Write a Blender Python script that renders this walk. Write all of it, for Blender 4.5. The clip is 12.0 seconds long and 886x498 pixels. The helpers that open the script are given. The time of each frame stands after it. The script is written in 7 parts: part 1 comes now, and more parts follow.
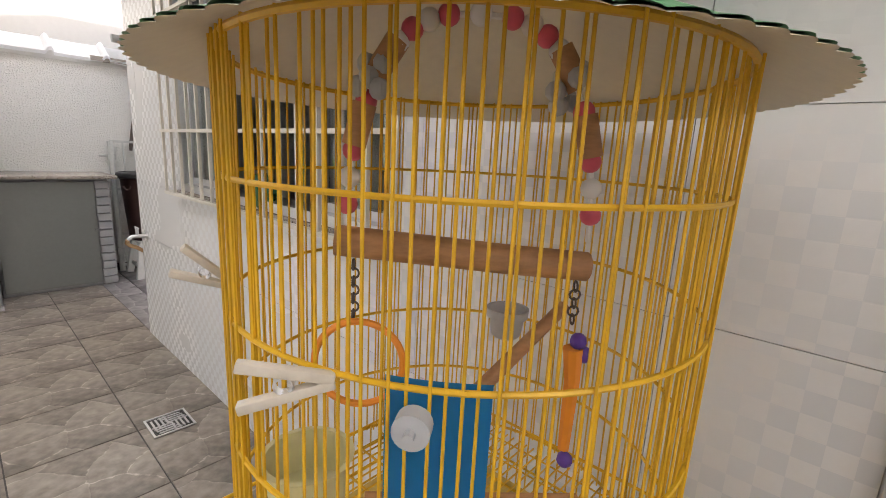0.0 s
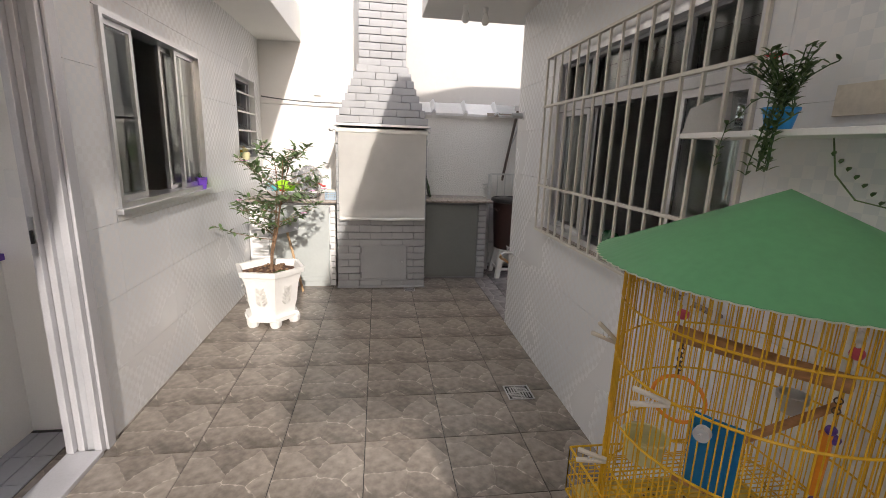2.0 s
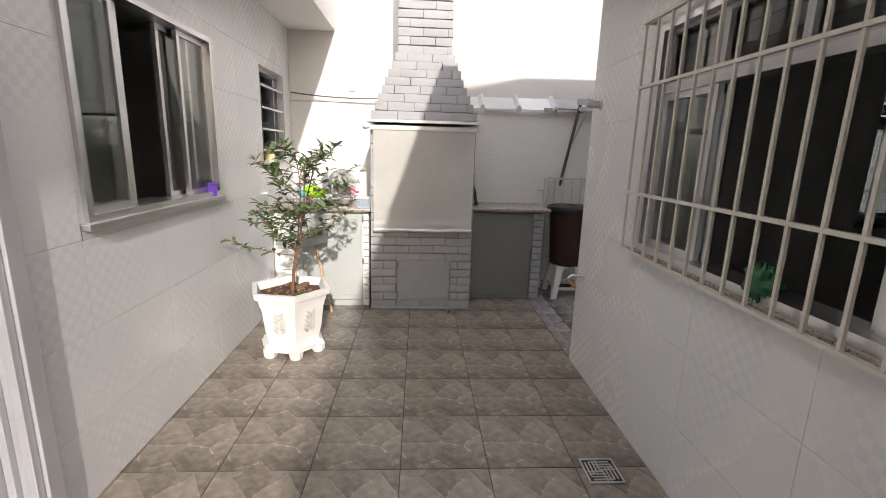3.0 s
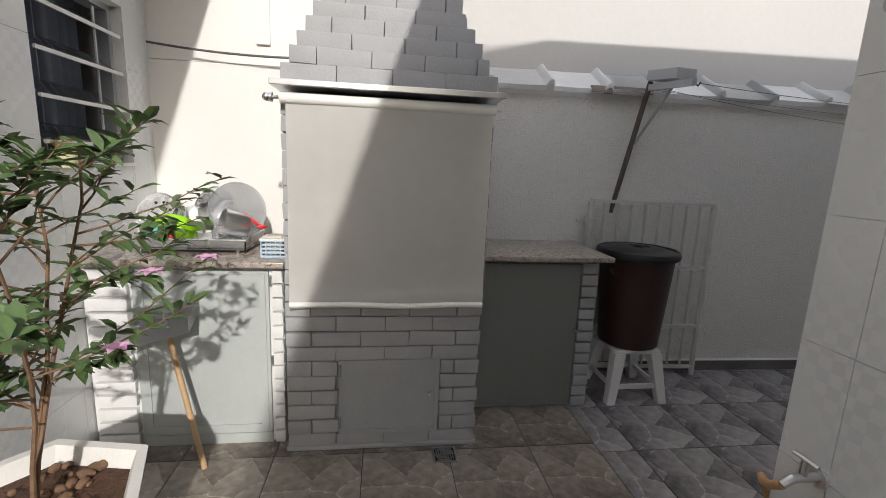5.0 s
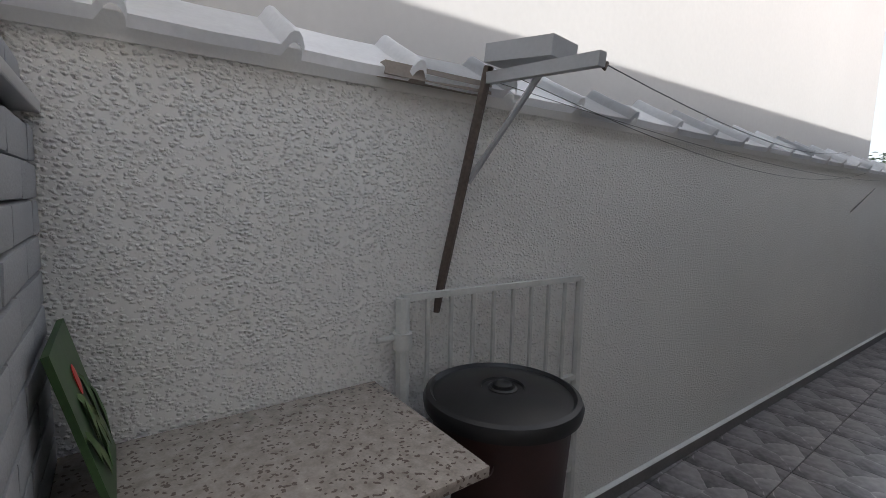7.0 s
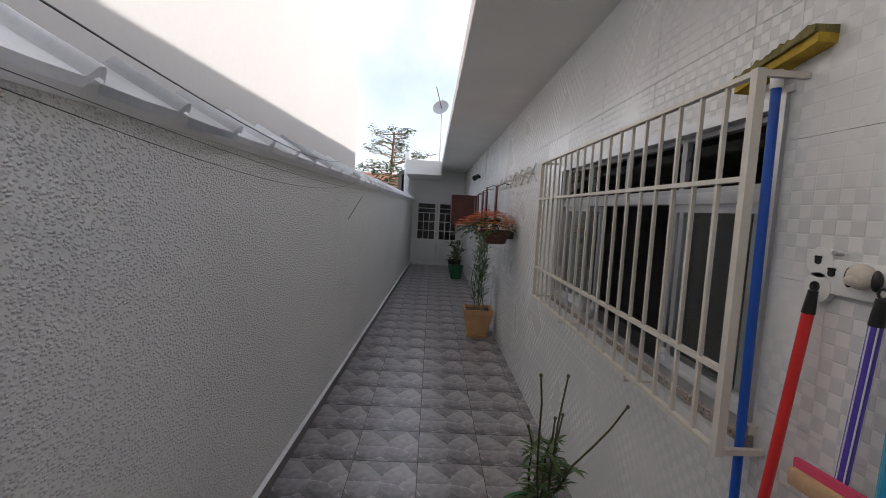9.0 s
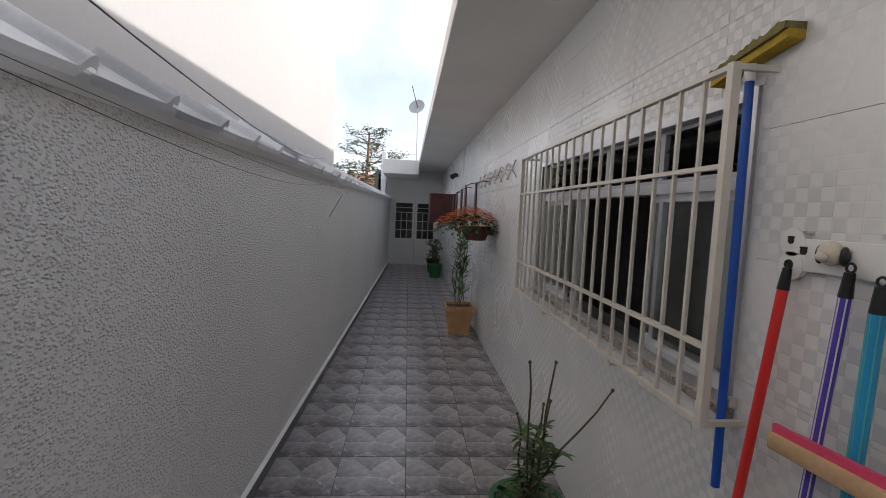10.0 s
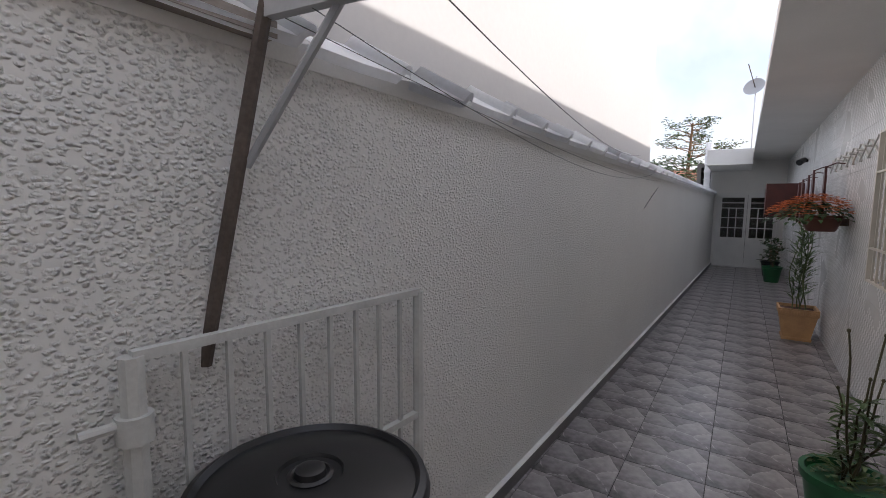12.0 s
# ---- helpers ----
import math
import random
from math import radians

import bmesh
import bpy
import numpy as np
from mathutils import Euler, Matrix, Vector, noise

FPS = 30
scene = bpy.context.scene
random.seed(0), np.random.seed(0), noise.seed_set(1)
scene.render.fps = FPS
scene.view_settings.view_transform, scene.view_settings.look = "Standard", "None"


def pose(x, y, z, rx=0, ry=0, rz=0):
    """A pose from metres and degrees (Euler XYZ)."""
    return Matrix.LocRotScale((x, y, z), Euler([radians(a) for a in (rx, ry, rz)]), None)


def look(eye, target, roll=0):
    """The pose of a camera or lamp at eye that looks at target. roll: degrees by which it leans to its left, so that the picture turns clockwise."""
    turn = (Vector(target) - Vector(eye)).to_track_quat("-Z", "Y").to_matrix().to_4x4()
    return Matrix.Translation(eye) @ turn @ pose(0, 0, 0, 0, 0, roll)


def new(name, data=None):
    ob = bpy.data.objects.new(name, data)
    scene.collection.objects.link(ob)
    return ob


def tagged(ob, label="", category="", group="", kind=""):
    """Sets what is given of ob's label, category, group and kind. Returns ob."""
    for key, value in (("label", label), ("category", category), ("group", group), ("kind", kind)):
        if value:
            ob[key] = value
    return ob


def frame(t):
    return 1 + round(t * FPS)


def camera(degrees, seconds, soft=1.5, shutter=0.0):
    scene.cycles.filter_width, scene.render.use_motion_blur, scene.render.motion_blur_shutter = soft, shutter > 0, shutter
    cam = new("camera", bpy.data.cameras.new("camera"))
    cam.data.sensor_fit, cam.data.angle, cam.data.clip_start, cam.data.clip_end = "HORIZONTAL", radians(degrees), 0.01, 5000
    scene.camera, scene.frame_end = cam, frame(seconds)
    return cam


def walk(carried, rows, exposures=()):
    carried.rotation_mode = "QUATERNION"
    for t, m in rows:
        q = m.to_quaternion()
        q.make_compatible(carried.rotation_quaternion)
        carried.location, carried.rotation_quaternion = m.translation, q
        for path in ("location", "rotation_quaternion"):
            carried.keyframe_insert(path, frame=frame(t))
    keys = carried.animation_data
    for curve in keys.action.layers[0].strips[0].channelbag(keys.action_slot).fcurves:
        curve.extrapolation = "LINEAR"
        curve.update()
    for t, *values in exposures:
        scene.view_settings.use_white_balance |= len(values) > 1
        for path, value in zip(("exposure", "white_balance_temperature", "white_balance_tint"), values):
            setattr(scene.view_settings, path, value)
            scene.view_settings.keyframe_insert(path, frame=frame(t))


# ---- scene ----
cam = camera(89.4, 12.0, soft=0.9)
PATH = [
    (0, (0.183, -0.048, 1.268), (-1.134, 1.411, 0.858), 2.9),
    (0.5, (0.379, -0.247, 1.351), (-0.965, 1.183, 0.964), 2.8),
    (1, (0.585, -0.367, 1.458), (-1.021, 0.754, 1.049), 2.3),
    (1.5, (0.719, -0.406, 1.542), (-1.128, 0.231, 1.112), 2.1),
    (2, (0.598, -0.406, 1.549), (-1.332, -0.12, 1.108), 2.0),
    (2.5, (0.311, -0.377, 1.531), (-1.637, -0.245, 1.099), 1.5),
    (2.7, (0.164, -0.384, 1.52), (-1.786, -0.277, 1.088), 1.6),
    (4.3, (-1.477, -0.501, 1.447), (-3.429, -0.299, 1.063), 2.2),
    (4.5, (-1.676, -0.478, 1.459), (-3.626, -0.265, 1.065), 2.2),
    (5, (-2.142, -0.396, 1.445), (-4.088, -0.127, 1.073), 2.5),
    (5.5, (-2.599, -0.333, 1.458), (-4.538, -0.006, 1.091), 2.5),
    (6, (-3.011, -0.211, 1.473), (-4.923, 0.252, 1.112), 2.4),
    (6.5, (-3.454, -0.022, 1.523), (-5.299, 0.682, 1.21), 2.1),
    (7, (-3.774, 0.244, 1.578), (-5.375, 1.421, 1.35), 1.6),
    (7.5, (-4.0, 0.664, 1.665), (-5.1, 2.322, 1.457), 1.2),
    (7.7, (-4.028, 0.794, 1.69), (-4.93, 2.569, 1.495), 1.2),
    (9.3, (-4.114, 1.468, 1.687), (-3.98, 3.457, 1.517), 3.2),
    (9.5, (-4.123, 1.475, 1.674), (-3.971, 3.463, 1.506), 3.0),
    (10, (-4.159, 1.383, 1.653), (-3.999, 3.37, 1.486), 2.5),
    (10.5, (-4.207, 1.209, 1.619), (-4.05, 3.197, 1.459), 2.5),
    (11, (-4.176, 1.058, 1.58), (-4.083, 3.05, 1.425), 2.4),
    (11.5, (-4.086, 0.867, 1.56), (-4.525, 2.811, 1.385), 1.2),
    (12, (-4.036, 0.628, 1.55), (-5.141, 2.283, 1.355), 0.8),
]
EXPOSURES = [
    (0, 2.06, 6650, 14), (0.5, 1.45, 6800, 17), (1, 1.05, 6800, 17), (1.5, 1.0, 6700, 16), (2.5, 1.15, 6600, 15),
    (4.5, 0.66, 6430, 13), (5.5, 0.58, 6280, 11), (7, 0.66, 6130, 12), (9.5, 0.81, 6300, 15), (10.5, 0.81, 6300, 15), (12, 0.86, 6300, 17),
]
walk(cam, [(t, look(eye, target, roll)) for t, eye, target, roll in PATH], EXPOSURES)

# ---- light: morning sun from the east, a little from the north ----
TO_SUN = Vector((2.2, 0.35, 1.0)).normalized()
sky_world = bpy.data.worlds.new("sky")
scene.world = sky_world
sky_world.use_nodes = True
sky = sky_world.node_tree.nodes.new("ShaderNodeTexSky")
sky.sky_type, sky.sun_disc = "NISHITA", False
sky.sun_elevation, sky.sun_rotation = math.asin(TO_SUN.z), math.atan2(TO_SUN.x, TO_SUN.y)
sky.air_density, sky.dust_density, sky.ozone_density = 1.0, 2.5, 1.0
back = sky_world.node_tree.nodes["Background"]
back.inputs["Strength"].default_value = 0.15
wn, wl = sky_world.node_tree.nodes, sky_world.node_tree.links
way = wn.new("ShaderNodeTexCoord")
cloud = wn.new("ShaderNodeTexNoise")
cloud.inputs["Scale"].default_value, cloud.inputs["Detail"].default_value = 3.0, 7
wl.new(way.outputs["Generated"], cloud.inputs["Vector"])
cover = wn.new("ShaderNodeMapRange")
cover.inputs["From Min"].default_value, cover.inputs["From Max"].default_value = 0.38, 0.62
cover.inputs["To Min"].default_value, cover.inputs["To Max"].default_value = 0.35, 0.9
wl.new(cloud.outputs[0], cover.inputs[0])
veil = wn.new("ShaderNodeMix")
veil.data_type = "RGBA"
wl.new(cover.outputs[0], veil.inputs["Factor"])
wl.new(sky.outputs[0], veil.inputs["A"])
veil.inputs["B"].default_value = (5.4, 5.55, 5.75, 1)
wl.new(veil.outputs["Result"], back.inputs[0])
sun_data = bpy.data.lights.new("sun", "SUN")
sun_data.energy, sun_data.angle, sun_data.color = 2.05, radians(1.0), (1.0, 0.95, 0.87)
sun = new("sun", sun_data)
sun.matrix_world = look(TO_SUN * 20, (0, 0, 0))


# ---- materials ----
def mat(name, c, rough=0.6, metal=0.0, var=0.12, s1=5.0, s2=80.0, bump=0.1, dist=0.002, rand=0.0, c2=None, speck=None, coat=0.0, stretch=(1, 1, 1)):
    m = bpy.data.materials.new(name)
    m.use_nodes = True
    nt = m.node_tree
    N, L = nt.nodes, nt.links
    p = N["Principled BSDF"]
    p.inputs["Metallic"].default_value = metal
    p.inputs["Coat Weight"].default_value = coat
    geo = N.new("ShaderNodeNewGeometry")
    mp = N.new("ShaderNodeMapping")
    mp.inputs["Scale"].default_value = stretch
    L.new(geo.outputs["Position"], mp.inputs["Vector"])
    pos = mp.outputs[0]
    big, small = N.new("ShaderNodeTexNoise"), N.new("ShaderNodeTexNoise")
    for n, s, d in ((big, s1, 5), (small, s2, 4)):
        n.inputs["Scale"].default_value, n.inputs["Detail"].default_value = s, d
        L.new(pos, n.inputs["Vector"])
    add = N.new("ShaderNodeMath")
    add.operation = "MULTIPLY_ADD"
    L.new(small.outputs[0], add.inputs[0])
    add.inputs[1].default_value = 0.5
    L.new(big.outputs[0], add.inputs[2])
    fac = add.outputs[0]
    if rand:
        info = N.new("ShaderNodeObjectInfo")
        plus = N.new("ShaderNodeMath")
        plus.operation = "MULTIPLY_ADD"
        L.new(info.outputs["Random"], plus.inputs[0])
        plus.inputs[1].default_value = rand
        L.new(fac, plus.inputs[2])
        fac = plus.outputs[0]
    ramp = N.new("ShaderNodeValToRGB")
    e = ramp.color_ramp.elements
    lo = tuple(v * (1 - var) for v in c)
    hi = c2 or tuple(min(1, v * (1 + var)) for v in c)
    e[0].position, e[0].color = 0.45, (*lo, 1)
    e[1].position, e[1].color = 1.05 + rand * 0.6, (*hi, 1)
    L.new(fac, ramp.inputs[0])
    col = ramp.outputs[0]
    if speck:
        vor = N.new("ShaderNodeTexVoronoi")
        vor.inputs["Scale"].default_value = speck[1]
        L.new(pos, vor.inputs["Vector"])
        cr = N.new("ShaderNodeValToRGB")
        cr.color_ramp.interpolation = "CONSTANT"
        cr.color_ramp.elements[0].color = (0, 0, 0, 1)
        cr.color_ramp.elements[1].position, cr.color_ramp.elements[1].color = speck[2], (1, 1, 1, 1)
        L.new(vor.outputs["Color"], cr.inputs[0])
        mix = N.new("ShaderNodeMix")
        mix.data_type = "RGBA"
        mix.inputs["A"].default_value = (*speck[0], 1)
        L.new(cr.outputs[0], mix.inputs["Factor"])
        L.new(col, mix.inputs["B"])
        col = mix.outputs["Result"]
    L.new(col, p.inputs["Base Color"])
    rr = N.new("ShaderNodeMapRange")
    rr.inputs["To Min"].default_value, rr.inputs["To Max"].default_value = rough * 0.8, min(1, rough * 1.2)
    L.new(big.outputs[0], rr.inputs[0])
    L.new(rr.outputs[0], p.inputs["Roughness"])
    if bump:
        b = N.new("ShaderNodeBump")
        b.inputs["Strength"].default_value, b.inputs["Distance"].default_value = bump, dist
        L.new(small.outputs[0], b.inputs["Height"])
        L.new(b.outputs[0], p.inputs["Normal"])
    return m


def stone_tile(name, dark, light, far, size=0.43, facets=0.5, slope=1.0, veins=0.5):
    """Glazed floor tile with one printed picture of split stones, the same on every tile: chiselled facets and pale veins. far: the way the print's top points."""
    m = mat(name, dark, 0.3, var=0.16, s1=3, s2=45, bump=0.2, dist=0.002, rand=0.1)
    N, L = m.node_tree.nodes, m.node_tree.links
    p = N["Principled BSDF"]

    def math_node(op, a, b, c=None):
        n = N.new("ShaderNodeMath")
        n.operation = op
        for i, v in enumerate((a, b, c)):
            if v is None:
                continue
            if isinstance(v, (int, float)):
                n.inputs[i].default_value = v
            else:
                L.new(v, n.inputs[i])
        return n.outputs[0]

    def span(v, a, b, c, d):
        n = N.new("ShaderNodeMapRange")
        for k, x in zip(("From Min", "From Max", "To Min", "To Max"), (a, b, c, d)):
            n.inputs[k].default_value = x
        L.new(v, n.inputs[0])
        return n.outputs[0]

    own = N.new("ShaderNodeTexCoord")
    turn = N.new("ShaderNodeMapping")
    turn.vector_type = "POINT"
    turn.inputs["Rotation"].default_value = (0, 0, math.pi / 2 - math.atan2(far[1], far[0]))
    turn.inputs["Scale"].default_value = (1 / size, 1 / size, 0)
    L.new(own.outputs["Object"], turn.inputs["Vector"])
    warp = N.new("ShaderNodeTexNoise")
    warp.inputs["Scale"].default_value, warp.inputs["Detail"].default_value = 4.5, 5
    L.new(turn.outputs[0], warp.inputs["Vector"])
    bent = N.new("ShaderNodeVectorMath")
    bent.operation = "MULTIPLY_ADD"
    L.new(warp.outputs["Color"], bent.inputs[0])
    bent.inputs[1].default_value = (0.16, 0.16, 0)
    L.new(turn.outputs[0], bent.inputs[2])
    cell, edge = N.new("ShaderNodeTexVoronoi"), N.new("ShaderNodeTexVoronoi")
    edge.feature = "DISTANCE_TO_EDGE"
    for n in (cell, edge):
        n.voronoi_dimensions = "2D"
        n.inputs["Scale"].default_value = 2.5
        L.new(bent.outputs[0], n.inputs["Vector"])
    local = N.new("ShaderNodeVectorMath")
    local.operation = "SUBTRACT"
    L.new(bent.outputs[0], local.inputs[0])
    L.new(cell.outputs["Position"], local.inputs[1])
    tip = N.new("ShaderNodeVectorMath")
    tip.operation = "DOT_PRODUCT"
    L.new(local.outputs[0], tip.inputs[0])
    tip.inputs[1].default_value = (0.45, 1.0, 0)
    bw = N.new("ShaderNodeRGBToBW")
    L.new(cell.outputs["Color"], bw.inputs[0])
    axes = N.new("ShaderNodeSeparateXYZ")
    L.new(turn.outputs[0], axes.inputs[0])
    grain = N.new("ShaderNodeTexNoise")
    grain.inputs["Scale"].default_value, grain.inputs["Detail"].default_value = 9, 7
    L.new(turn.outputs[0], grain.inputs["Vector"])
    band = span(axes.outputs[1], -0.4, 0.15, -0.26, 0.16)
    tone = math_node("MULTIPLY_ADD", bw.outputs[0], facets, 0.06)
    tone = math_node("MULTIPLY_ADD", tip.outputs["Value"], slope, tone)
    tone = math_node("ADD", tone, math_node("MULTIPLY", band, slope))
    tone = math_node("ADD", tone, span(grain.outputs[0], 0.3, 0.7, -0.18, 0.18))
    line = span(edge.outputs["Distance"], 0.006, 0.03, 1.0, 0.0)
    where = math_node("MULTIPLY", span(grain.outputs[0], 0.44, 0.6, 0.0, 1.0), span(axes.outputs[1], -0.1, 0.2, 1.0, 0.45))
    vein = math_node("MULTIPLY", line, where)
    tone = math_node("MULTIPLY_ADD", vein, veins, tone)
    mix = N.new("ShaderNodeMix")
    mix.data_type, mix.clamp_factor = "RGBA", True
    L.new(tone, mix.inputs["Factor"])
    L.new(p.inputs["Base Color"].links[0].from_socket, mix.inputs["A"])
    mix.inputs["B"].default_value = (*light, 1)
    L.new(mix.outputs["Result"], p.inputs["Base Color"])
    relief = N.new("ShaderNodeBump")
    relief.inputs["Strength"].default_value, relief.inputs["Distance"].default_value = 0.35, 0.003
    L.new(math_node("SUBTRACT", tone, math_node("MULTIPLY", line, 0.5)), relief.inputs["Height"])
    L.new(p.inputs["Normal"].links[0].from_socket, relief.inputs["Normal"])
    L.new(relief.outputs[0], p.inputs["Normal"])
    return m


def check_tile(name, c, c2, axis, scale=28.0):
    """White glazed wall tile with a faint chequer of matt and glossy squares."""
    m = mat(name, c, 0.25, var=0.03, s1=2, s2=60, bump=0.05, rand=0.05)
    N, L = m.node_tree.nodes, m.node_tree.links
    p = N["Principled BSDF"]
    geo = N.new("ShaderNodeNewGeometry")
    sep = N.new("ShaderNodeSeparateXYZ")
    L.new(geo.outputs["Position"], sep.inputs[0])
    com = N.new("ShaderNodeCombineXYZ")
    L.new(sep.outputs[axis], com.inputs[0])
    L.new(sep.outputs[2], com.inputs[1])
    com.inputs[2].default_value = 0.013
    chk = N.new("ShaderNodeTexChecker")
    chk.inputs["Scale"].default_value = scale
    L.new(com.outputs[0], chk.inputs["Vector"])
    spots = N.new("ShaderNodeTexNoise")
    spots.inputs["Scale"].default_value = 1.6
    L.new(geo.outputs["Position"], spots.inputs["Vector"])
    sr = N.new("ShaderNodeMapRange")
    sr.inputs["From Min"].default_value, sr.inputs["From Max"].default_value = 0.36, 0.54
    L.new(spots.outputs[0], sr.inputs[0])
    mul = N.new("ShaderNodeMath")
    mul.operation = "MULTIPLY"
    L.new(chk.outputs["Fac"], mul.inputs[0])
    L.new(sr.outputs[0], mul.inputs[1])
    mix = N.new("ShaderNodeMix")
    mix.data_type = "RGBA"
    L.new(mul.outputs[0], mix.inputs["Factor"])
    old = p.inputs["Base Color"].links[0].from_socket
    L.new(old, mix.inputs["A"])
    mix.inputs["B"].default_value = (*c2, 1)
    L.new(mix.outputs["Result"], p.inputs["Base Color"])
    ro = N.new("ShaderNodeMapRange")
    ro.inputs["To Min"].default_value, ro.inputs["To Max"].default_value = 0.22, 0.5
    L.new(mul.outputs[0], ro.inputs[0])
    L.new(ro.outputs[0], p.inputs["Roughness"])
    rows = N.new("ShaderNodeTexBrick")
    rows.offset = 0.0
    rows.inputs["Scale"].default_value = 1.0
    rows.inputs["Brick Width"].default_value, rows.inputs["Row Height"].default_value = 2 / scale, 1 / scale
    rows.inputs["Mortar Size"].default_value, rows.inputs["Mortar Smooth"].default_value = 0.0025, 0.5
    L.new(com.outputs[0], rows.inputs["Vector"])
    cut = N.new("ShaderNodeMath")
    cut.operation = "MULTIPLY"
    L.new(rows.outputs["Fac"], cut.inputs[0])
    L.new(sr.outputs[0], cut.inputs[1])
    relief = N.new("ShaderNodeBump")
    relief.invert = True
    relief.inputs["Strength"].default_value, relief.inputs["Distance"].default_value = (0.5, 0.002) if axis else (0.15, 0.001)
    L.new(cut.outputs[0], relief.inputs["Height"])
    L.new(relief.outputs[0], p.inputs["Normal"])
    return m


def glass(name, tint=(0.9, 0.95, 0.93), rough=0.02):
    m = bpy.data.materials.new(name)
    m.use_nodes = True
    p = m.node_tree.nodes["Principled BSDF"]
    p.inputs["Base Color"].default_value = (*tint, 1)
    p.inputs["Roughness"].default_value = rough
    p.inputs["Transmission Weight"].default_value = 1.0
    p.inputs["IOR"].default_value = 1.3
    return m


FLOOR = stone_tile("slate_look_floor_tile", (0.12, 0.10, 0.083), (0.54, 0.47, 0.395), (-1, 0), facets=0.42, slope=0.4, veins=0.6)
FLOOR_GREY = stone_tile("grey_slate_floor_tile", (0.075, 0.068, 0.069), (0.46, 0.43, 0.428), (0, 1), facets=0.75, slope=0.75, veins=0.8)
GROUT = mat("grey_grout", (0.07, 0.066, 0.062), 0.9, bump=0.3)
WHITE_GROUT = mat("pale_grout", (0.74, 0.74, 0.72), 0.9, bump=0.2)
TILE_X = check_tile("white_wall_tile_yard", (0.78, 0.78, 0.77), (0.66, 0.675, 0.68), 0)
TILE_Y = check_tile("white_wall_tile_corridor", (0.78, 0.78, 0.77), (0.60, 0.61, 0.61), 1)
PAINT = mat("white_masonry_paint", (0.78, 0.77, 0.74), 0.8, var=0.06, s1=1.5, s2=120, bump=0.25)
PAINT_IN = mat("off_white_room_paint", (0.74, 0.72, 0.69), 0.8, var=0.1, s1=1.5, s2=60)
STUCCO = mat("rough_white_stucco", (0.74, 0.73, 0.69), 0.85, var=0.05, s1=0.8, s2=70, bump=1.0, dist=0.0075)


def pebble(m, scale, stretch):
    """Thrown plaster: rounded grains of uneven height, thick in some places and thin in others."""
    N, L = m.node_tree.nodes, m.node_tree.links
    bump = next(n for n in N if n.type == "BUMP")
    soft = bump.inputs["Height"].links[0].from_socket
    geo, mp, bend, grain = N.new("ShaderNodeNewGeometry"), N.new("ShaderNodeMapping"), N.new("ShaderNodeVectorMath"), N.new("ShaderNodeTexVoronoi")
    mp.inputs["Scale"].default_value = stretch
    L.new(geo.outputs["Position"], mp.inputs["Vector"])
    bend.operation = "MULTIPLY_ADD"
    L.new(soft.node.outputs["Color"], bend.inputs[0])
    bend.inputs[1].default_value = (0.011, 0.011, 0.011)
    L.new(mp.outputs[0], bend.inputs[2])
    grain.feature = "SMOOTH_F1"
    grain.inputs["Scale"].default_value, grain.inputs["Smoothness"].default_value = scale, 0.25
    L.new(bend.outputs[0], grain.inputs["Vector"])
    dome, thick, high = N.new("ShaderNodeMapRange"), N.new("ShaderNodeMapRange"), N.new("ShaderNodeMath")
    dome.interpolation_type = "SMOOTHSTEP"
    dome.inputs["From Min"].default_value, dome.inputs["From Max"].default_value = 0.62, 0.08
    L.new(grain.outputs["Distance"], dome.inputs[0])
    thick.inputs["From Min"].default_value, thick.inputs["From Max"].default_value = 0.34, 0.66
    thick.inputs["To Min"].default_value = 0.35
    L.new(soft, thick.inputs[0])
    high.operation = "MULTIPLY"
    L.new(dome.outputs[0], high.inputs[0])
    L.new(thick.outputs[0], high.inputs[1])
    L.new(high.outputs[0], bump.inputs["Height"])


pebble(STUCCO, 88, (1, 0.8, 1.1))
NEIGHBOUR = mat("neighbour_cream_render", (0.56, 0.55, 0.53), 0.85, var=0.05, s1=0.6, s2=30, bump=0.15)
COPING = mat("white_glazed_roof_tile", (0.86, 0.865, 0.87), 0.35, var=0.1, s1=4, s2=50, bump=0.15, rand=0.15)
BRICK = mat("grey_painted_brick", (0.35, 0.355, 0.362), 0.75, var=0.1, s1=6, s2=110, bump=0.5, dist=0.004, rand=0.15)
# Same paint as the brick, darkened to put joint shadow into the colour.
BRICK_BED = mat("joint_shade_painted_mortar", (0.24, 0.242, 0.248), 0.9, bump=0.5)
BRICK_WHITE = mat("white_painted_brick", (0.70, 0.70, 0.69), 0.7, var=0.08, s2=110, bump=0.5, dist=0.004, rand=0.2)
ASH_GREY = mat("grey_painted_sheet", (0.34, 0.35, 0.355), 0.55, var=0.1, s1=3, s2=60, bump=0.1)
GREY_PANEL = mat("grey_painted_door_panel", (0.175, 0.185, 0.175), 0.55, var=0.07, s1=2, s2=40, bump=0.1)
PALE_PANEL = mat("pale_grey_cupboard_panel", (0.45, 0.48, 0.465), 0.5, var=0.06, s1=2, s2=40, bump=0.1)
GRANITE = mat("beige_granite", (0.35, 0.305, 0.265), 0.25, var=0.3, s1=30, s2=160, bump=0.03, speck=((0.15, 0.115, 0.095), 140, 0.21))
VINYL = mat("white_vinyl_cover", (0.86, 0.85, 0.81), 0.45, var=0.05, s1=2, s2=12, bump=0.12, dist=0.01)
ANODISED = mat("pale_anodised_aluminium", (0.54, 0.54, 0.56), 0.42, 0.35, var=0.1, s1=4, s2=120, bump=0.1)
STEEL = mat("brushed_aluminium", (0.62, 0.62, 0.63), 0.35, 1.0, var=0.1, s1=4, s2=120, bump=0.1)
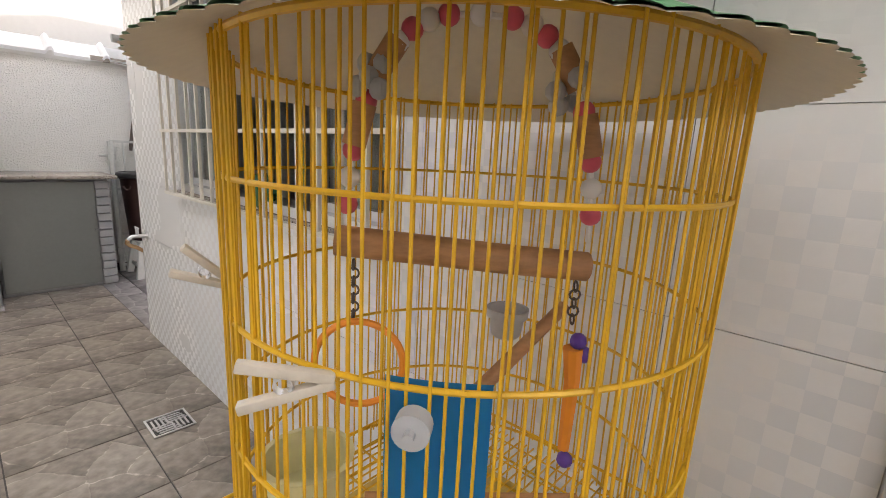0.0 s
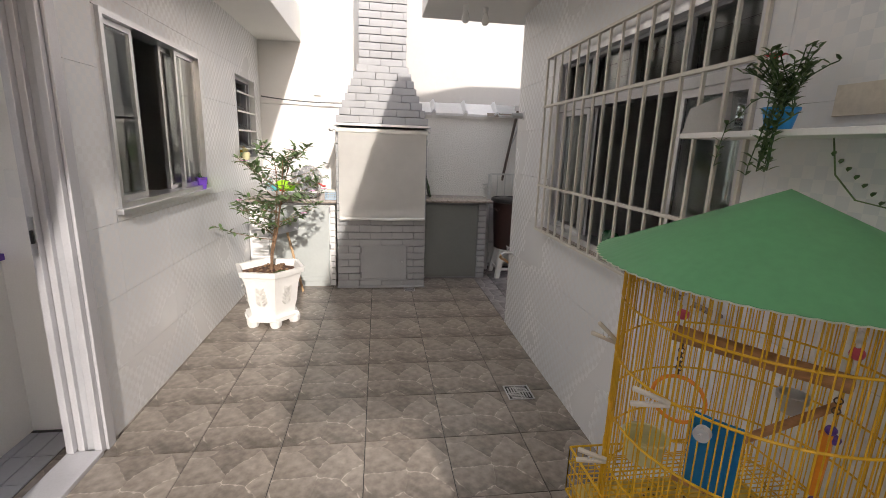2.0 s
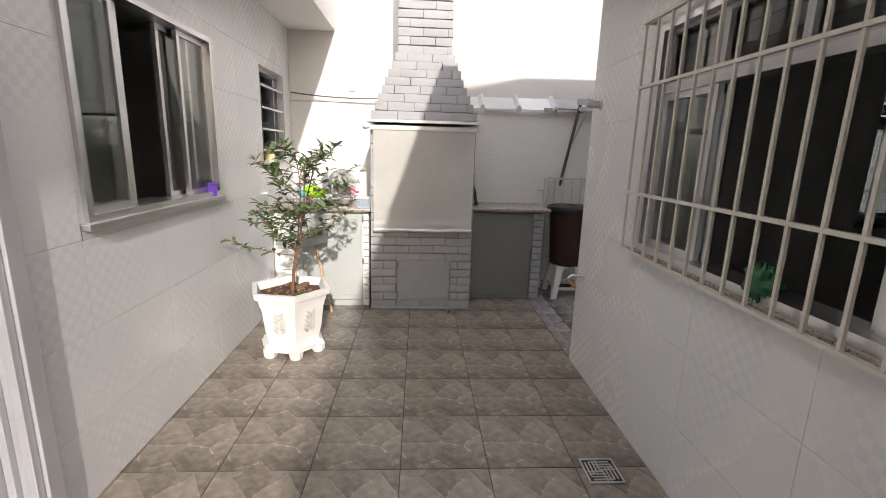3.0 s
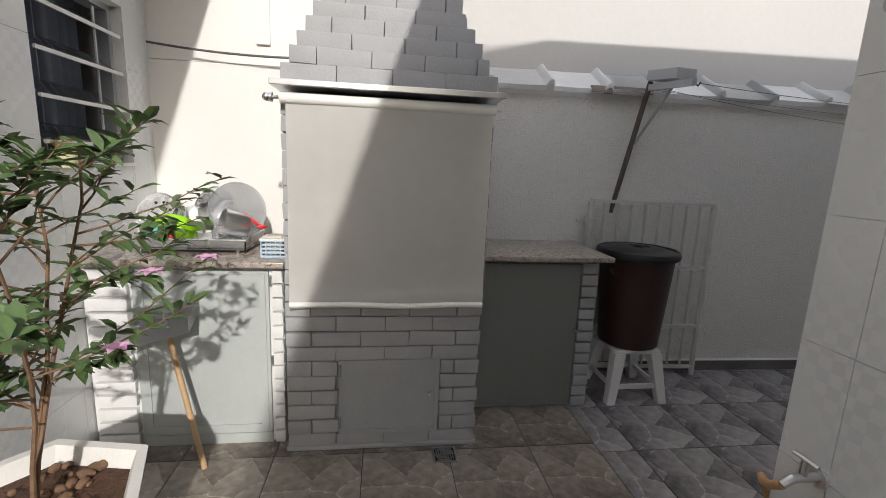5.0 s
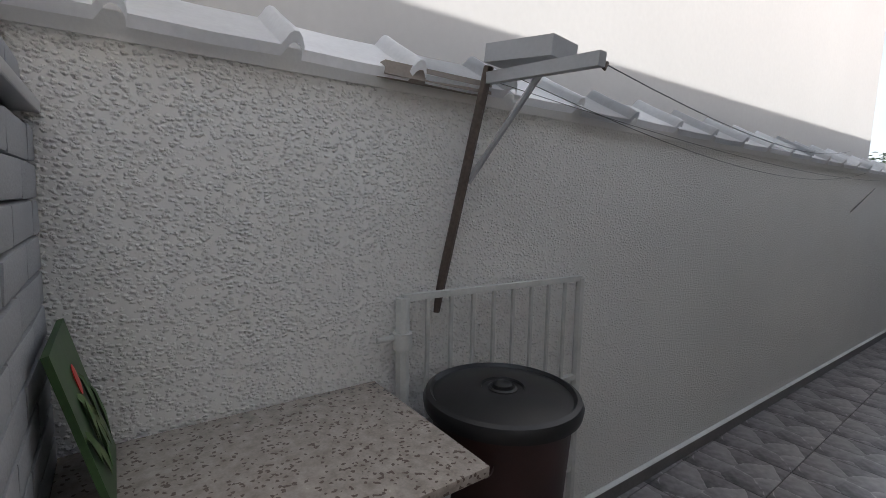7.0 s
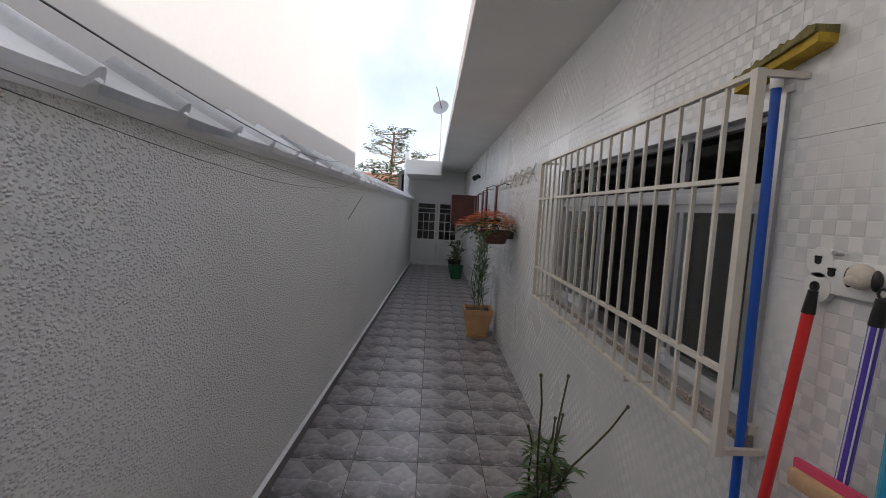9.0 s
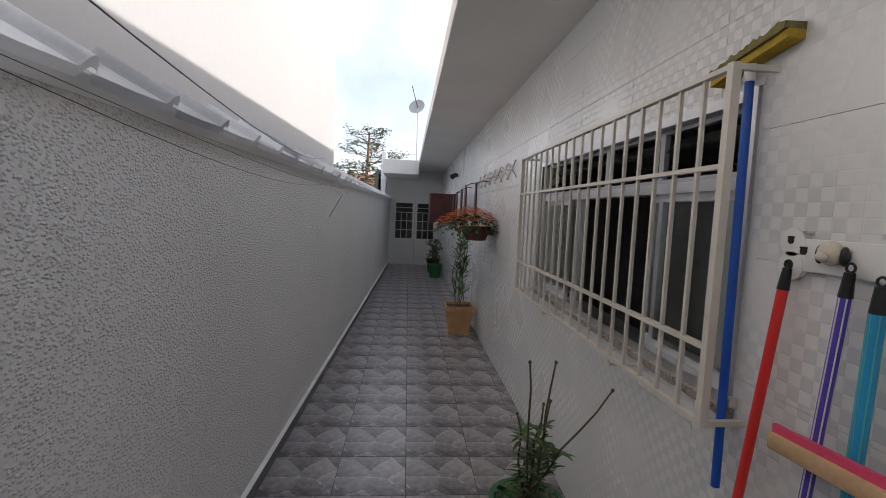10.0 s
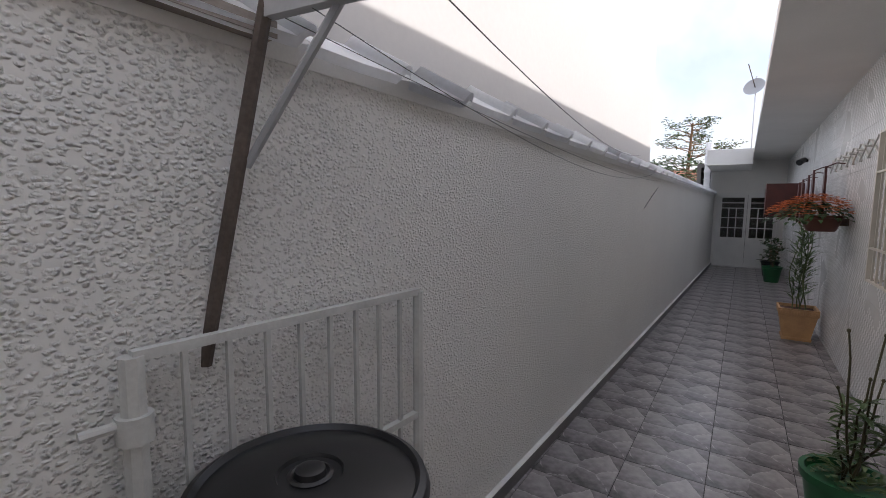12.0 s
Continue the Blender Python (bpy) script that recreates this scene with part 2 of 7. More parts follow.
CHROME = mat("polished_steel", (0.80, 0.80, 0.80), 0.28, 1.0, var=0.05, bump=0.0)
LOUVRE = mat("pale_grey_louvre_slat", (0.80, 0.81, 0.83), 0.4, 0.0, var=0.1, s1=5, s2=60)
ALU_PAINT = mat("grey_aluminium_frame", (0.46, 0.47, 0.49), 0.4, 0.25, var=0.1, s1=5, s2=60)
GRILLE = mat("cream_painted_iron", (0.62, 0.59, 0.52), 0.45, var=0.08, s1=8, s2=90, bump=0.15)
IRON_GATE = mat("chalky_white_gate_paint", (0.56, 0.56, 0.53), 0.55, var=0.14, s1=8, s2=90, bump=0.3)
IRON_WHITE = mat("white_painted_iron", (0.70, 0.69, 0.66), 0.5, var=0.12, s1=8, s2=90, bump=0.2)
CAGE_WIRE = mat("yellow_cage_wire", (0.72, 0.42, 0.015), 0.4, var=0.2, s1=9, s2=60)
CAGE_GREEN = mat("green_cage_roof_sheet", (0.10, 0.30, 0.13), 0.45, var=0.12, s1=5, s2=60, bump=0.1)
CAGE_UNDER = mat("cream_roof_underside", (0.70, 0.66, 0.55), 0.6, var=0.06)
WOOD = mat("turned_perch_wood", (0.42, 0.22, 0.10), 0.6, var=0.3, s1=10, s2=60, bump=0.3, stretch=(1, 1, 4))
WOOD_PALE = mat("pale_clothes_peg_wood", (0.60, 0.55, 0.46), 0.7, var=0.15, s1=12, s2=90, bump=0.2)
BLUE = mat("bright_blue_plastic", (0.02, 0.28, 0.62), 0.4, var=0.08)
ORANGE = mat("orange_plastic", (0.85, 0.30, 0.03), 0.4, var=0.1)
RED = mat("red_plastic", (0.68, 0.03, 0.03), 0.35, var=0.1)
PINK = mat("pink_bead", (0.65, 0.10, 0.15), 0.5, var=0.2)
PURPLE = mat("purple_plastic", (0.12, 0.05, 0.36), 0.4, var=0.15)
PURPLE_METAL = mat("purple_broom_pole", (0.10, 0.06, 0.42), 0.3, var=0.1)
SKY_BLUE = mat("light_blue_broom_pole", (0.02, 0.32, 0.60), 0.35, var=0.1)
POLE_BLUE = mat("blue_broom_pole", (0.01, 0.09, 0.48), 0.35, var=0.1)
BLACK = mat("black_plastic", (0.012, 0.012, 0.013), 0.38, var=0.2, s1=6, s2=60, bump=0.05)
BARREL = mat("dark_brown_plastic_drum", (0.035, 0.014, 0.012), 0.45, var=0.25, s1=4, s2=50)
WHITE_PLASTIC = mat("white_plastic", (0.76, 0.76, 0.74), 0.4, var=0.05, s1=4, s2=60)
GREY_PLASTIC = mat("grey_plastic", (0.45, 0.46, 0.47), 0.45, var=0.08)
GREEN_PLASTIC = mat("green_plastic", (0.014, 0.11, 0.04), 0.4, var=0.12)
LIME = mat("lime_green_plastic", (0.35, 0.75, 0.02), 0.35, var=0.06)
TEAL = mat("teal_plastic", (0.10, 0.45, 0.50), 0.4, var=0.08)
CLEAR_PLASTIC = mat("milky_clear_plastic", (0.80, 0.81, 0.82), 0.15, var=0.05)
CLEAR_PLASTIC.node_tree.nodes["Principled BSDF"].inputs["Transmission Weight"].default_value = 0.75
YELLOW_CUP = mat("pale_yellow_plastic", (0.70, 0.66, 0.38), 0.4, var=0.06)
YELLOW = mat("yellow_glazed_ceramic", (0.75, 0.45, 0.02), 0.4, var=0.12)
CONCRETE = mat("white_painted_concrete", (0.76, 0.75, 0.72), 0.7, var=0.08, s1=6, s2=110, bump=0.4)
SOIL = mat("brown_potting_soil", (0.10, 0.05, 0.03), 0.95, var=0.5, s1=18, s2=90, bump=1.0, dist=0.01)
TERRACOTTA = mat("ochre_terracotta", (0.50, 0.30, 0.145), 0.7, var=0.2, s1=6, s2=80, bump=0.3)
DARK_POT = mat("dark_red_brown_pot", (0.12, 0.045, 0.03), 0.55, var=0.2)
LEAF = mat("green_leaf", (0.07, 0.115, 0.04), 0.45, var=0.5, s1=9, s2=60, bump=0.1, rand=0.2)
LEAF_PALE = mat("pale_green_leaf", (0.12, 0.16, 0.06), 0.45, var=0.4, s1=9, s2=60, bump=0.1)
LEAF_DARK = mat("dark_green_leaf", (0.03, 0.075, 0.02), 0.4, var=0.4, s1=9, s2=60, bump=0.1)
FLOWER = mat("orange_kalanchoe_petals", (0.66, 0.19, 0.045), 0.6, var=0.45, s1=30, s2=90)
BLOSSOM = mat("pink_blossom", (0.75, 0.42, 0.62), 0.6, var=0.2)
BARK = mat("brown_bark", (0.20, 0.12, 0.07), 0.85, var=0.3, s1=20, s2=120, bump=0.5)
STRAW = mat("olive_broom_bristles", (0.20, 0.17, 0.06), 0.9, var=0.4, s1=30, s2=200, bump=0.8, dist=0.006)
MUSTARD = mat("mustard_broom_edge", (0.45, 0.30, 0.03), 0.8, var=0.3, s1=30, s2=200, bump=0.6)
BOARD_WOOD = mat("raw_pine_board", (0.50, 0.33, 0.18), 0.65, var=0.2, s1=8, s2=70, bump=0.2)
DARK_WOOD = mat("dark_red_brown_wood", (0.075, 0.018, 0.015), 0.5, var=0.3, s1=6, s2=60, bump=0.15)
RUST = mat("weathered_brown_steel", (0.11, 0.085, 0.07), 0.7, 0.2, var=0.4, s1=10, s2=80, bump=0.3)
WIRE = mat("grey_wire", (0.10, 0.10, 0.10), 0.5, 0.4, var=0.1, bump=0)
SKIRTING = mat("dark_grey_skirting_tile", (0.15, 0.14, 0.135), 0.4, var=0.3, s1=5, s2=50, bump=0.1)
ROSE_STEM = mat("dark_green_rose_stem", (0.075, 0.07, 0.03), 0.6, var=0.3, s1=20, s2=90, bump=0.2)
LATH = mat("weathered_grey_brown_lath", (0.30, 0.26, 0.225), 0.8, var=0.2, s1=6, s2=90, bump=0.3)
CURTAIN = mat("pale_blue_grey_curtain", (0.40, 0.44, 0.52), 0.9, var=0.15, s1=4, s2=60, bump=0.1)
MOSAIC = mat("grey_kitchen_floor_tile", (0.34, 0.345, 0.36), 0.35, var=0.15, s1=4, s2=50, bump=0.05, rand=0.7)
GLASS = glass("window_glass")
# Dark colour stands in for the rooms' lack of light.
ROOM_SHADE = mat("dark_room_shade", (0.16, 0.15, 0.14), 0.8, var=0.3, s1=2, s2=30)
EGG = mat("yellow_painted_plaster", (0.85, 0.62, 0.08), 0.45, var=0.1)
BULB = mat("clear_lamp_glass", (0.82, 0.82, 0.80), 0.1, var=0.03, bump=0)
ASPHALT = mat("grey_ground", (0.16, 0.16, 0.15), 0.9, var=0.2, s1=1, s2=30, bump=0.4)
CLAY_ROOF = mat("clay_roof", (0.34, 0.15, 0.09), 0.8, var=0.25, s1=3, s2=40, bump=0.4)


# ---- mesh helpers ----
def box(bm, x0, x1, y0, y1, z0, z1, bev=0.0):
    v = [bm.verts.new(p) for p in ((x0, y0, z0), (x1, y0, z0), (x1, y1, z0), (x0, y1, z0), (x0, y0, z1), (x1, y0, z1), (x1, y1, z1), (x0, y1, z1))]
    f = [bm.faces.new([v[i] for i in q]) for q in ((3, 2, 1, 0), (4, 5, 6, 7), (0, 1, 5, 4), (1, 2, 6, 5), (2, 3, 7, 6), (3, 0, 4, 7))]
    if bev:
        edges = {e for g in f for e in g.edges}
        bmesh.ops.bevel(bm, geom=list(edges), offset=bev, segments=2, profile=0.5, affect="EDGES")
    return v


def tube(bm, pts, r, seg=8, r1=None, cap=True):
    """A round bar along a line of points, tapering from r to r1."""
    pts = [Vector(p) for p in pts]
    r1 = r if r1 is None else r1
    rings, n = [], len(pts)
    ref = None
    for i, p in enumerate(pts):
        d = (pts[min(i + 1, n - 1)] - pts[max(i - 1, 0)]).normalized()
        if ref is None:
            ref = d.orthogonal().normalized()
        a = (ref - d * ref.dot(d)).normalized()
        ref = a
        b = d.cross(a)
        k = r + (r1 - r) * i / max(1, n - 1)
        rings.append([bm.verts.new(p + (a * math.cos(2 * math.pi * j / seg) + b * math.sin(2 * math.pi * j / seg)) * k) for j in range(seg)])
    for u, w in zip(rings, rings[1:]):
        for j in range(seg):
            bm.faces.new((u[j], u[(j + 1) % seg], w[(j + 1) % seg], w[j]))
    if cap:
        bm.faces.new(rings[0][::-1])
        bm.faces.new(rings[-1])


def ring(bm, c, R, r, seg=48, sides=6, ax=Vector((1, 0, 0)), ay=Vector((0, 1, 0)), a0=0.0, a1=2 * math.pi):
    """A hoop, or an arc of one, round c in the plane of ax and ay."""
    c = Vector(c)
    n = ax.cross(ay)
    closed = a1 - a0 > 6.28
    k = seg if closed else seg + 1
    rings = []
    for i in range(k):
        a = a0 + (a1 - a0) * i / seg
        d = ax * math.cos(a) + ay * math.sin(a)
        rings.append([bm.verts.new(c + d * (R + r * math.cos(2 * math.pi * j / sides)) + n * r * math.sin(2 * math.pi * j / sides)) for j in range(sides)])
    for i in range(k if closed else k - 1):
        u, w = rings[i], rings[(i + 1) % k]
        for j in range(sides):
            bm.faces.new((u[j], w[j], w[(j + 1) % sides], u[(j + 1) % sides]))


def lathe(bm, c, prof, seg=32, wob=None):
    """A turned body: prof holds (radius, height) pairs round the upright axis through c."""
    rows = []
    for r, h in prof:
        rows.append([bm.verts.new((c[0] + r * math.cos(2 * math.pi * j / seg) * (wob(j) if wob else 1), c[1] + r * math.sin(2 * math.pi * j / seg) * (wob(j) if wob else 1), c[2] + h)) for j in range(seg)])
    for u, w in zip(rows, rows[1:]):
        for j in range(seg):
            bm.faces.new((u[j], u[(j + 1) % seg], w[(j + 1) % seg], w[j]))
    bm.faces.new(rows[0][::-1])
    bm.faces.new(rows[-1])


def ball(bm, c, r, sx=1, sy=1, sz=1, u=10, v=8):
    bmesh.ops.create_uvsphere(bm, u_segments=u, v_segments=v, radius=r, matrix=Matrix.Translation(c) @ Matrix.Diagonal((sx, sy, sz, 1)))


def leaf(bm, p, d, up, length, width):
    """A folded leaf blade of six faces from p along d."""
    d, up = Vector(d).normalized(), Vector(up)
    s = d.cross(up)
    s = s.normalized() if s.length > 1e-4 else d.orthogonal().normalized()
    n = s.cross(d)
    p = Vector(p)
    mid = [p, p + d * length * 0.35 - n * width * 0.08, p + d * length * 0.7 - n * width * 0.12, p + d * length - n * width * 0.45]
    wid = [0.06, 1.0, 0.75, 0.0]
    M = [bm.verts.new(q) for q in mid]
    for sg in (1, -1):
        S = [bm.verts.new(q + s * sg * width * 0.5 * w + n * width * 0.2 * w) for q, w in zip(mid[1:3], wid[1:3])]
        bm.faces.new((M[0], S[0], M[1]) if sg > 0 else (M[0], M[1], S[0]))
        bm.faces.new((M[1], S[0], S[1], M[2]) if sg > 0 else (M[1], M[2], S[1], S[0]))
        bm.faces.new((M[2], S[1], M[3]) if sg > 0 else (M[2], M[3], S[1]))


def mesh_of(bm, name, material, smooth=None):
    me = bpy.data.meshes.new(name)
    bm.normal_update()
    bm.to_mesh(me)
    bm.free()
    me.materials.append(material)
    if smooth:
        me.polygons.foreach_set("use_smooth", [True] * len(me.polygons))
        me.set_sharp_from_angle(angle=radians(smooth))
    return me


def part(name, bm, material, parent=None, label="", smooth=40):
    """Links a bmesh, built in world coordinates, as one mesh under a thing or a part."""
    ob = new(name, mesh_of(bm, name, material, smooth))
    if parent is not None:
        ob.parent = parent
        if parent.parent is None:
            ob.matrix_parent_inverse = parent.matrix_basis.inverted()
    if label:
        ob["label"] = label
    return ob


def thing(name, at, label, category, group=""):
    ob = new(name)
    ob.empty_display_size = 0.1
    ob.matrix_basis = pose(*at)
    return tagged(ob, label, category, group)


def B(*a, **k):
    bm = bmesh.new()
    box(bm, *a, **k)
    return bm


def T(pts, r, seg=8, r1=None):
    bm = bmesh.new()
    tube(bm, pts, r, seg, r1)
    return bm


def LT(c, prof, seg=32):
    bm = bmesh.new()
    lathe(bm, c, prof, seg)
    return bm


def cells(u0, u1, v0, v1, holes):
    """The rectangle less the holes, cut into rectangles."""
    out = [(u0, u1, v0, v1)]
    for a, b, c, d in holes:
        nxt = []
        for p, q, r, s in out:
            if a >= q or b <= p or c >= s or d <= r:
                nxt.append((p, q, r, s))
                continue
            if p < a:
                nxt.append((p, a, r, s))
            if q > b:
                nxt.append((b, q, r, s))
            lo, hi = max(p, a), min(q, b)
            if r < c:
                nxt.append((lo, hi, r, c))
            if s > d:
                nxt.append((lo, hi, d, s))
        out = nxt
    return out


def holed_wall(name, axis, w0, w1, u0, u1, z0, z1, holes, material, label):
    bm = bmesh.new()
    for p, q, r, s in cells(u0, u1, z0, z1, holes):
        if axis == "y":
            box(bm, p, q, w0, w1, r, s)
        else:
            box(bm, w0, w1, p, q, r, s)
    return tagged(part(name, bm, material, smooth=None), label, "wall", kind="structure")


def tile_wall(parent, axis, face, out, u0, u1, z0, z1, holes, pu, pz, material, ustart, zstart=0.0, gap=0.0016):
    """Wall tiles, each an object of its own, proud of the wall's face."""
    shared = {}
    t0, t1 = (face, face + out * 0.007)
    i0 = math.floor((u0 - ustart) / pu)
    for i in range(i0, math.ceil((u1 - ustart) / pu)):
        for k in range(math.floor((z0 - zstart) / pz), math.ceil((z1 - zstart) / pz)):
            a, b = max(u0, ustart + i * pu), min(u1, ustart + (i + 1) * pu)
            c, d = max(z0, zstart + k * pz), min(z1, zstart + (k + 1) * pz)
            if b - a < 0.03 or d - c < 0.02:
                continue
            for p, q, r, s in cells(a, b, c, d, holes):
                if q - p < 0.012 or s - r < 0.012:
                    continue
                key = (round(q - p, 3), round(s - r, 3))
                if key not in shared:
                    w, h = (q - p) / 2 - gap / 2, (s - r) / 2 - gap / 2
                    bm = bmesh.new()
                    lo, hi = min(t0, t1) - face, max(t0, t1) - face
                    if axis == "y":
                        box(bm, -w, w, lo, hi, -h, h)
                    else:
                        box(bm, lo, hi, -w, w, -h, h)
                    shared[key] = mesh_of(bm, "wall_tile", material)
                ob = new("wall_tile", shared[key])
                u, z = (p + q) / 2, (r + s) / 2
                ob.location = (u, face, z) if axis == "y" else (face, u, z)
                ob.parent = parent


# ---- plan ----
YS, YN, XW, XB, YE = -1.78, 0.755, -3.165, -5.07, 15.04
SLANT = 0.0245
XE = 4.0


def wall_x(y):
    return XB + SLANT * (y - 1)


# ---- ground and floors ----
ground = tagged(part("ground", B(-120, 120, -120, 160, -0.3, -0.06), ASPHALT, smooth=None), "grey ground under and round the house", "ground", kind="structure")
floor = tagged(part("floor", B(XB - 0.2, XE, YS - 2.2, YE, -0.055, -0.006), GROUT, smooth=None), "slate-look tiled floor of the yard and side passage", "floor", kind="structure")

# ---- boundary wall with its coping ----
bm = bmesh.new()
y0, y1 = YS - 0.3, YE + 0.4
v = [bm.verts.new(p) for p in ((wall_x(y0), y0, 0), (wall_x(y1), y1, 0), (wall_x(y1) - 0.18, y1, 0), (wall_x(y0) - 0.18, y0, 0), (wall_x(y0), y0, 1.98), (wall_x(y1), y1, 1.98), (wall_x(y1) - 0.18, y1, 1.98), (wall_x(y0) - 0.18, y0, 1.98))]
for q in ((3, 2, 1, 0), (4, 5, 6, 7), (0, 1, 5, 4), (1, 2, 6, 5), (2, 3, 7, 6), (3, 0, 4, 7)):
    bm.faces.new([v[i] for i in q])
wall_west = tagged(part("wall_west", bm, STUCCO, smooth=None), "rough white stucco boundary wall with white tile coping", "wall", kind="structure")
PITCH = 0.39


def coping_mesh(half, name):
    """A glazed tile: a flat pan, a raised roll at its overlapping end, and a lip turned down at the eave."""
    bm = bmesh.new()
    prof = [(-0.195, 0.0), (-0.02, -0.003), (0.138, 0.0), (0.148, 0.014), (0.158, 0.032), (0.169, 0.04), (0.182, 0.04), (0.191, 0.028), (0.199, 0.006)]
    rows = []
    for x, dz in ((-half, 0.0), (-half * 0.3, -0.002), (half * 0.8, 0.0), (half, -0.002), (half + 0.006, -0.03)):
        rows.append([bm.verts.new((x, y, h + dz)) for y, h in prof])
    for u, w in zip(rows, rows[1:]):
        for i in range(len(prof) - 1):
            bm.faces.new((u[i], w[i], w[i + 1], u[i + 1]))
    bmesh.ops.solidify(bm, geom=bm.faces[:], thickness=0.014)
    return mesh_of(bm, name, COPING, 28)


front_tile = coping_mesh(0.145, "coping_tile")
y = -0.30
while y < YE + 0.3:
    ob = new("coping_tile", front_tile)
    ob.parent = wall_west
    ob.matrix_basis = pose(wall_x(y) - 0.065 + random.uniform(-0.004, 0.004), y, 2.035 + random.uniform(-0.004, 0.004), random.uniform(-0.8, 0.8), 29, -math.degrees(SLANT) + random.uniform(-0.6, 0.6))
    y += PITCH


def along_wall(a, b, d0, d1, z0, z1):
    """A bar that follows the boundary wall's slant, from d0 to d1 before its face."""
    bm = bmesh.new()
    v = [bm.verts.new((wall_x(y) + d, y, z)) for z in (z0, z1) for y, d in ((a, d0), (a, d1), (b, d1), (b, d0))]
    for q in ((3, 2, 1, 0), (4, 5, 6, 7), (0, 1, 5, 4), (1, 2, 6, 5), (2, 3, 7, 6), (3, 0, 4, 7)):
        bm.faces.new([v[i] for i in q])
    bmesh.ops.recalc_face_normals(bm, faces=bm.faces[:])
    return bm


tagged(part("trim_wall_top", along_wall(-0.1, YE, 0.0, 0.004, 1.915, 1.979), PAINT, smooth=None), "smooth plaster band under the wall coping", "trim", kind="structure")
tagged(part("wall_west_smooth", along_wall(YS - 0.3, -0.42, 0.001, 0.006, 0.0, 1.98), PAINT, smooth=None), "smooth white plaster behind the sink counter", "wall", kind="structure")
tagged(part("wall_west_upper", along_wall(YS - 0.3, -0.42, -0.18, -0.004, 1.985, 5.6), PAINT, smooth=None), "tall white painted wall above the yard corner", "wall", kind="structure")
tagged(part("trim_upper_wall", along_wall(-1.16, -1.08, -0.003, 0.018, 2.10, 5.6), PAINT, smooth=None), "narrow white upright strip on the tall wall", "trim", kind="structure")
bm = bmesh.new()
for a, b in ((YS, -0.9), (0.95, YE)):
    vs = [(wall_x(a) + 0.002, a, 0), (wall_x(a) + 0.03, a, 0), (wall_x(b) + 0.03, b, 0), (wall_x(b) + 0.002, b, 0)]
    lo = [bm.verts.new(p) for p in vs]
    hi = [bm.verts.new((p[0], p[1], 0.075)) for p in vs]
    bm.faces.new(hi)
    for i in range(4):
        bm.faces.new((lo[i], lo[(i + 1) % 4], hi[(i + 1) % 4], hi[i]))
tagged(part("baseboard", bm, SKIRTING, smooth=None), "dark grey tile skirting along the boundary wall", "baseboard", kind="structure")
for a, b in ((YS, -0.9), (0.95, YE)):
    tagged(part("trim_skirting", along_wall(a, b, 0.002, 0.031, 0.0755, 0.0795), WHITE_GROUT, smooth=None), "pale mortar line on top of the skirting", "trim", kind="structure")

# ---- house north of the yard, its west face on the side passage ----
WIN_N = (-2.36, -0.70, 1.03, 2.12)
DOOR_N = (0.318, 1.25, 0.0, 2.12)
WIN_W = (2.62, 4.72, 1.10, 2.05)
wall_north = holed_wall("wall_north", "y", YN, YN + 0.16, XW, XE, 0, 2.62, [WIN_N, DOOR_N], WHITE_GROUT, "white tiled house wall with a barred window")
wall_passage = holed_wall("wall_passage", "x", XW, XW + 0.16, YN + 0.16, YE, 0, 2.84, [WIN_W], WHITE_GROUT, "white tiled house wall along the passage")
# ---- house south of the yard ----
WIN_S = (-3.28, -2.00, 1.17, 2.17)
WIN_S2 = (-4.88, -4.20, 1.38, 2.18)
DOOR_S = (-1.62, -0.35, 0.0, 2.35)
wall_south = holed_wall("wall_south", "y", YS - 0.16, YS, XB - 0.1, XE, 0, 2.70, [WIN_S, WIN_S2, DOOR_S], WHITE_GROUT, "white tiled house wall with two windows and an open door")
# ---- walls that close the place ----
wall_east = tagged(part("wall_east", B(XE, XE + 0.15, YS - 0.16, YN + 0.16, 0, 2.0), PAINT, smooth=None), "plain white painted wall closing the yard", "wall", kind="structure")
# Inner walls behind the barred windows carry the room's shade in their colour.
tagged(part("wall_rooms_north", B(XW + 0.16, XE, 4.95, 5.05, 0, 2.62), ROOM_SHADE, smooth=None), "inner house wall coloured dark to stand for an unlit room", "wall", kind="structure")
tagged(part("wall_rooms_east", B(XE - 0.1, XE, YN + 0.16, YE, 0, 2.62), ROOM_SHADE, smooth=None), "inner house wall coloured dark to stand for an unlit room", "wall", kind="structure")
# Opening in this wall is added to let daylight into the kitchen.
holed_wall("wall_rooms_south", "y", YS - 2.3, YS - 2.2, XB - 0.1, XE, 0, 2.7, [(-1.3, 0.9, 0.9, 2.2)], PAINT_IN, "inner wall of the south rooms with an added daylight opening")
tagged(part("wall_rooms_between", B(-1.9, -1.82, YS - 2.2, YS - 0.16, 0, 2.7), PAINT_IN, smooth=None), "inner wall between kitchen and laundry", "wall", kind="structure")
tagged(part("ceiling_house", B(XW + 0.16, XE, YN + 0.16, YE, 2.62, 2.74), PAINT_IN, smooth=None), "plain ceiling slab of the house", "ceiling", kind="structure")
tagged(part("ceiling_south", B(XB - 0.1, XE, YS - 2.3, YS - 0.16, 2.70, 2.82), PAINT_IN, smooth=None), "plain ceiling slab of the south house", "ceiling", kind="structure")
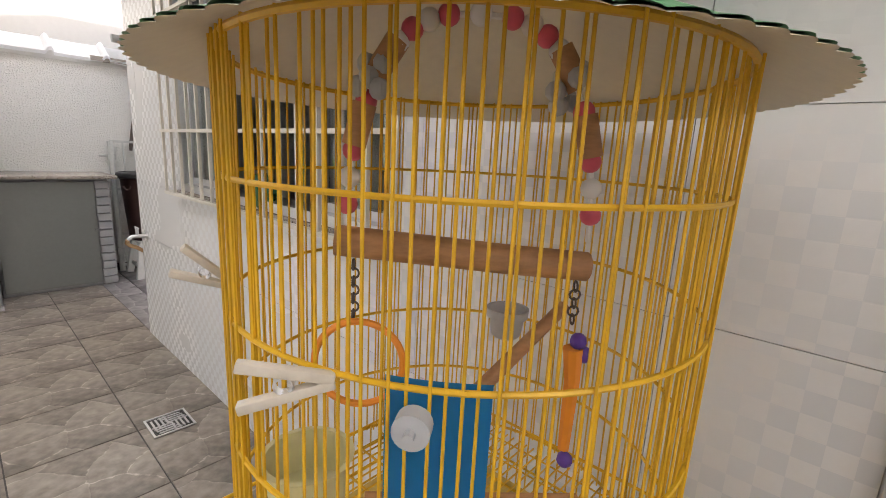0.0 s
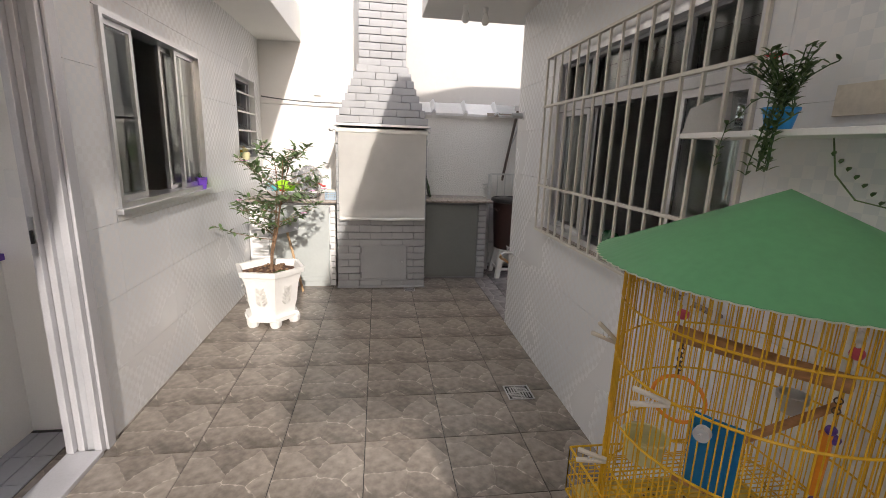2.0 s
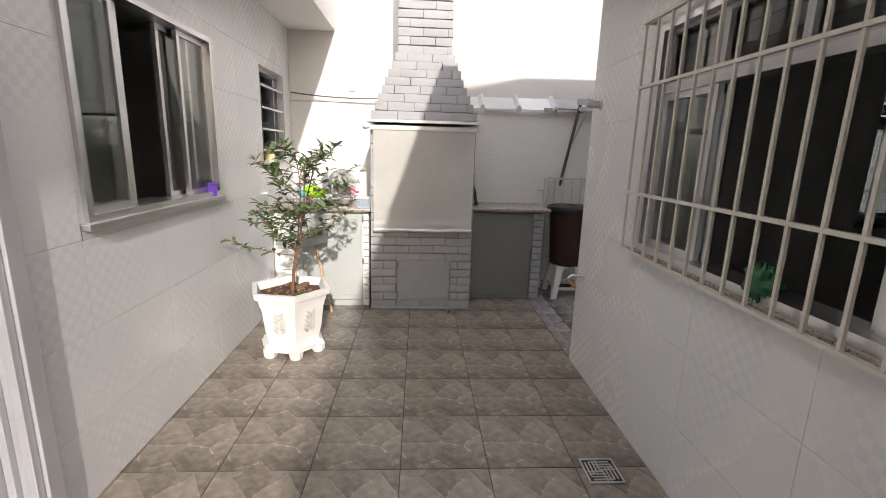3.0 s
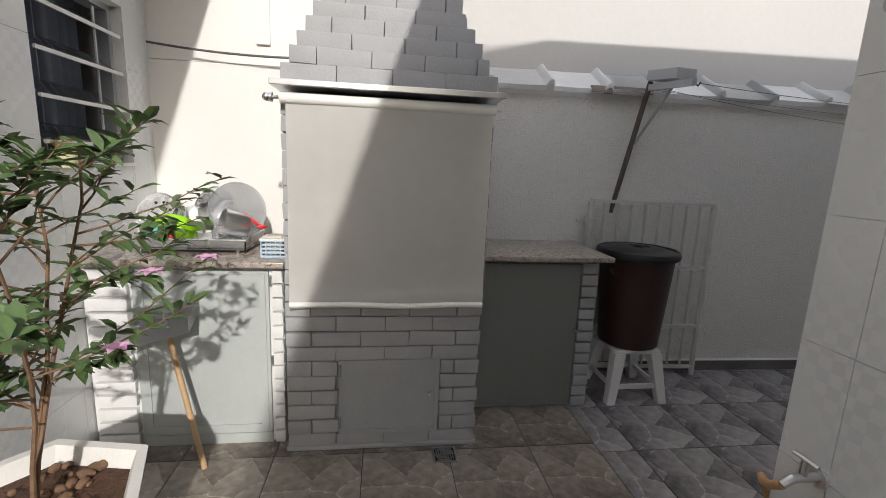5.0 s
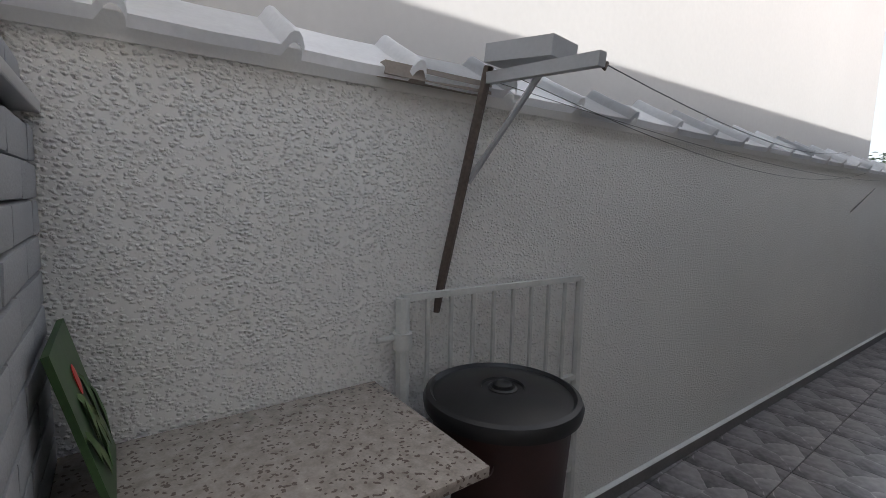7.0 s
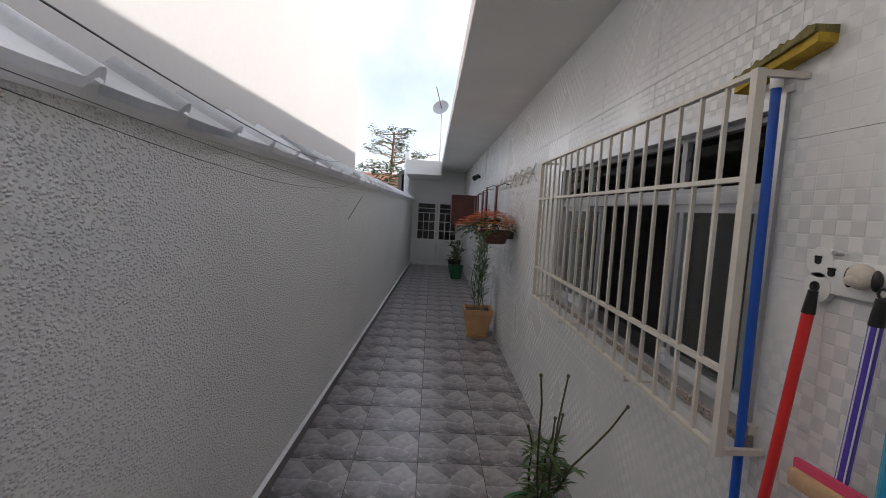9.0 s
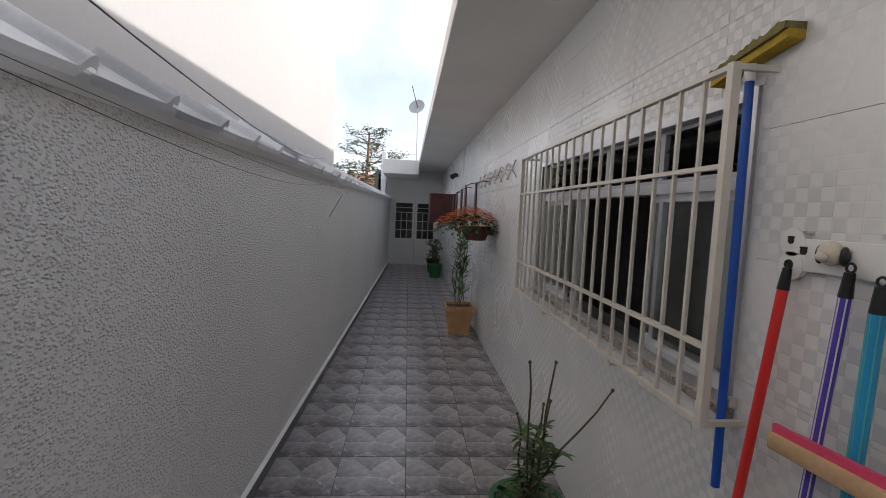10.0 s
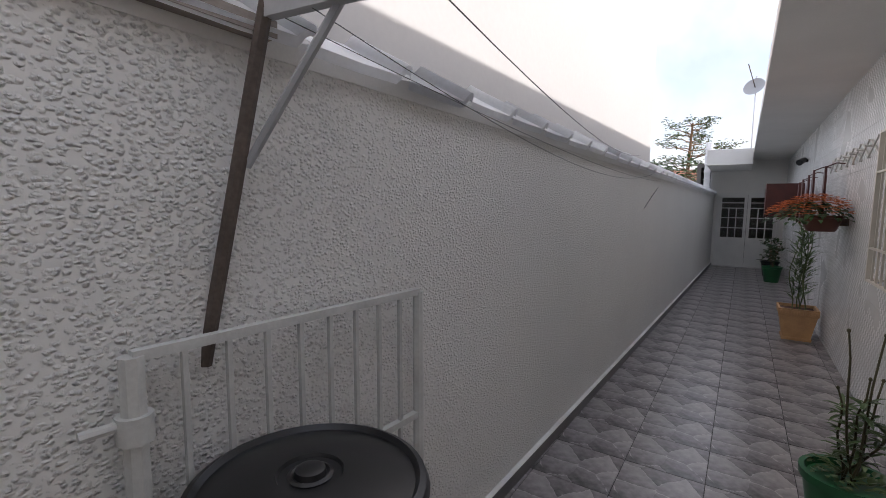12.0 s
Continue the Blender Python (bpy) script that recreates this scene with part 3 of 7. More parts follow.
# slabs that overhang the yard and the passage
tagged(part("slab_north", B(-3.46, XE, -0.05, YN + 0.16, 2.60, 2.75, bev=0.006), PAINT, smooth=None), "white painted concrete slab over the yard edge", "roof slab", kind="structure")
tagged(part("slab_south", B(XB - 0.1, XE, YS - 0.16, -1.29, 2.68, 3.05, bev=0.006), PAINT, smooth=None), "white painted balcony slab over the yard edge", "roof slab", kind="structure")
tagged(part("eave_passage", B(-3.93, XW + 0.16, YN + 0.165, YE, 2.83, 2.99, bev=0.006), PAINT, smooth=None), "white painted concrete eave over the passage", "eave", kind="structure")
# Unseen wall, added to cut the sky light on the north wall.
tagged(part("wall_sky_block", B(-1.5, XE, YS - 0.1, YS + 0.05, 3.052, 5.7), PAINT, smooth=None), "unseen white upper wall added to block sky light", "wall", kind="structure")
wall_end = holed_wall("wall_end", "y", YE, YE + 0.16, wall_x(YE) - 0.2, XE, 0, 2.95, [(-4.66, -3.26, 0.0, 1.98)], PAINT, "white painted wall closing the passage")
tagged(part("trim_end_wall", B(-4.835, -3.935, 12.9, YE - 0.005, 2.56, 2.915, bev=0.005), PAINT, smooth=None), "white concrete canopy before the end wall", "canopy", kind="structure")

# ---- neighbouring buildings and distance ----
house = thing("neighbour_house", (-8.5, 2, -0.06), "tall cream-rendered neighbouring house wall without windows", "house")
part("wall", along_wall(-9, 7.7, -7.0, -0.30, -0.06, 7.5), NEIGHBOUR, house, smooth=None)
part("roof", along_wall(-9.2, 7.8, -7.2, -0.22, 7.5, 7.7), PAINT, house, smooth=None)
for hx, hy, hw, hd, hh in ((-9.5, 34, 5, 6, 3.1), (-3.0, 40, 7, 6, 3.6), (6.5, 36, 6, 6, 3.0)):
    far = thing("far_house", (hx, hy, -0.06), "distant low house with pale walls and clay roof", "house", "far houses")
    part("wall", B(hx - hw / 2, hx + hw / 2, hy, hy + hd, -0.06, hh), NEIGHBOUR, far, smooth=None)
    bm = bmesh.new()
    a = [bm.verts.new(p) for p in ((hx - hw / 2 - 0.3, hy - 0.4, hh), (hx + hw / 2 + 0.3, hy - 0.4, hh), (hx + hw / 2 + 0.3, hy + hd + 0.4, hh), (hx - hw / 2 - 0.3, hy + hd + 0.4, hh), (hx - hw / 2 - 0.3, hy + hd / 2, hh + 1.2), (hx + hw / 2 + 0.3, hy + hd / 2, hh + 1.2))]
    for q in ((0, 1, 5, 4), (2, 3, 4, 5), (0, 4, 3), (1, 2, 5), (3, 2, 1, 0)):
        bm.faces.new([a[i] for i in q])
    part("roof", bm, CLAY_ROOF, far, smooth=None)
    for k in (-0.25, 0.25):
        # Plain sheet, with the unlit room's darkness put into its colour.
        w = part("window", B(hx + hw * k - 0.5, hx + hw * k + 0.5, hy - 0.03, hy + 0.05, 1.0, 2.1), ROOM_SHADE, far, smooth=None)

# ---- windows and doors of the setting ----
def frame_rect(bm, axis, w0, w1, u0, u1, z0, z1, t):
    for a, b, c, d in ((u0, u0 + t, z0, z1), (u1 - t, u1, z0, z1), (u0 + t, u1 - t, z0, z0 + t), (u0 + t, u1 - t, z1 - t, z1)):
        if axis == "y":
            box(bm, a, b, w0, w1, c, d)
        else:
            box(bm, w0, w1, a, b, c, d)


def rect_part(name, axis, w0, w1, u0, u1, z0, z1, t, material, parent, label=""):
    bm = bmesh.new()
    frame_rect(bm, axis, w0, w1, u0, u1, z0, z1, t)
    return part(name, bm, material, parent, label, smooth=None)


def pane(axis, w, u0, u1, z0, z1, parent, material=None, name="pane"):
    bm = B(u0, u1, w - 0.002, w + 0.002, z0, z1) if axis == "y" else B(w - 0.002, w + 0.002, u0, u1, z0, z1)
    ob = part(name, bm, material or GLASS, parent, smooth=None)
    ob.visible_shadow = False
    return ob


def grille_bars(axis, w, wall, u0, u1, z0, z1, n, levels, parent):
    """A box grille of square bars standing off the wall."""
    P = (lambda a, c: (a, w, c)) if axis == "y" else (lambda a, c: (w, a, c))
    r = 0.0059
    for i in range(n + 1):
        u = u0 + (u1 - u0) * i / n
        k = 2.1 if i in (0, n) and axis == "x" else 1.0
        bm = bmesh.new()
        if axis == "y":
            box(bm, u - r * k, u + r * k, w - r * k, w + r * k, z0, z1)
        else:
            box(bm, w - r * k, w + r * k, u - r * k, u + r * k, z0, z1)
        part("bar", bm, GRILLE, parent, smooth=None)
    for z in levels:
        bm = bmesh.new()
        o = 0.011
        if axis == "y":
            box(bm, u0 - 0.008, u1 + 0.008, w - o, w + o, z - 0.007, z + 0.007)
        else:
            box(bm, w - o, w + o, u0 - 0.008, u1 + 0.008, z - 0.007, z + 0.007)
        part("rail", bm, GRILLE, parent, smooth=None)
    for u in (u0, u1):
        for z in (z0 + 0.01, z1 - 0.01):
            lo, hi = min(w, wall), max(w, wall)
            bm = B(u - 0.008, u + 0.008, lo, hi, z - 0.008, z + 0.008) if axis == "y" else B(lo, hi, u - 0.008, u + 0.008, z - 0.008, z + 0.008)
            part("bracket", bm, GRILLE, parent, smooth=None)


# yard window with bars: fixed lights above, sliding sashes below
window_1 = tagged(new("window_1"), "aluminium sliding window behind cream iron bars", "window", kind="structure")
u0, u1, z0, z1 = WIN_N
rect_part("window_frame", "y", YN - 0.012, YN + 0.12, u0, u1, z0, z1, 0.035, STEEL, window_1)
part("transom", B(u0 + 0.035, u1 - 0.035, YN + 0.01, YN + 0.1, 1.80, 1.84), STEEL, window_1, smooth=None)
for k in range(4):
    a, b = u0 + 0.035 + k * (u1 - u0 - 0.07) / 4, u0 + 0.035 + (k + 1) * (u1 - u0 - 0.07) / 4
    yy = YN + (0.045 if k in (0, 3) else 0.075)
    if k in (1, 2):
        a, b = (a - 0.36, b - 0.36) if k == 1 else (a + 0.36, b + 0.36)
    s = rect_part("sash", "y", yy - 0.012, yy + 0.012, a, b, z0 + 0.036, 1.80, 0.03, STEEL, window_1)
    pane("y", yy, a + 0.03, b - 0.03, z0 + 0.066, 1.77, s)
    s = rect_part("top_light", "y", YN + 0.03, YN + 0.05, u0 + 0.036 + k * (u1 - u0 - 0.072) / 4, u0 + 0.034 + (k + 1) * (u1 - u0 - 0.07) / 4, 1.842, z1 - 0.036, 0.016, ALU_PAINT, window_1)
    for j in range(3):
        za = 1.86 + j * 0.075
        pane("y", YN + 0.07, u0 + 0.06 + k * (u1 - u0 - 0.07) / 4, u0 + 0.01 + (k + 1) * (u1 - u0 - 0.07) / 4, za, za + 0.07, s, GLASS, "louvre_pane")
part("window_sill", B(u0 - 0.02, u1 + 0.02, YN - 0.03, YN + 0.2, z0 - 0.025, z0, bev=0.004), GRANITE, window_1, smooth=None)
grille = thing("window_grille", (-1.55, 0.70, 1.0), "cream-painted iron bar grille over the yard window", "grille")
grille_bars("y", 0.70, YN, -2.42, -0.66, 1.005, 2.155, 15, (1.015, 1.32, 1.84, 2.145), grille)

# passage window with box grille
window_2 = tagged(new("window_2"), "aluminium sliding window behind a cream box grille", "window", kind="structure")
u0, u1, z0, z1 = WIN_W
rect_part("window_frame", "x", XW - 0.012, XW + 0.12, u0, u1, z0, z1, 0.035, STEEL, window_2)
part("transom", B(XW + 0.01, XW + 0.1, u0 + 0.035, u1 - 0.035, 1.76, 1.80), STEEL, window_2, smooth=None)
for k in range(4):
    w = (u1 - u0 - 0.07) / 4
    a, b = u0 + 0.035 + k * w, u0 + 0.035 + (k + 1) * w
    if k in (1, 2):
        a, b = (a - 0.4, b - 0.4) if k == 1 else (a + 0.4, b + 0.4)
    xx = XW + (0.045 if k in (0, 3) else 0.075)
    s = rect_part("sash", "x", xx - 0.012, xx + 0.012, a, b, z0 + 0.036, 1.76, 0.03, STEEL, window_2)
    pane("x", xx, a + 0.03, b - 0.03, z0 + 0.066, 1.73, s)
    s = rect_part("top_light", "x", XW + 0.03, XW + 0.05, u0 + 0.036 + k * w, u0 + 0.034 + (k + 1) * w, 1.802, z1 - 0.036, 0.016, ALU_PAINT, window_2)
    for j in range(2):
        bm = bmesh.new()
        q = [bm.verts.new(p) for p in ((XW + 0.02, u0 + 0.06 + k * w, 1.83 + j * 0.09), (XW + 0.02, u0 + 0.01 + (k + 1) * w, 1.83 + j * 0.09), (XW + 0.08, u0 + 0.01 + (k + 1) * w, 1.89 + j * 0.09), (XW + 0.08, u0 + 0.06 + k * w, 1.89 + j * 0.09))]
        bm.faces.new(q)
        bmesh.ops.solidify(bm, geom=bm.faces[:], thickness=0.004)
        part("louvre_pane", bm, GLASS, s, smooth=None)
part("window_sill", B(XW - 0.03, XW + 0.2, u0 - 0.02, u1 + 0.02, z0 - 0.03, z0, bev=0.004), GRANITE, window_2, smooth=None)
grille2 = thing("window_grille", (-3.30, 3.67, 1.07), "cream-painted iron box grille standing off the passage window", "grille")
grille_bars("x", -3.30, XW, 2.56, 4.78, 1.07, 2.085, 19, (1.08, 1.30, 1.81, 2.075), grille2)
for yy in (3.15, 4.09):
    part("bracket", T([(-3.30, yy, 1.075), (-3.30, yy, 1.045), (XW, yy, 1.045)], 0.006, 6), GRILLE, grille2)

# sliding window of the south house
window_3 = tagged(new("window_3"), "half-open aluminium sliding window in the tiled wall", "window", kind="structure")
u0, u1, z0, z1 = WIN_S
rect_part("window_frame", "y", YS - 0.11, YS + 0.02, u0, u1, z0, z1, 0.03, STEEL, window_3)
for k, (a, b, yy) in enumerate(((u1 - 0.37, u1 - 0.03, -0.03), (u0 + 0.03, u0 + 0.36, -0.03), (u0 + 0.16, u0 + 0.50, -0.07), (u1 - 0.46, u1 - 0.12, -0.07))):
    s = rect_part("sash", "y", YS + yy - 0.012, YS + yy + 0.012, a, b, z0 + 0.032, z1 - 0.032, 0.028, STEEL, window_3)
    pane("y", YS + yy, a + 0.028, b - 0.028, z0 + 0.06, z1 - 0.06, s)
part("window_sill", B(u0 - 0.01, u1 + 0.03, YS - 0.1, YS + 0.04, z0 - 0.03, z0, bev=0.004), STEEL, window_3, smooth=None)
# small louvred window
window_4 = tagged(new("window_4"), "small aluminium louvre window with tilted glass slats", "window", kind="structure")
u0, u1, z0, z1 = WIN_S2
rect_part("window_frame", "y", YS - 0.13, YS - 0.05, u0, u1, z0, z1, 0.03, ALU_PAINT, window_4)
for j in range(4):
    zz = z0 + 0.12 + j * 0.185
    bm = bmesh.new()
    q = [bm.verts.new(p) for p in ((u0 + 0.03, YS + 0.0, zz - 0.03), (u1 - 0.03, YS + 0.0, zz - 0.03), (u1 - 0.03, YS - 0.12, zz + 0.05), (u0 + 0.03, YS - 0.12, zz + 0.05))]
    bm.faces.new(q)
    bmesh.ops.solidify(bm, geom=bm.faces[:], thickness=0.005)
    lp = part("louvre_pane", bm, GLASS, window_4, smooth=None)
    part("clip_rail", B(u0 + 0.03, u1 - 0.03, YS - 0.004, YS + 0.006, zz - 0.04, zz - 0.024), WHITE_PLASTIC, lp, smooth=None)
part("lever", T([(u0 + 0.16, YS - 0.045, z0 + 0.06), (u0 + 0.16, YS - 0.045, z1 - 0.05)], 0.007, 6), ALU_PAINT, window_4)
bm = bmesh.new()
prev = None
for i in range(49):
    x = u0 + 0.02 + (u1 - u0 - 0.04) * i / 48
    yy = YS - 0.215 + 0.018 * math.sin(i * 1.15) + 0.006 * math.sin(i * 2.7)
    row = [bm.verts.new((x, yy, z0 - 0.1)), bm.verts.new((x, yy, z1 + 0.04))]
    if prev:
        bm.faces.new((prev[0], row[0], row[1], prev[1]))
    prev = row
bmesh.ops.solidify(bm, geom=bm.faces[:], thickness=0.003)
curtain = thing("curtain", (u0 + 0.3, YS - 0.215, z0), "pale blue-grey curtain hanging behind the louvre window", "curtain")
part("cloth", bm, CURTAIN, curtain, smooth=60)
part("rod", T([(u0 - 0.04, YS - 0.215, z1 + 0.045), (u1 + 0.04, YS - 0.215, z1 + 0.045)], 0.008, 8), STEEL, curtain)
part("window_sill", B(u0, u1, YS - 0.14, YS + 0.02, z0 - 0.02, z0, bev=0.003), PAINT, window_4, smooth=None)

# open aluminium sliding door of the south house
door_1 = tagged(new("door_1"), "open aluminium sliding door of the south house", "door", kind="structure")
for a, sg in ((DOOR_S[0], 1), (DOOR_S[1], -1)):
    X = lambda d0, d1: (min(a + sg * d0, a + sg * d1), max(a + sg * d0, a + sg * d1))
    part("jamb", B(*X(0, 0.02), YS - 0.15, YS + 0.012, 0.0, 2.35), ALU_PAINT, door_1, smooth=None)
    part("trim", B(*X(-0.045, 0.02), YS + 0.013, YS + 0.028, 0.0, 2.36, bev=0.003), ANODISED, door_1, smooth=None)
    for ya, yb, d in ((-0.15, -0.128, 0.05), (-0.098, -0.068, 0.046), (-0.022, 0.012, 0.05)):
        part("rib", B(*X(0.0205, d), YS + ya, YS + yb, 0.0, 2.3, bev=0.003), ANODISED, door_1, smooth=None)
leaf_1 = part("door_leaf", B(DOOR_S[0] + 0.024, DOOR_S[0] + 0.075, YS - 0.126, YS - 0.1, 0.024, 2.298, bev=0.003), ANODISED, door_1, smooth=None)
part("lock_plate", B(DOOR_S[0] + 0.0755, DOOR_S[0] + 0.079, YS - 0.122, YS - 0.104, 1.02, 1.2), STEEL, leaf_1, smooth=None)
part("lock_lever", B(DOOR_S[0] + 0.08, DOOR_S[0] + 0.092, YS - 0.118, YS - 0.108, 1.08, 1.14, bev=0.002), BLACK, leaf_1, smooth=None)
part("door_head", B(DOOR_S[0] + 0.05, DOOR_S[1] - 0.05, YS - 0.14, YS + 0.025, 2.3, 2.35), ANODISED, door_1, smooth=None)
part("threshold", B(DOOR_S[0] + 0.05, DOOR_S[1] - 0.05, YS - 0.14, YS + 0.02, -0.004, 0.022, bev=0.004), ANODISED, door_1, smooth=None)

# louvred aluminium door of the north house
door_2 = tagged(new("door_2"), "closed grey aluminium louvre door", "door", kind="structure")
for a, b in ((0.276, 0.318), (1.25, 1.31)):
    part("jamb", B(a, b, YN - 0.03, YN + 0.1, 0.0, 2.18, bev=0.004), ALU_PAINT, door_2, smooth=None)
part("door_head", B(0.318, 1.25, YN - 0.03, YN + 0.1, 2.12, 2.18), ALU_PAINT, door_2, smooth=None)
leaf_2 = rect_part("door_leaf", "y", YN + 0.0, YN + 0.035, 0.320, 1.248, 0.012, 2.118, 0.034, ALU_PAINT, door_2)
part("lock_rail", B(0.354, 1.214, YN + 0.002, YN + 0.033, 1.155, 1.215), ALU_PAINT, leaf_2, smooth=None)
bm = bmesh.new()
q = [bm.verts.new(p) for p in ((-0.43, -0.012, -0.032), (0.43, -0.012, -0.032), (0.43, 0.03, 0.04), (-0.43, 0.03, 0.04))]
bm.faces.new(q)
bmesh.ops.solidify(bm, geom=bm.faces[:], thickness=0.004)
slat_mesh = mesh_of(bm, "slat", LOUVRE)
for zz in [0.11 + 0.078 * i for i in range(26)]:
    if 1.11 < zz < 1.26 or zz > 2.02:
        continue
    ob = new("slat", slat_mesh)
    ob.parent = leaf_2
    ob.location = (0.784, YN + 0.012, zz)
part("backing", B(0.354, 1.214, YN + 0.05, YN + 0.055, 0.07, 2.06), PAINT_IN, leaf_2, smooth=None)

# double glazed door at the passage's end
door_3 = tagged(new("door_3"), "white metal double door with small glass panes", "door", kind="structure")
rect_part("door_frame", "y", YE - 0.02, YE + 0.1, -4.66, -3.26, 0.0, 1.98, 0.05, WHITE_PLASTIC, door_3)
for a in (-4.61, -3.958):
    b = a + 0.646
    dl = part("door_leaf", B(a, b, YE + 0.02, YE + 0.06, 0.01, 0.72), WHITE_PLASTIC, door_3, smooth=None)
    rect_part("stile", "y", YE + 0.02, YE + 0.06, a, b, 0.72, 1.93, 0.07, WHITE_PLASTIC, door_3)
    for k in (1, 2):
        x = a + 0.07 + k * (0.506 / 3)
        part("glazing_bar", B(x - 0.012, x + 0.012, YE + 0.022, YE + 0.055, 0.79, 1.58), WHITE_PLASTIC, dl, smooth=None)
    for z in (1.05, 1.32, 1.58, 1.72):
        part("glazing_bar", B(a + 0.07, b - 0.07, YE + 0.023, YE + 0.054, z - 0.012, z + 0.012), WHITE_PLASTIC, dl, smooth=None)
    pane("y", YE + 0.05, a + 0.07, b - 0.07, 0.79, 1.86, dl)
part("handle", B(-4.0, -3.97, YE - 0.02, YE + 0.02, 0.95, 1.08, bev=0.004), CHROME, door_3, smooth=None)
# Unseen box in a dark colour, added so the door panes look dark.
tagged(part("ceiling_end_shade_box", B(-5.2, -2.5, YE + 0.16, YE + 1.6, 2.7, 2.8), ROOM_SHADE, smooth=None), "added dark-coloured ceiling that keeps the end door panes dark", "ceiling", kind="structure")
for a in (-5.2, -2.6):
    tagged(part("wall_end_shade_box", B(a, a + 0.1, YE + 0.16, YE + 1.5, 0, 2.7), ROOM_SHADE, smooth=None), "added side wall, coloured dark, beyond the end door", "wall", kind="structure")
tagged(part("wall_behind_end_door", B(-5.2, -2.5, YE + 1.5, YE + 1.6, 0, 2.7), ROOM_SHADE, smooth=None), "added back wall, coloured dark, beyond the end door", "wall", kind="structure")


# ---- barbecue of grey painted brick ----
BX0, BX1, BY0, BY1 = wall_x(0) + 0.004, -4.24, -0.845, 0.105
bbq = thing("barbecue", ((BX0 + BX1) / 2, (BY0 + BY1) / 2, 0), "grey painted brick barbecue with stepped chimney and white cover", "barbecue")
JO = 0.003
brick_meshes = {}


def brick_mesh(l, d, h, material):
    """A slip with rough, worn edges, in four shapes of each size."""
    key = (round(l, 2), round(d, 2), round(h, 3), material.name, random.randrange(4))
    if key not in brick_meshes:
        bm = bmesh.new()
        for v in box(bm, -d / 2, d / 2, -l / 2, l / 2, -h / 2, h / 2):
            v.co.y += random.uniform(-0.003, 0.003)
            v.co.z += random.uniform(-0.004, 0.003)
            v.co.x += random.uniform(-0.002, 0.002)
        bmesh.ops.bevel(bm, geom=[e for e in bm.edges], offset=min(0.006, h * 0.2), segments=2, profile=0.6, affect="EDGES")
        brick_meshes[key] = mesh_of(bm, "brick", material, 50)
    return brick_meshes[key]


def lay(parent, x, y, z, l, d, h, along, material):
    ob = new("brick", brick_mesh(l, d, h, material))
    ob.parent = parent
    ob.matrix_parent_inverse = parent.matrix_basis.inverted() if parent.parent is None else Matrix()
    ob.matrix_basis = pose(x + random.uniform(-0.004, 0.004), y, z, random.uniform(-0.5, 0.5), 0, (0 if along == "y" else 90) + random.uniform(-0.6, 0.6))


def course(parent, along, fixed, a, b, z, h, shift, material, skip=None, length=0.235, d=0.05):
    p = a - shift * length
    while p < b - 0.005:
        lo, hi = max(a, p), min(b, p + length)
        p += length
        for s0, s1 in ([(lo, hi)] if not skip else [(max(lo, s), min(hi, e)) for s, e in ((a, skip[0]), (skip[1], b))]):
            if s1 - s0 < 0.025:
                continue
            m = (s0 + s1) / 2
            if along == "y":
                lay(parent, fixed, m, z, s1 - s0 - JO, d, h, "y", material)
            else:
                lay(parent, m, fixed, z, s1 - s0 - JO, d, h, "x", material)


CH = 0.077
bed = part("core", B(BX0, BX1 - 0.022, BY0 + 0.02, BY1 - 0.02, 0, 1.72), BRICK_BED, bbq, smooth=None)
DY = (-0.60, -0.095)
for i in range(25):
    z = 0.05 + i * CH
    if z > 1.71:
        break
    if z < 0.78 or z > 1.62:
        hole = DY if 0.10 < z < 0.48 else None
        course(bbq, "y", BX1 - 0.022, BY0, BY1, z, CH - 0.005, (i % 2) * 0.5, BRICK, hole)
    else:
        for e in (BY0 + 0.03, BY1 - 0.03):
            lay(bbq, BX1 - 0.022, e, z, 0.06, 0.05, CH - 0.005, "y", BRICK)
    course(bbq, "x", BY1 - 0.02, BX0 + 0.01, BX1 - 0.05, z, CH - 0.005, (i % 2) * 0.5 + 0.2, BRICK)
    if z > 0.9:
        course(bbq, "x", BY0 + 0.02, BX0 + 0.01, BX1 - 0.05, z, CH - 0.005, (i % 2) * 0.5 + 0.2, BRICK)
part("plinth", B(BX0, BX1 + 0.012, BY0 - 0.006, BY1 + 0.006, 0, 0.022, bev=0.004), BRICK, bbq, smooth=None)
ash = part("ash_door", B(BX1 - 0.02, BX1 + 0.006, DY[0] + 0.003, DY[1] - 0.003, 0.088, 0.482, bev=0.004), ASH_GREY, bbq, "grey painted sheet door", smooth=None)
rect_part("door_rim", "x", BX1 + 0.007, BX1 + 0.014, DY[0] + 0.003, DY[1] - 0.003, 0.088, 0.482, 0.02, ASH_GREY, ash)
for zz in (0.15, 0.43):
    part("hinge", T([(BX1 + 0.012, DY[0] + 0.01, zz - 0.03), (BX1 + 0.012, DY[0] + 0.01, zz + 0.03)], 0.007), BRICK_BED, ash)
part("latch", T([(BX1 + 0.006, DY[1] - 0.05, 0.30), (BX1 + 0.03, DY[1] - 0.05, 0.30)], 0.006), STEEL, ash)
# ledge, cover and roller
part("ledge", B(BX0, -4.125, -0.865, 0.125, 1.735, 1.76, bev=0.003), STEEL, bbq, "bare metal ledge", smooth=None)
bm = bmesh.new()
NU, NV = 26, 22
rows = []
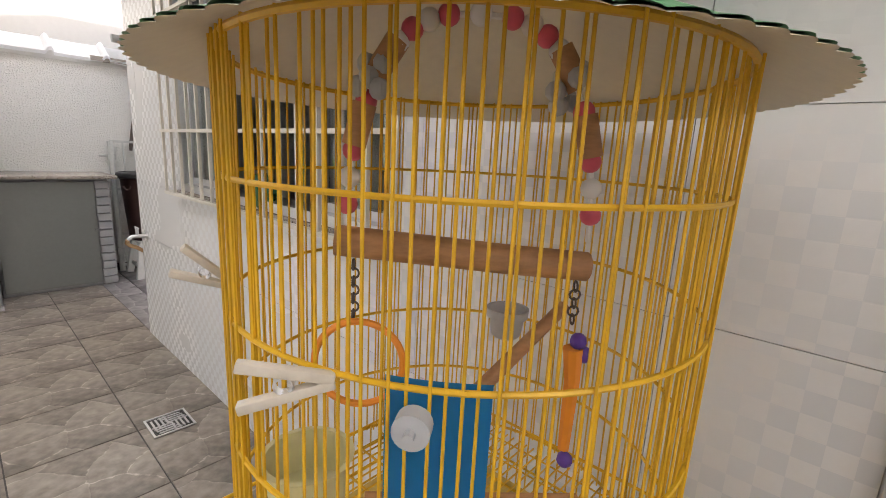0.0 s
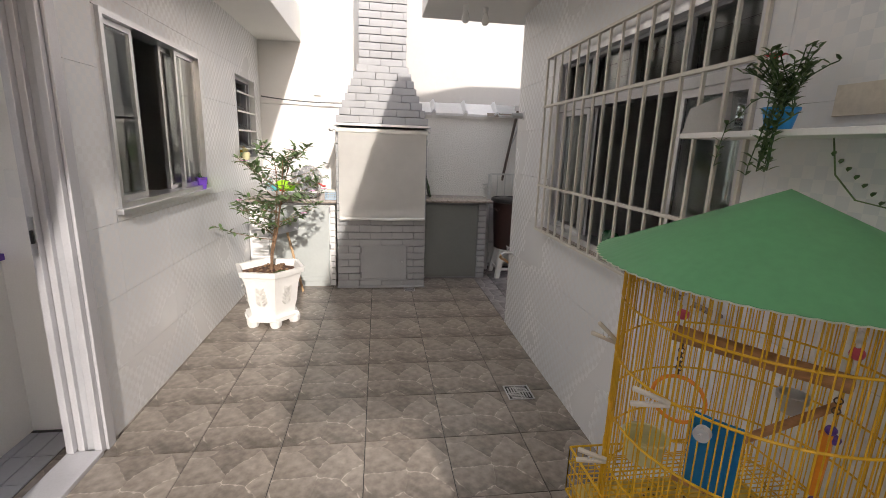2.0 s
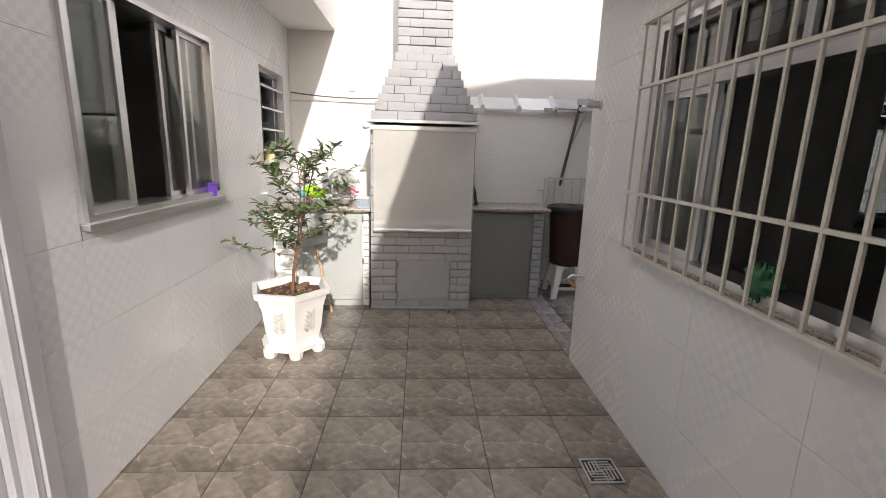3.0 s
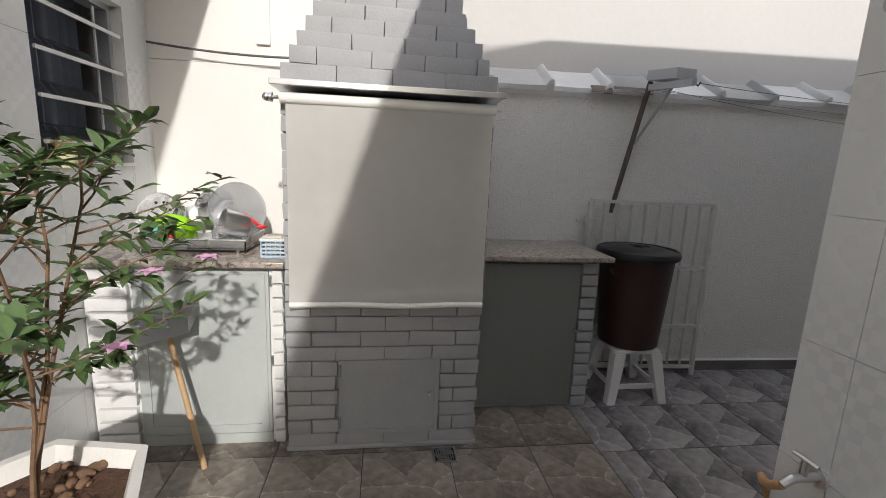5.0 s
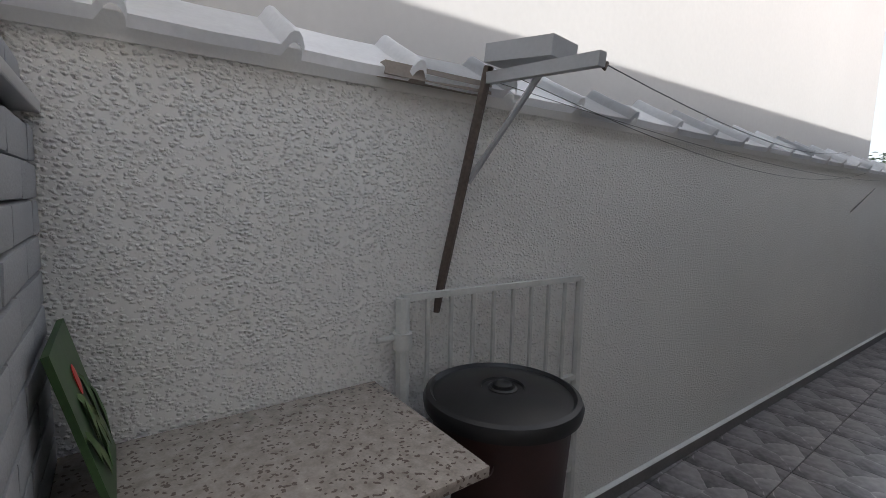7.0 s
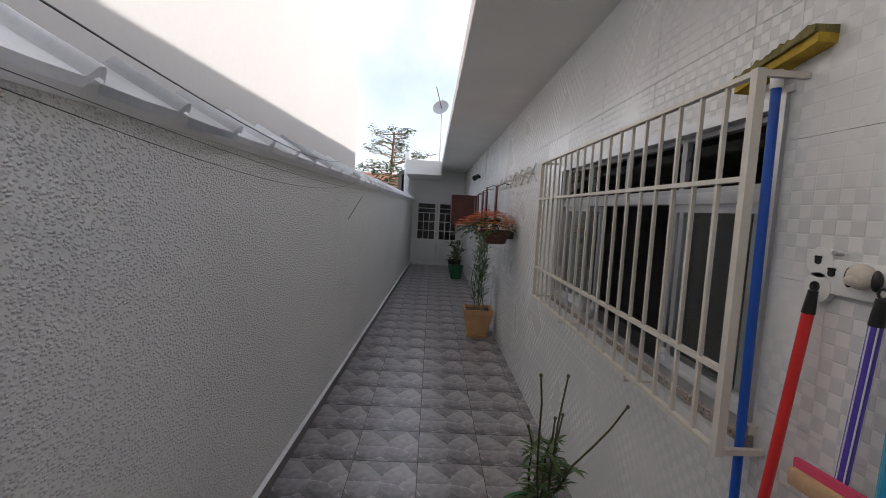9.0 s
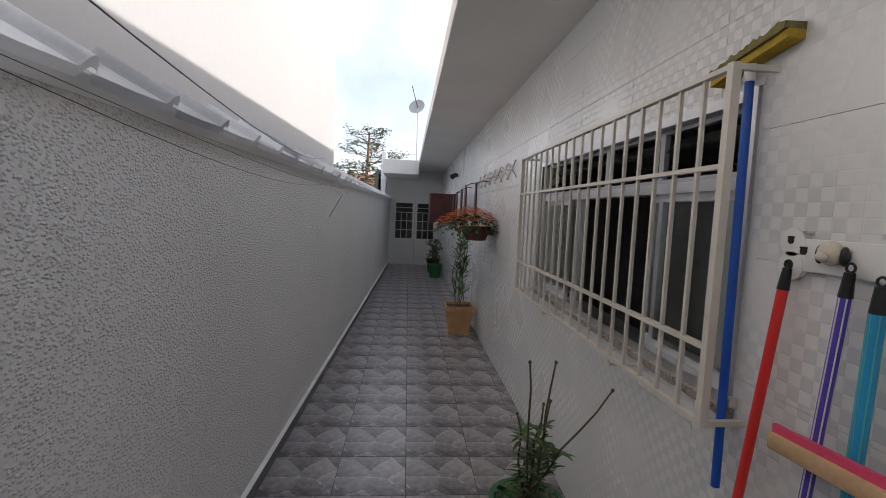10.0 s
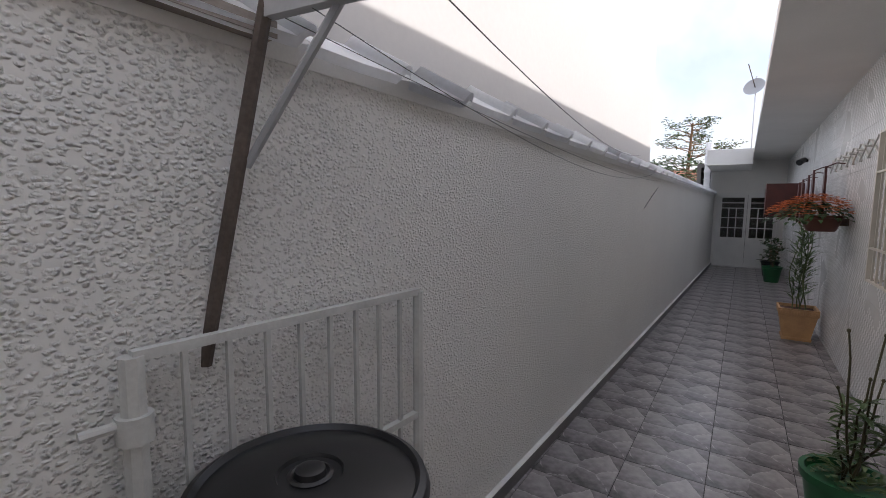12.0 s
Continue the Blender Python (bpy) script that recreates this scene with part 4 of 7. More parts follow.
for j in range(NV + 1):
    f = j / NV
    row = []
    for i in range(NU + 1):
        g = i / NU
        y = -0.812 + 0.90 * g
        z = 1.675 - (1.675 - 0.765) * f + 0.006 * math.sin(g * 3.1) * f + (0.012 * (g - 0.5) if f > 0.9 else 0)
        x = -4.185 + 0.006 * math.sin(g * 9 + f * 2) * f + 0.004 * math.sin(f * 11 + g * 3) + (0.016 * math.sin((f - 0.9) / 0.1 * math.pi) if f > 0.9 else 0)
        row.append(bm.verts.new((x, y, z)))
    rows.append(row)
for u, w in zip(rows, rows[1:]):
    for i in range(NU):
        bm.faces.new((u[i], w[i], w[i + 1], u[i + 1]))
bmesh.ops.solidify(bm, geom=bm.faces[:], thickness=0.004)
cover = part("roller_cover", bm, VINYL, bbq, "white vinyl roll-down cover", smooth=60)
part("roller", T([(-4.188, -0.835, 1.692), (-4.188, 0.098, 1.692)], 0.024, 16), VINYL, cover)
part("roller_pin", T([(-4.188, -0.87, 1.692), (-4.188, 0.125, 1.692)], 0.008, 8), STEEL, cover)
bm = T([(-4.188, -0.885, 1.692), (-4.188, -0.865, 1.692)], 0.02, 10)
ball(bm, (-4.188, -0.89, 1.692), 0.018)
part("roller_knob", bm, CHROME, cover)
part("hem_bar", T([(-4.166 + 0.004 * math.sin(k * 1.1), -0.808 + 0.893 * k / 12, 0.785 + 0.003 * math.sin(k * 0.7)) for k in range(13)], 0.013, 10), VINYL, cover)
# stepped hood and chimney
hood = part("hood_core", B(BX0, -4.62, -0.60, -0.13, 1.76, 5.2), BRICK_BED, bbq, smooth=None)
NS = 8
for i in range(44):
    z = 1.762 + (i + 0.5) * 0.078
    f = min(1.0, i / NS)
    ya, yb, xf = -0.835 + 0.215 * f, 0.10 - 0.21 * f, -4.19 - 0.41 * f
    h = 0.072
    course(bbq, "y", xf - 0.03, ya, yb, z, h, (i % 2) * 0.5, BRICK, d=0.06)
    if i < 30:
        course(bbq, "x", yb - 0.03, BX0 + 0.02, xf - 0.06, z, h, (i % 2) * 0.5 + 0.3, BRICK, d=0.06)
        course(bbq, "x", ya + 0.03, BX0 + 0.02, xf - 0.06, z, h, (i % 2) * 0.5 + 0.3, BRICK, d=0.06)
    if f < 1:
        part("hood_fill", B(BX0, xf - 0.05, ya + 0.05, yb - 0.05, z - 0.04, z + 0.038), BRICK_BED, bbq, smooth=None)

# ---- counters either side ----
cab = thing("counter_cabinet", (-4.82, 0.51, 0), "grey panelled counter cupboard with a painted brick pier", "cabinet")
part("body", B(-5.06, -4.585, 0.125, 0.865, 0, 0.93), BRICK_BED, cab, smooth=None)
door = part("door", B(-4.583, -4.563, 0.14, 0.765, 0.03, 0.905, bev=0.003), GREY_PANEL, cab, smooth=None)
for i in range(13):
    lay(cab, -4.575, 0.82, 0.04 + i * 0.07, 0.095, 0.04, 0.06, "y", BRICK)
    lay(cab, -4.68, 0.862, 0.04 + i * 0.07, 0.19, 0.03, 0.06, "x", BRICK)
    lay(cab, -4.90, 0.862, 0.04 + i * 0.07, 0.2, 0.03, 0.06, "x", BRICK)
part("latch", T([(-4.565, 0.75, 0.5), (-4.545, 0.75, 0.5), (-4.545, 0.78, 0.5)], 0.007), BRICK_BED, door)
tagged(part("worktop", B(wall_x(0.5) + 0.012, -4.49, 0.112, 0.925, 0.932, 0.96, bev=0.004), GRANITE), "speckled beige granite worktop on the cupboard", "worktop")

cab2 = thing("counter_cabinet", (-4.65, -1.31, 0), "pale panelled counter cupboard with white painted brick piers", "cabinet")
part("body", B(-5.06, -4.335, -1.765, -0.87, 0, 0.93), BRICK_WHITE, cab2, smooth=None)
door = part("door", B(-4.334, -4.312, -1.545, -0.935, 0.06, 0.905, bev=0.003), PALE_PANEL, cab2, smooth=None)
rect_part("door_rim", "x", -4.311, -4.305, -1.53, -0.95, 0.075, 0.89, 0.035, PALE_PANEL, door)
part("kick_board", B(-4.334, -4.318, -1.545, -0.935, 0.0, 0.055), PALE_PANEL, cab2, smooth=None)
for i in range(13):
    lay(cab2, -4.325, -1.655, 0.04 + i * 0.07, 0.18, 0.04, 0.06, "y", BRICK_WHITE)
    lay(cab2, -4.325, -0.895, 0.04 + i * 0.07, 0.05, 0.04, 0.06, "y", BRICK_WHITE)
for zz in (0.45, 0.86):
    part("hinge", T([(-4.315, -0.925, zz - 0.025), (-4.315, -0.925, zz + 0.025)], 0.009), STEEL, door)
tagged(part("worktop", B(wall_x(-1) + 0.012, -4.26, -1.772, -0.852, 0.932, 0.96, bev=0.004), GRANITE), "speckled beige granite worktop beside the barbecue", "worktop")


# ---- yard: planter with its shrub ----
def octagon(bm, c, prof, sides=6, turn=0.0, sx=1.0, sy=1.0):
    rows = []
    for r, h in prof:
        rows.append([bm.verts.new((c[0] + sx * r * math.cos(turn + 2 * math.pi * j / sides), c[1] + sy * r * math.sin(turn + 2 * math.pi * j / sides), c[2] + h)) for j in range(sides)])
    for u, w in zip(rows, rows[1:]):
        for j in range(sides):
            bm.faces.new((u[j], u[(j + 1) % sides], w[(j + 1) % sides], w[j]))
    bm.faces.new(rows[0][::-1])
    bm.faces.new(rows[-1])


PC = (-3.34, -1.34, 0.0)
planter = thing("planter", PC, "white painted concrete hexagonal planter with leaf reliefs", "planter")
bm = bmesh.new()
octagon(bm, PC, [(0.17, 0.075), (0.20, 0.08), (0.205, 0.13), (0.225, 0.20), (0.245, 0.36), (0.275, 0.45), (0.295, 0.455), (0.305, 0.50), (0.27, 0.50), (0.245, 0.44)], 6, 0.35)
part("bowl", bm, CONCRETE, planter, smooth=25)
bm = bmesh.new()
octagon(bm, PC, [(0.235, 0.05), (0.24, 0.085), (0.205, 0.10)], 6, 0.35)
part("base_ring", bm, CONCRETE, planter, smooth=25)
for j in range(6):
    a = 0.35 + math.pi / 3 * j
    p = (PC[0] + 0.195 * math.cos(a), PC[1] + 0.195 * math.sin(a))
    part("foot", LT((p[0], p[1], 0), [(0.04, 0), (0.05, 0.02), (0.055, 0.06)], 8), CONCRETE, planter)
    a += math.pi / 6
    n = Vector((math.cos(a), math.sin(a), 0.0))
    t = Vector((-n.y, n.x, 0))
    bm = bmesh.new()
    for k in range(5):
        for sg in (-1, 1):
            base = Vector(PC) + n * (0.186 + 0.008 * k) + Vector((0, 0, 0.19 + 0.035 * k))
            leaf(bm, base + n * 0.012, t * sg * 1.0 + Vector((0, 0, 0.9)) + n * 0.12, n, 0.075 - 0.006 * k, 0.03)
    bmesh.ops.solidify(bm, geom=bm.faces[:], thickness=0.006)
    part("relief", bm, CONCRETE, planter)
bm = bmesh.new()
octagon(bm, PC, [(0.245, 0.40), (0.25, 0.445), (0.02, 0.465)], 6, 0.35)
part("soil", bm, SOIL, planter, "brown soil with bark chips")
bm = bmesh.new()
rs = random.Random(7)
for i in range(60):
    a, r = rs.uniform(0, 6.28), 0.22 * math.sqrt(rs.random())
    ball(bm, (PC[0] + r * math.cos(a), PC[1] + r * math.sin(a), 0.455 + 0.012 * (1 - r / 0.22)), rs.uniform(0.008, 0.02), rs.uniform(0.7, 1.4), rs.uniform(0.7, 1.4), 0.7, 6, 5)
tagged(part("bark_chips", bm, BARK, planter), kind="stuff")


def shrub(name, base, height, spread, stems, leaves, size, seed, leafmat, label, flowers=0, lean=(0, 0), bare=0.28):
    """A shrub of thin forking stems with many small folded leaves."""
    rs = random.Random(seed)
    top = thing(name, base, label, "plant")
    wood = bmesh.new()
    crown = bmesh.new()
    tips = []
    for s in range(stems):
        a = rs.uniform(0, 6.28)
        p = Vector(base) + Vector((0.015 * math.cos(a), 0.015 * math.sin(a), 0))
        d = Vector((0.12 * math.cos(a) + lean[0], 0.12 * math.sin(a) + lean[1], 1)).normalized()
        pts = [p.copy()]
        for k in range(7):
            p = p + d * height * 0.13
            d = (d + Vector((rs.uniform(-0.16, 0.16), rs.uniform(-0.16, 0.16), 0.05))).normalized()
            pts.append(p.copy())
        tube(wood, pts, 0.0075 if height > 0.6 else 0.005, 6, 0.003)
        nb = 15 if height > 0.6 else 5
        for b in range(nb):
            f = bare + (1 - bare) * (b + rs.random()) / nb
            i = min(6, int(f * 7))
            q = pts[i].lerp(pts[i + 1], f * 7 - i if f * 7 - i <= 1 else 1)
            a = rs.uniform(0, 6.28)
            e = Vector((math.cos(a), math.sin(a), rs.uniform(0.1, 0.9))).normalized()
            L = spread * rs.uniform(0.45, 1.0) * (1.15 - 0.55 * f)
            bp = [q.copy()]
            for k in range(5):
                q = q + e * L / 5
                e = (e + Vector((rs.uniform(-0.2, 0.2), rs.uniform(-0.2, 0.2), rs.uniform(-0.12, 0.16)))).normalized()
                bp.append(q.copy())
            tube(wood, bp, 0.0035, 5, 0.0012)
            tips.append(bp)
    for i in range(leaves):
        bp = rs.choice(tips)
        k = rs.randrange(1, 5)
        q = bp[k].lerp(bp[k + 1], rs.random())
        along = (bp[k + 1] - bp[k]).normalized()
        a = rs.uniform(0, 6.28)
        d = along * 0.7 + Vector((math.cos(a), math.sin(a), rs.uniform(-0.5, 0.45))) * 0.9
        leaf(crown, q, d, Vector((rs.uniform(-0.3, 0.3), rs.uniform(-0.3, 0.3), 1)), size * rs.uniform(0.6, 1.25), size * rs.uniform(0.28, 0.48))
    part("branchwork", wood, BARK, top)
    part("crown", crown, leafmat, top)
    for i in range(flowers):
        q = rs.choice(tips)[-1]
        bm = bmesh.new()
        for k in range(6):
            a = k * 1.047
            leaf(bm, q, (math.cos(a), math.sin(a), 0.4), (0, 0, 1), 0.035, 0.028)
        part("blossom", bm, BLOSSOM, top)
    return top


shrub("shrub", (PC[0], PC[1], 0.455), 1.12, 0.58, 3, 900, 0.07, 11, LEAF, "flowering shrub with small dark leaves in the planter", flowers=7)
bm = bmesh.new()
leaf(bm, (PC[0] + 0.16, PC[1] + 0.05, 0.475), (-0.35, 1, 0.12), (0, 0, 1), 0.16, 0.05)
bmesh.ops.solidify(bm, geom=bm.faces[:], thickness=0.012)
tagged(part("plant_marker", bm, LEAF_PALE), "pale green stick lying on the planter soil", "marker")

# ---- dishes drying on the left worktop ----
rack = thing("dish_rack", (-4.62, -1.34, 0.96), "stainless steel dish drainer tray on the worktop", "dish rack")
bm = bmesh.new()
x0, x1, y0, y1 = -4.80, -4.44, -1.60, -1.07
box(bm, x0, x1, y0, y1, 0.985, 0.99)
for a in ((x0, x0 + 0.006, y0, y1), (x1 - 0.006, x1, y0, y1), (x0, x1, y0, y0 + 0.006), (x0, x1, y1 - 0.006, y1)):
    box(bm, *a, 0.98, 1.03)
part("tray", bm, CHROME, rack, smooth=None)
bm = bmesh.new()
tube(bm, [(x0, y0, 1.03), (x1, y0, 1.03), (x1, y1, 1.03), (x0, y1, 1.03), (x0, y0, 1.03)], 0.006, 6)
part("rim", bm, CHROME, rack)
for a in (x0 + 0.03, x1 - 0.01):
    for b in (y0 + 0.04, y1 - 0.04):
        part("foot", T([(a, b, 0.961), (a, b, 0.985)], 0.008), CHROME, rack)


def dish(name, c, prof, material, label, category, rx=0.0, ry=0.0, rz=0.0):
    bm = bmesh.new()
    lathe(bm, (0, 0, 0), prof, 28)
    bm.transform(pose(*c, rx, ry, rz))
    return tagged(part(name, bm, material), label, category)


PLATE = [(0.02, 0), (0.09, 0.002), (0.135, 0.018), (0.138, 0.022), (0.09, 0.008), (0.01, 0.006)]
dish("glass_platter", (-4.66, -1.17, 1.155), [(r * 1.08, h) for r, h in PLATE], CLEAR_PLASTIC, "large clear plastic platter standing in the dish drainer", "platter", 0, 80, 38)
dish("platter", (-4.715, -1.20, 1.145), [(r * 1.05, h) for r, h in PLATE], CLEAR_PLASTIC, "clear plastic lid standing in the dish drainer", "lid", 0, 78, 38)
dish("bowl", (-4.49, -1.42, 1.03), [(0.012, 0), (0.06, 0.008), (0.098, 0.06), (0.106, 0.066), (0.094, 0.06), (0.055, 0.013), (0.01, 0.008)], LIME, "lime green plastic bowl tilted on its rim in the drainer", "bowl", 0, -45, 0)
dish("bowl", (-4.68, -1.36, 1.12), [(0.015, 0), (0.06, 0.01), (0.09, 0.05), (0.095, 0.055), (0.085, 0.05), (0.01, 0.008)], WHITE_PLASTIC, "white ceramic bowl tipped in the dish drainer", "bowl", 150, 50, 0)
dish("saucepan", (-4.56, -1.10, 1.075), [(0.01, 0), (0.065, 0.0), (0.068, 0.005), (0.068, 0.12), (0.072, 0.122), (0.064, 0.12), (0.062, 0.008), (0.01, 0.006)], CHROME, "steel mug lying on its side in the drainer", "saucepan", 70, 0, 30)
dish("saucepan", (-4.74, -1.27, 1.14), [(0.01, 0), (0.085, 0.0), (0.09, 0.005), (0.09, 0.1), (0.095, 0.102), (0.086, 0.1), (0.083, 0.008), (0.01, 0.006)], CHROME, "steel saucepan leaning in the dish drainer", "saucepan", 60, 0, -20)
dish("tumbler", (-4.52, -1.52, 0.992), [(0.01, 0), (0.032, 0), (0.042, 0.105), (0.045, 0.107), (0.038, 0.1), (0.01, 0.01)], TEAL, "teal plastic tumbler in the dish drainer", "cup")
dish("plate", (-4.62, -1.53, 1.10), PLATE, CLEAR_PLASTIC, "clear plastic plate standing in the drainer", "plate", 0, 80, -15)
dish("plate", (-4.64, -1.47, 1.10), [(r * 0.75, h) for r, h in PLATE], WHITE_PLASTIC, "white plate standing in the dish drainer", "plate", 0, 75, -35)
dish("cup", (-4.50, -1.445, 0.992), [(0.01, 0), (0.025, 0), (0.032, 0.06), (0.034, 0.061), (0.028, 0.055), (0.01, 0.01)], RED, "small red plastic cup in the drainer", "cup")
dish("pan_lid", (-4.68, -1.28, 1.15), [(0.005, 0.03), (0.05, 0.026), (0.088, 0.008), (0.094, 0.0), (0.088, 0.004), (0.05, 0.02), (0.005, 0.024)], CHROME, "domed steel pan lid leaning among the dishes", "lid", 0, 62, 8)
dish("jar", (-4.50, -1.20, 0.992), [(0.01, 0), (0.04, 0), (0.044, 0.01), (0.044, 0.075), (0.036, 0.085), (0.036, 0.095), (0.033, 0.095), (0.033, 0.08), (0.01, 0.008)], CLEAR_PLASTIC, "clear glass jar upright in the dish drainer", "jar")
dish("cup", (-4.49, -1.275, 0.992), [(0.01, 0), (0.028, 0), (0.036, 0.07), (0.039, 0.072), (0.033, 0.066), (0.01, 0.01)], WHITE_PLASTIC, "small white cup in the dish drainer", "cup")
dish("bowl", (-4.73, -1.53, 1.055), [(0.015, 0), (0.07, 0.01), (0.10, 0.075), (0.106, 0.08), (0.095, 0.074), (0.06, 0.014), (0.01, 0.008)], TEAL, "dark teal plastic bowl tipped in the drainer", "bowl", 40, 60, 0)
towel = thing("dish_cloth", (-4.60, -1.50, 1.05), "white dish cloth with dark dots draped over the dishes", "cloth")
bm = bmesh.new()
rows_c = []
for j in range(9):
    f = j / 8
    rows_c.append([bm.verts.new((-4.53 + 0.02 * math.sin(i * 0.9 + f * 3) - 0.05 * f, -1.565 + 0.115 * i / 8 + 0.03 * f, 1.09 + 0.16 * f - 0.03 * f * f)) for i in range(9)])
for u, w in zip(rows_c, rows_c[1:]):
    for i in range(8):
        bm.faces.new((u[i], u[i + 1], w[i + 1], w[i]))
bmesh.ops.solidify(bm, geom=bm.faces[:], thickness=0.005)
part("cloth", bm, WHITE_PLASTIC, towel, smooth=60)
for j in range(2, 8, 2):
    for i in range(1, 8, 2):
        f = j / 8
        bm = bmesh.new()
        ball(bm, (-4.53 + 0.02 * math.sin(i * 0.9 + f * 3) - 0.05 * f + 0.003, -1.565 + 0.115 * i / 8 + 0.03 * f, 1.09 + 0.16 * f - 0.03 * f * f), 0.0075, 0.6, 1, 1, 8, 6)
        part("dot", bm, BLACK, towel)
bm = bmesh.new()
tube(bm, [(-4.5, -1.02, 1.10), (-4.56, -1.08, 1.13), (-4.62, -1.12, 1.14)], 0.009, 8)
ball(bm, (-4.485, -1.0, 1.095), 0.03, 1.2, 0.8, 0.35)
tagged(part("serving_spoon", bm, RED), "red plastic serving spoon in the drainer", "spoon")
basket = thing("basket", (-4.42, -0.915, 0.96), "pale blue slotted plastic basket on the worktop", "basket")
bm = bmesh.new()
for a in range(5):
    z = 0.965 + a * 0.019
    for q in ((-4.485, -4.355, -0.975, -0.970), (-4.485, -4.355, -0.865, -0.860), (-4.485, -4.480, -0.975, -0.86), (-4.36, -4.355, -0.975, -0.86)):
        box(bm, *q, z, z + 0.009)
for a in range(6):
    y = -0.975 + a * 0.0225
    for x in (-4.485, -4.358):
        box(bm, x - 0.001, x + 0.004, y - 0.003, y + 0.003, 0.963, 1.05)
for a in range(6):
    x = -4.485 + a * 0.026
    for y in (-0.975, -0.862):
        box(bm, x - 0.003, x + 0.003, y - 0.001, y + 0.004, 0.963, 1.05)
box(bm, -4.485, -4.355, -0.975, -0.86, 0.961, 0.966)
part("body", bm, mat("pale_blue_plastic", (0.45, 0.56, 0.66), 0.45, var=0.05), basket, smooth=None)
rect_part("rim", "y", -0.98, -0.855, -4.49, -4.35, 1.047, 1.058, 0.005, WHITE_PLASTIC, basket)
tagged(part("sponge", B(-4.47, -4.38, -0.96, -0.88, 0.968, 1.066, bev=0.01), WOOD_PALE), "tan scouring sponge in the basket", "sponge")

# long-handled dustpan leaning on the cupboard
dp = thing("dustpan", (-4.13, -1.20, 0), "worn metal dustpan on a wooden handle", "dustpan")
part("handle", T([(-4.13, -1.20, 0.0), (-4.18, -1.29, 0.36), (-4.225, -1.365, 0.66)], 0.013, 10), BOARD_WOOD, dp)
bm = bmesh.new()
q = [(-4.14, -1.235, 0.665), (-4.10, -1.52, 0.60), (-4.29, -1.54, 0.66), (-4.30, -1.25, 0.715)]
vs = [bm.verts.new(p) for p in q]
bm.faces.new(vs)
up = [bm.verts.new((p[0], p[1], p[2] + 0.065)) for p in (q[0], q[3], q[2])]
bm.faces.new((vs[0], vs[3], up[1], up[0]))
bm.faces.new((vs[3], vs[2], up[2], up[1]))
bmesh.ops.solidify(bm, geom=bm.faces[:], thickness=0.003)
part("pan", bm, STEEL, dp)
part("bracket", T([(-4.225, -1.36, 0.655), (-4.23, -1.37, 0.725)], 0.012, 8), STEEL, dp)

# ---- drum on a plastic stool, iron gate and post by the boundary wall ----
SC = (-4.76, 1.22)
stool = thing("stool", (SC[0], SC[1], 0), "white plastic stool carrying a drum", "stool")
bm = bmesh.new()
box(bm, SC[0] - 0.15, SC[0] + 0.15, SC[1] - 0.15, SC[1] + 0.15, 0.315, 0.345, bev=0.012)
part("seat", bm, WHITE_PLASTIC, stool)
for sx in (-1, 1):
    for sy in (-1, 1):
        bm = bmesh.new()
        a, b = Vector((SC[0] + sx * 0.12, SC[1] + sy * 0.12, 0.32)), Vector((SC[0] + sx * 0.175, SC[1] + sy * 0.175, 0.0))
        for p, w in ((a, 0.036), (b, 0.026)):
            for dx, dy in ((-1, -1), (1, -1), (1, 1), (-1, 1)):
                bm.verts.new((p.x + dx * w, p.y + dy * w, p.z))
        bm.verts.ensure_lookup_table()
        v = bm.verts
        for f in ((0, 1, 2, 3), (7, 6, 5, 4), (0, 4, 5, 1), (1, 5, 6, 2), (2, 6, 7, 3), (3, 7, 4, 0)):
            bm.faces.new([v[i] for i in f])
        part("leg", bm, WHITE_PLASTIC, stool, smooth=None)
for q in ((SC[0] - 0.15, SC[0] + 0.15, SC[1] - 0.165, SC[1] - 0.15), (SC[0] - 0.15, SC[0] + 0.15, SC[1] + 0.15, SC[1] + 0.165), (SC[0] - 0.165, SC[0] - 0.15, SC[1] - 0.15, SC[1] + 0.15), (SC[0] + 0.15, SC[0] + 0.165, SC[1] - 0.15, SC[1] + 0.15)):
    part("stretcher", B(*q, 0.09, 0.12), WHITE_PLASTIC, stool, smooth=None)
drum = thing("drum", (SC[0], SC[1], 0.346), "dark brown plastic drum with a black lid", "barrel")
part("body", LT((SC[0], SC[1], 0.346), [(0.165, 0), (0.185, 0.012), (0.205, 0.3), (0.222, 0.56), (0.232, 0.575), (0.236, 0.60), (0.21, 0.60)], 40), BARREL, drum)
lid = part("lid", LT((SC[0], SC[1], 0.935), [(0.238, -0.012), (0.25, -0.008), (0.254, 0.015), (0.246, 0.034), (0.232, 0.04), (0.222, 0.028), (0.18, 0.040), (0.10, 0.052), (0.07, 0.052), (0.066, 0.044), (0.01, 0.044)], 48), BLACK, drum, "black plastic lid")
part("knob", LT((SC[0], SC[1], 0.976), [(0.046, 0.0), (0.048, 0.006), (0.04, 0.010), (0.034, 0.006), (0.031, 0.018), (0.022, 0.022), (0.004, 0.022)], 24), BLACK, lid)
for sg in (-1, 1):
    bm = bmesh.new()
    ring(bm, (SC[0] + sg * 0.13, SC[1] - sg * 0.205, 0.86), 0.035, 0.008, 12, 6, Vector((0.85, 0.53, 0)), Vector((0, 0, 1)), math.pi, 2 * math.pi)
    part("handle", bm, BARREL, drum)

gate = thing("iron_gate", (-5.04, 1.46, 0), "loose white iron gate leaning against the stucco wall", "gate")
GY = [1.0, 1.88]


def gx(z, y):
    return -5.0 - 0.02 * z / 1.25 + 0.05 * (y - GY[0])


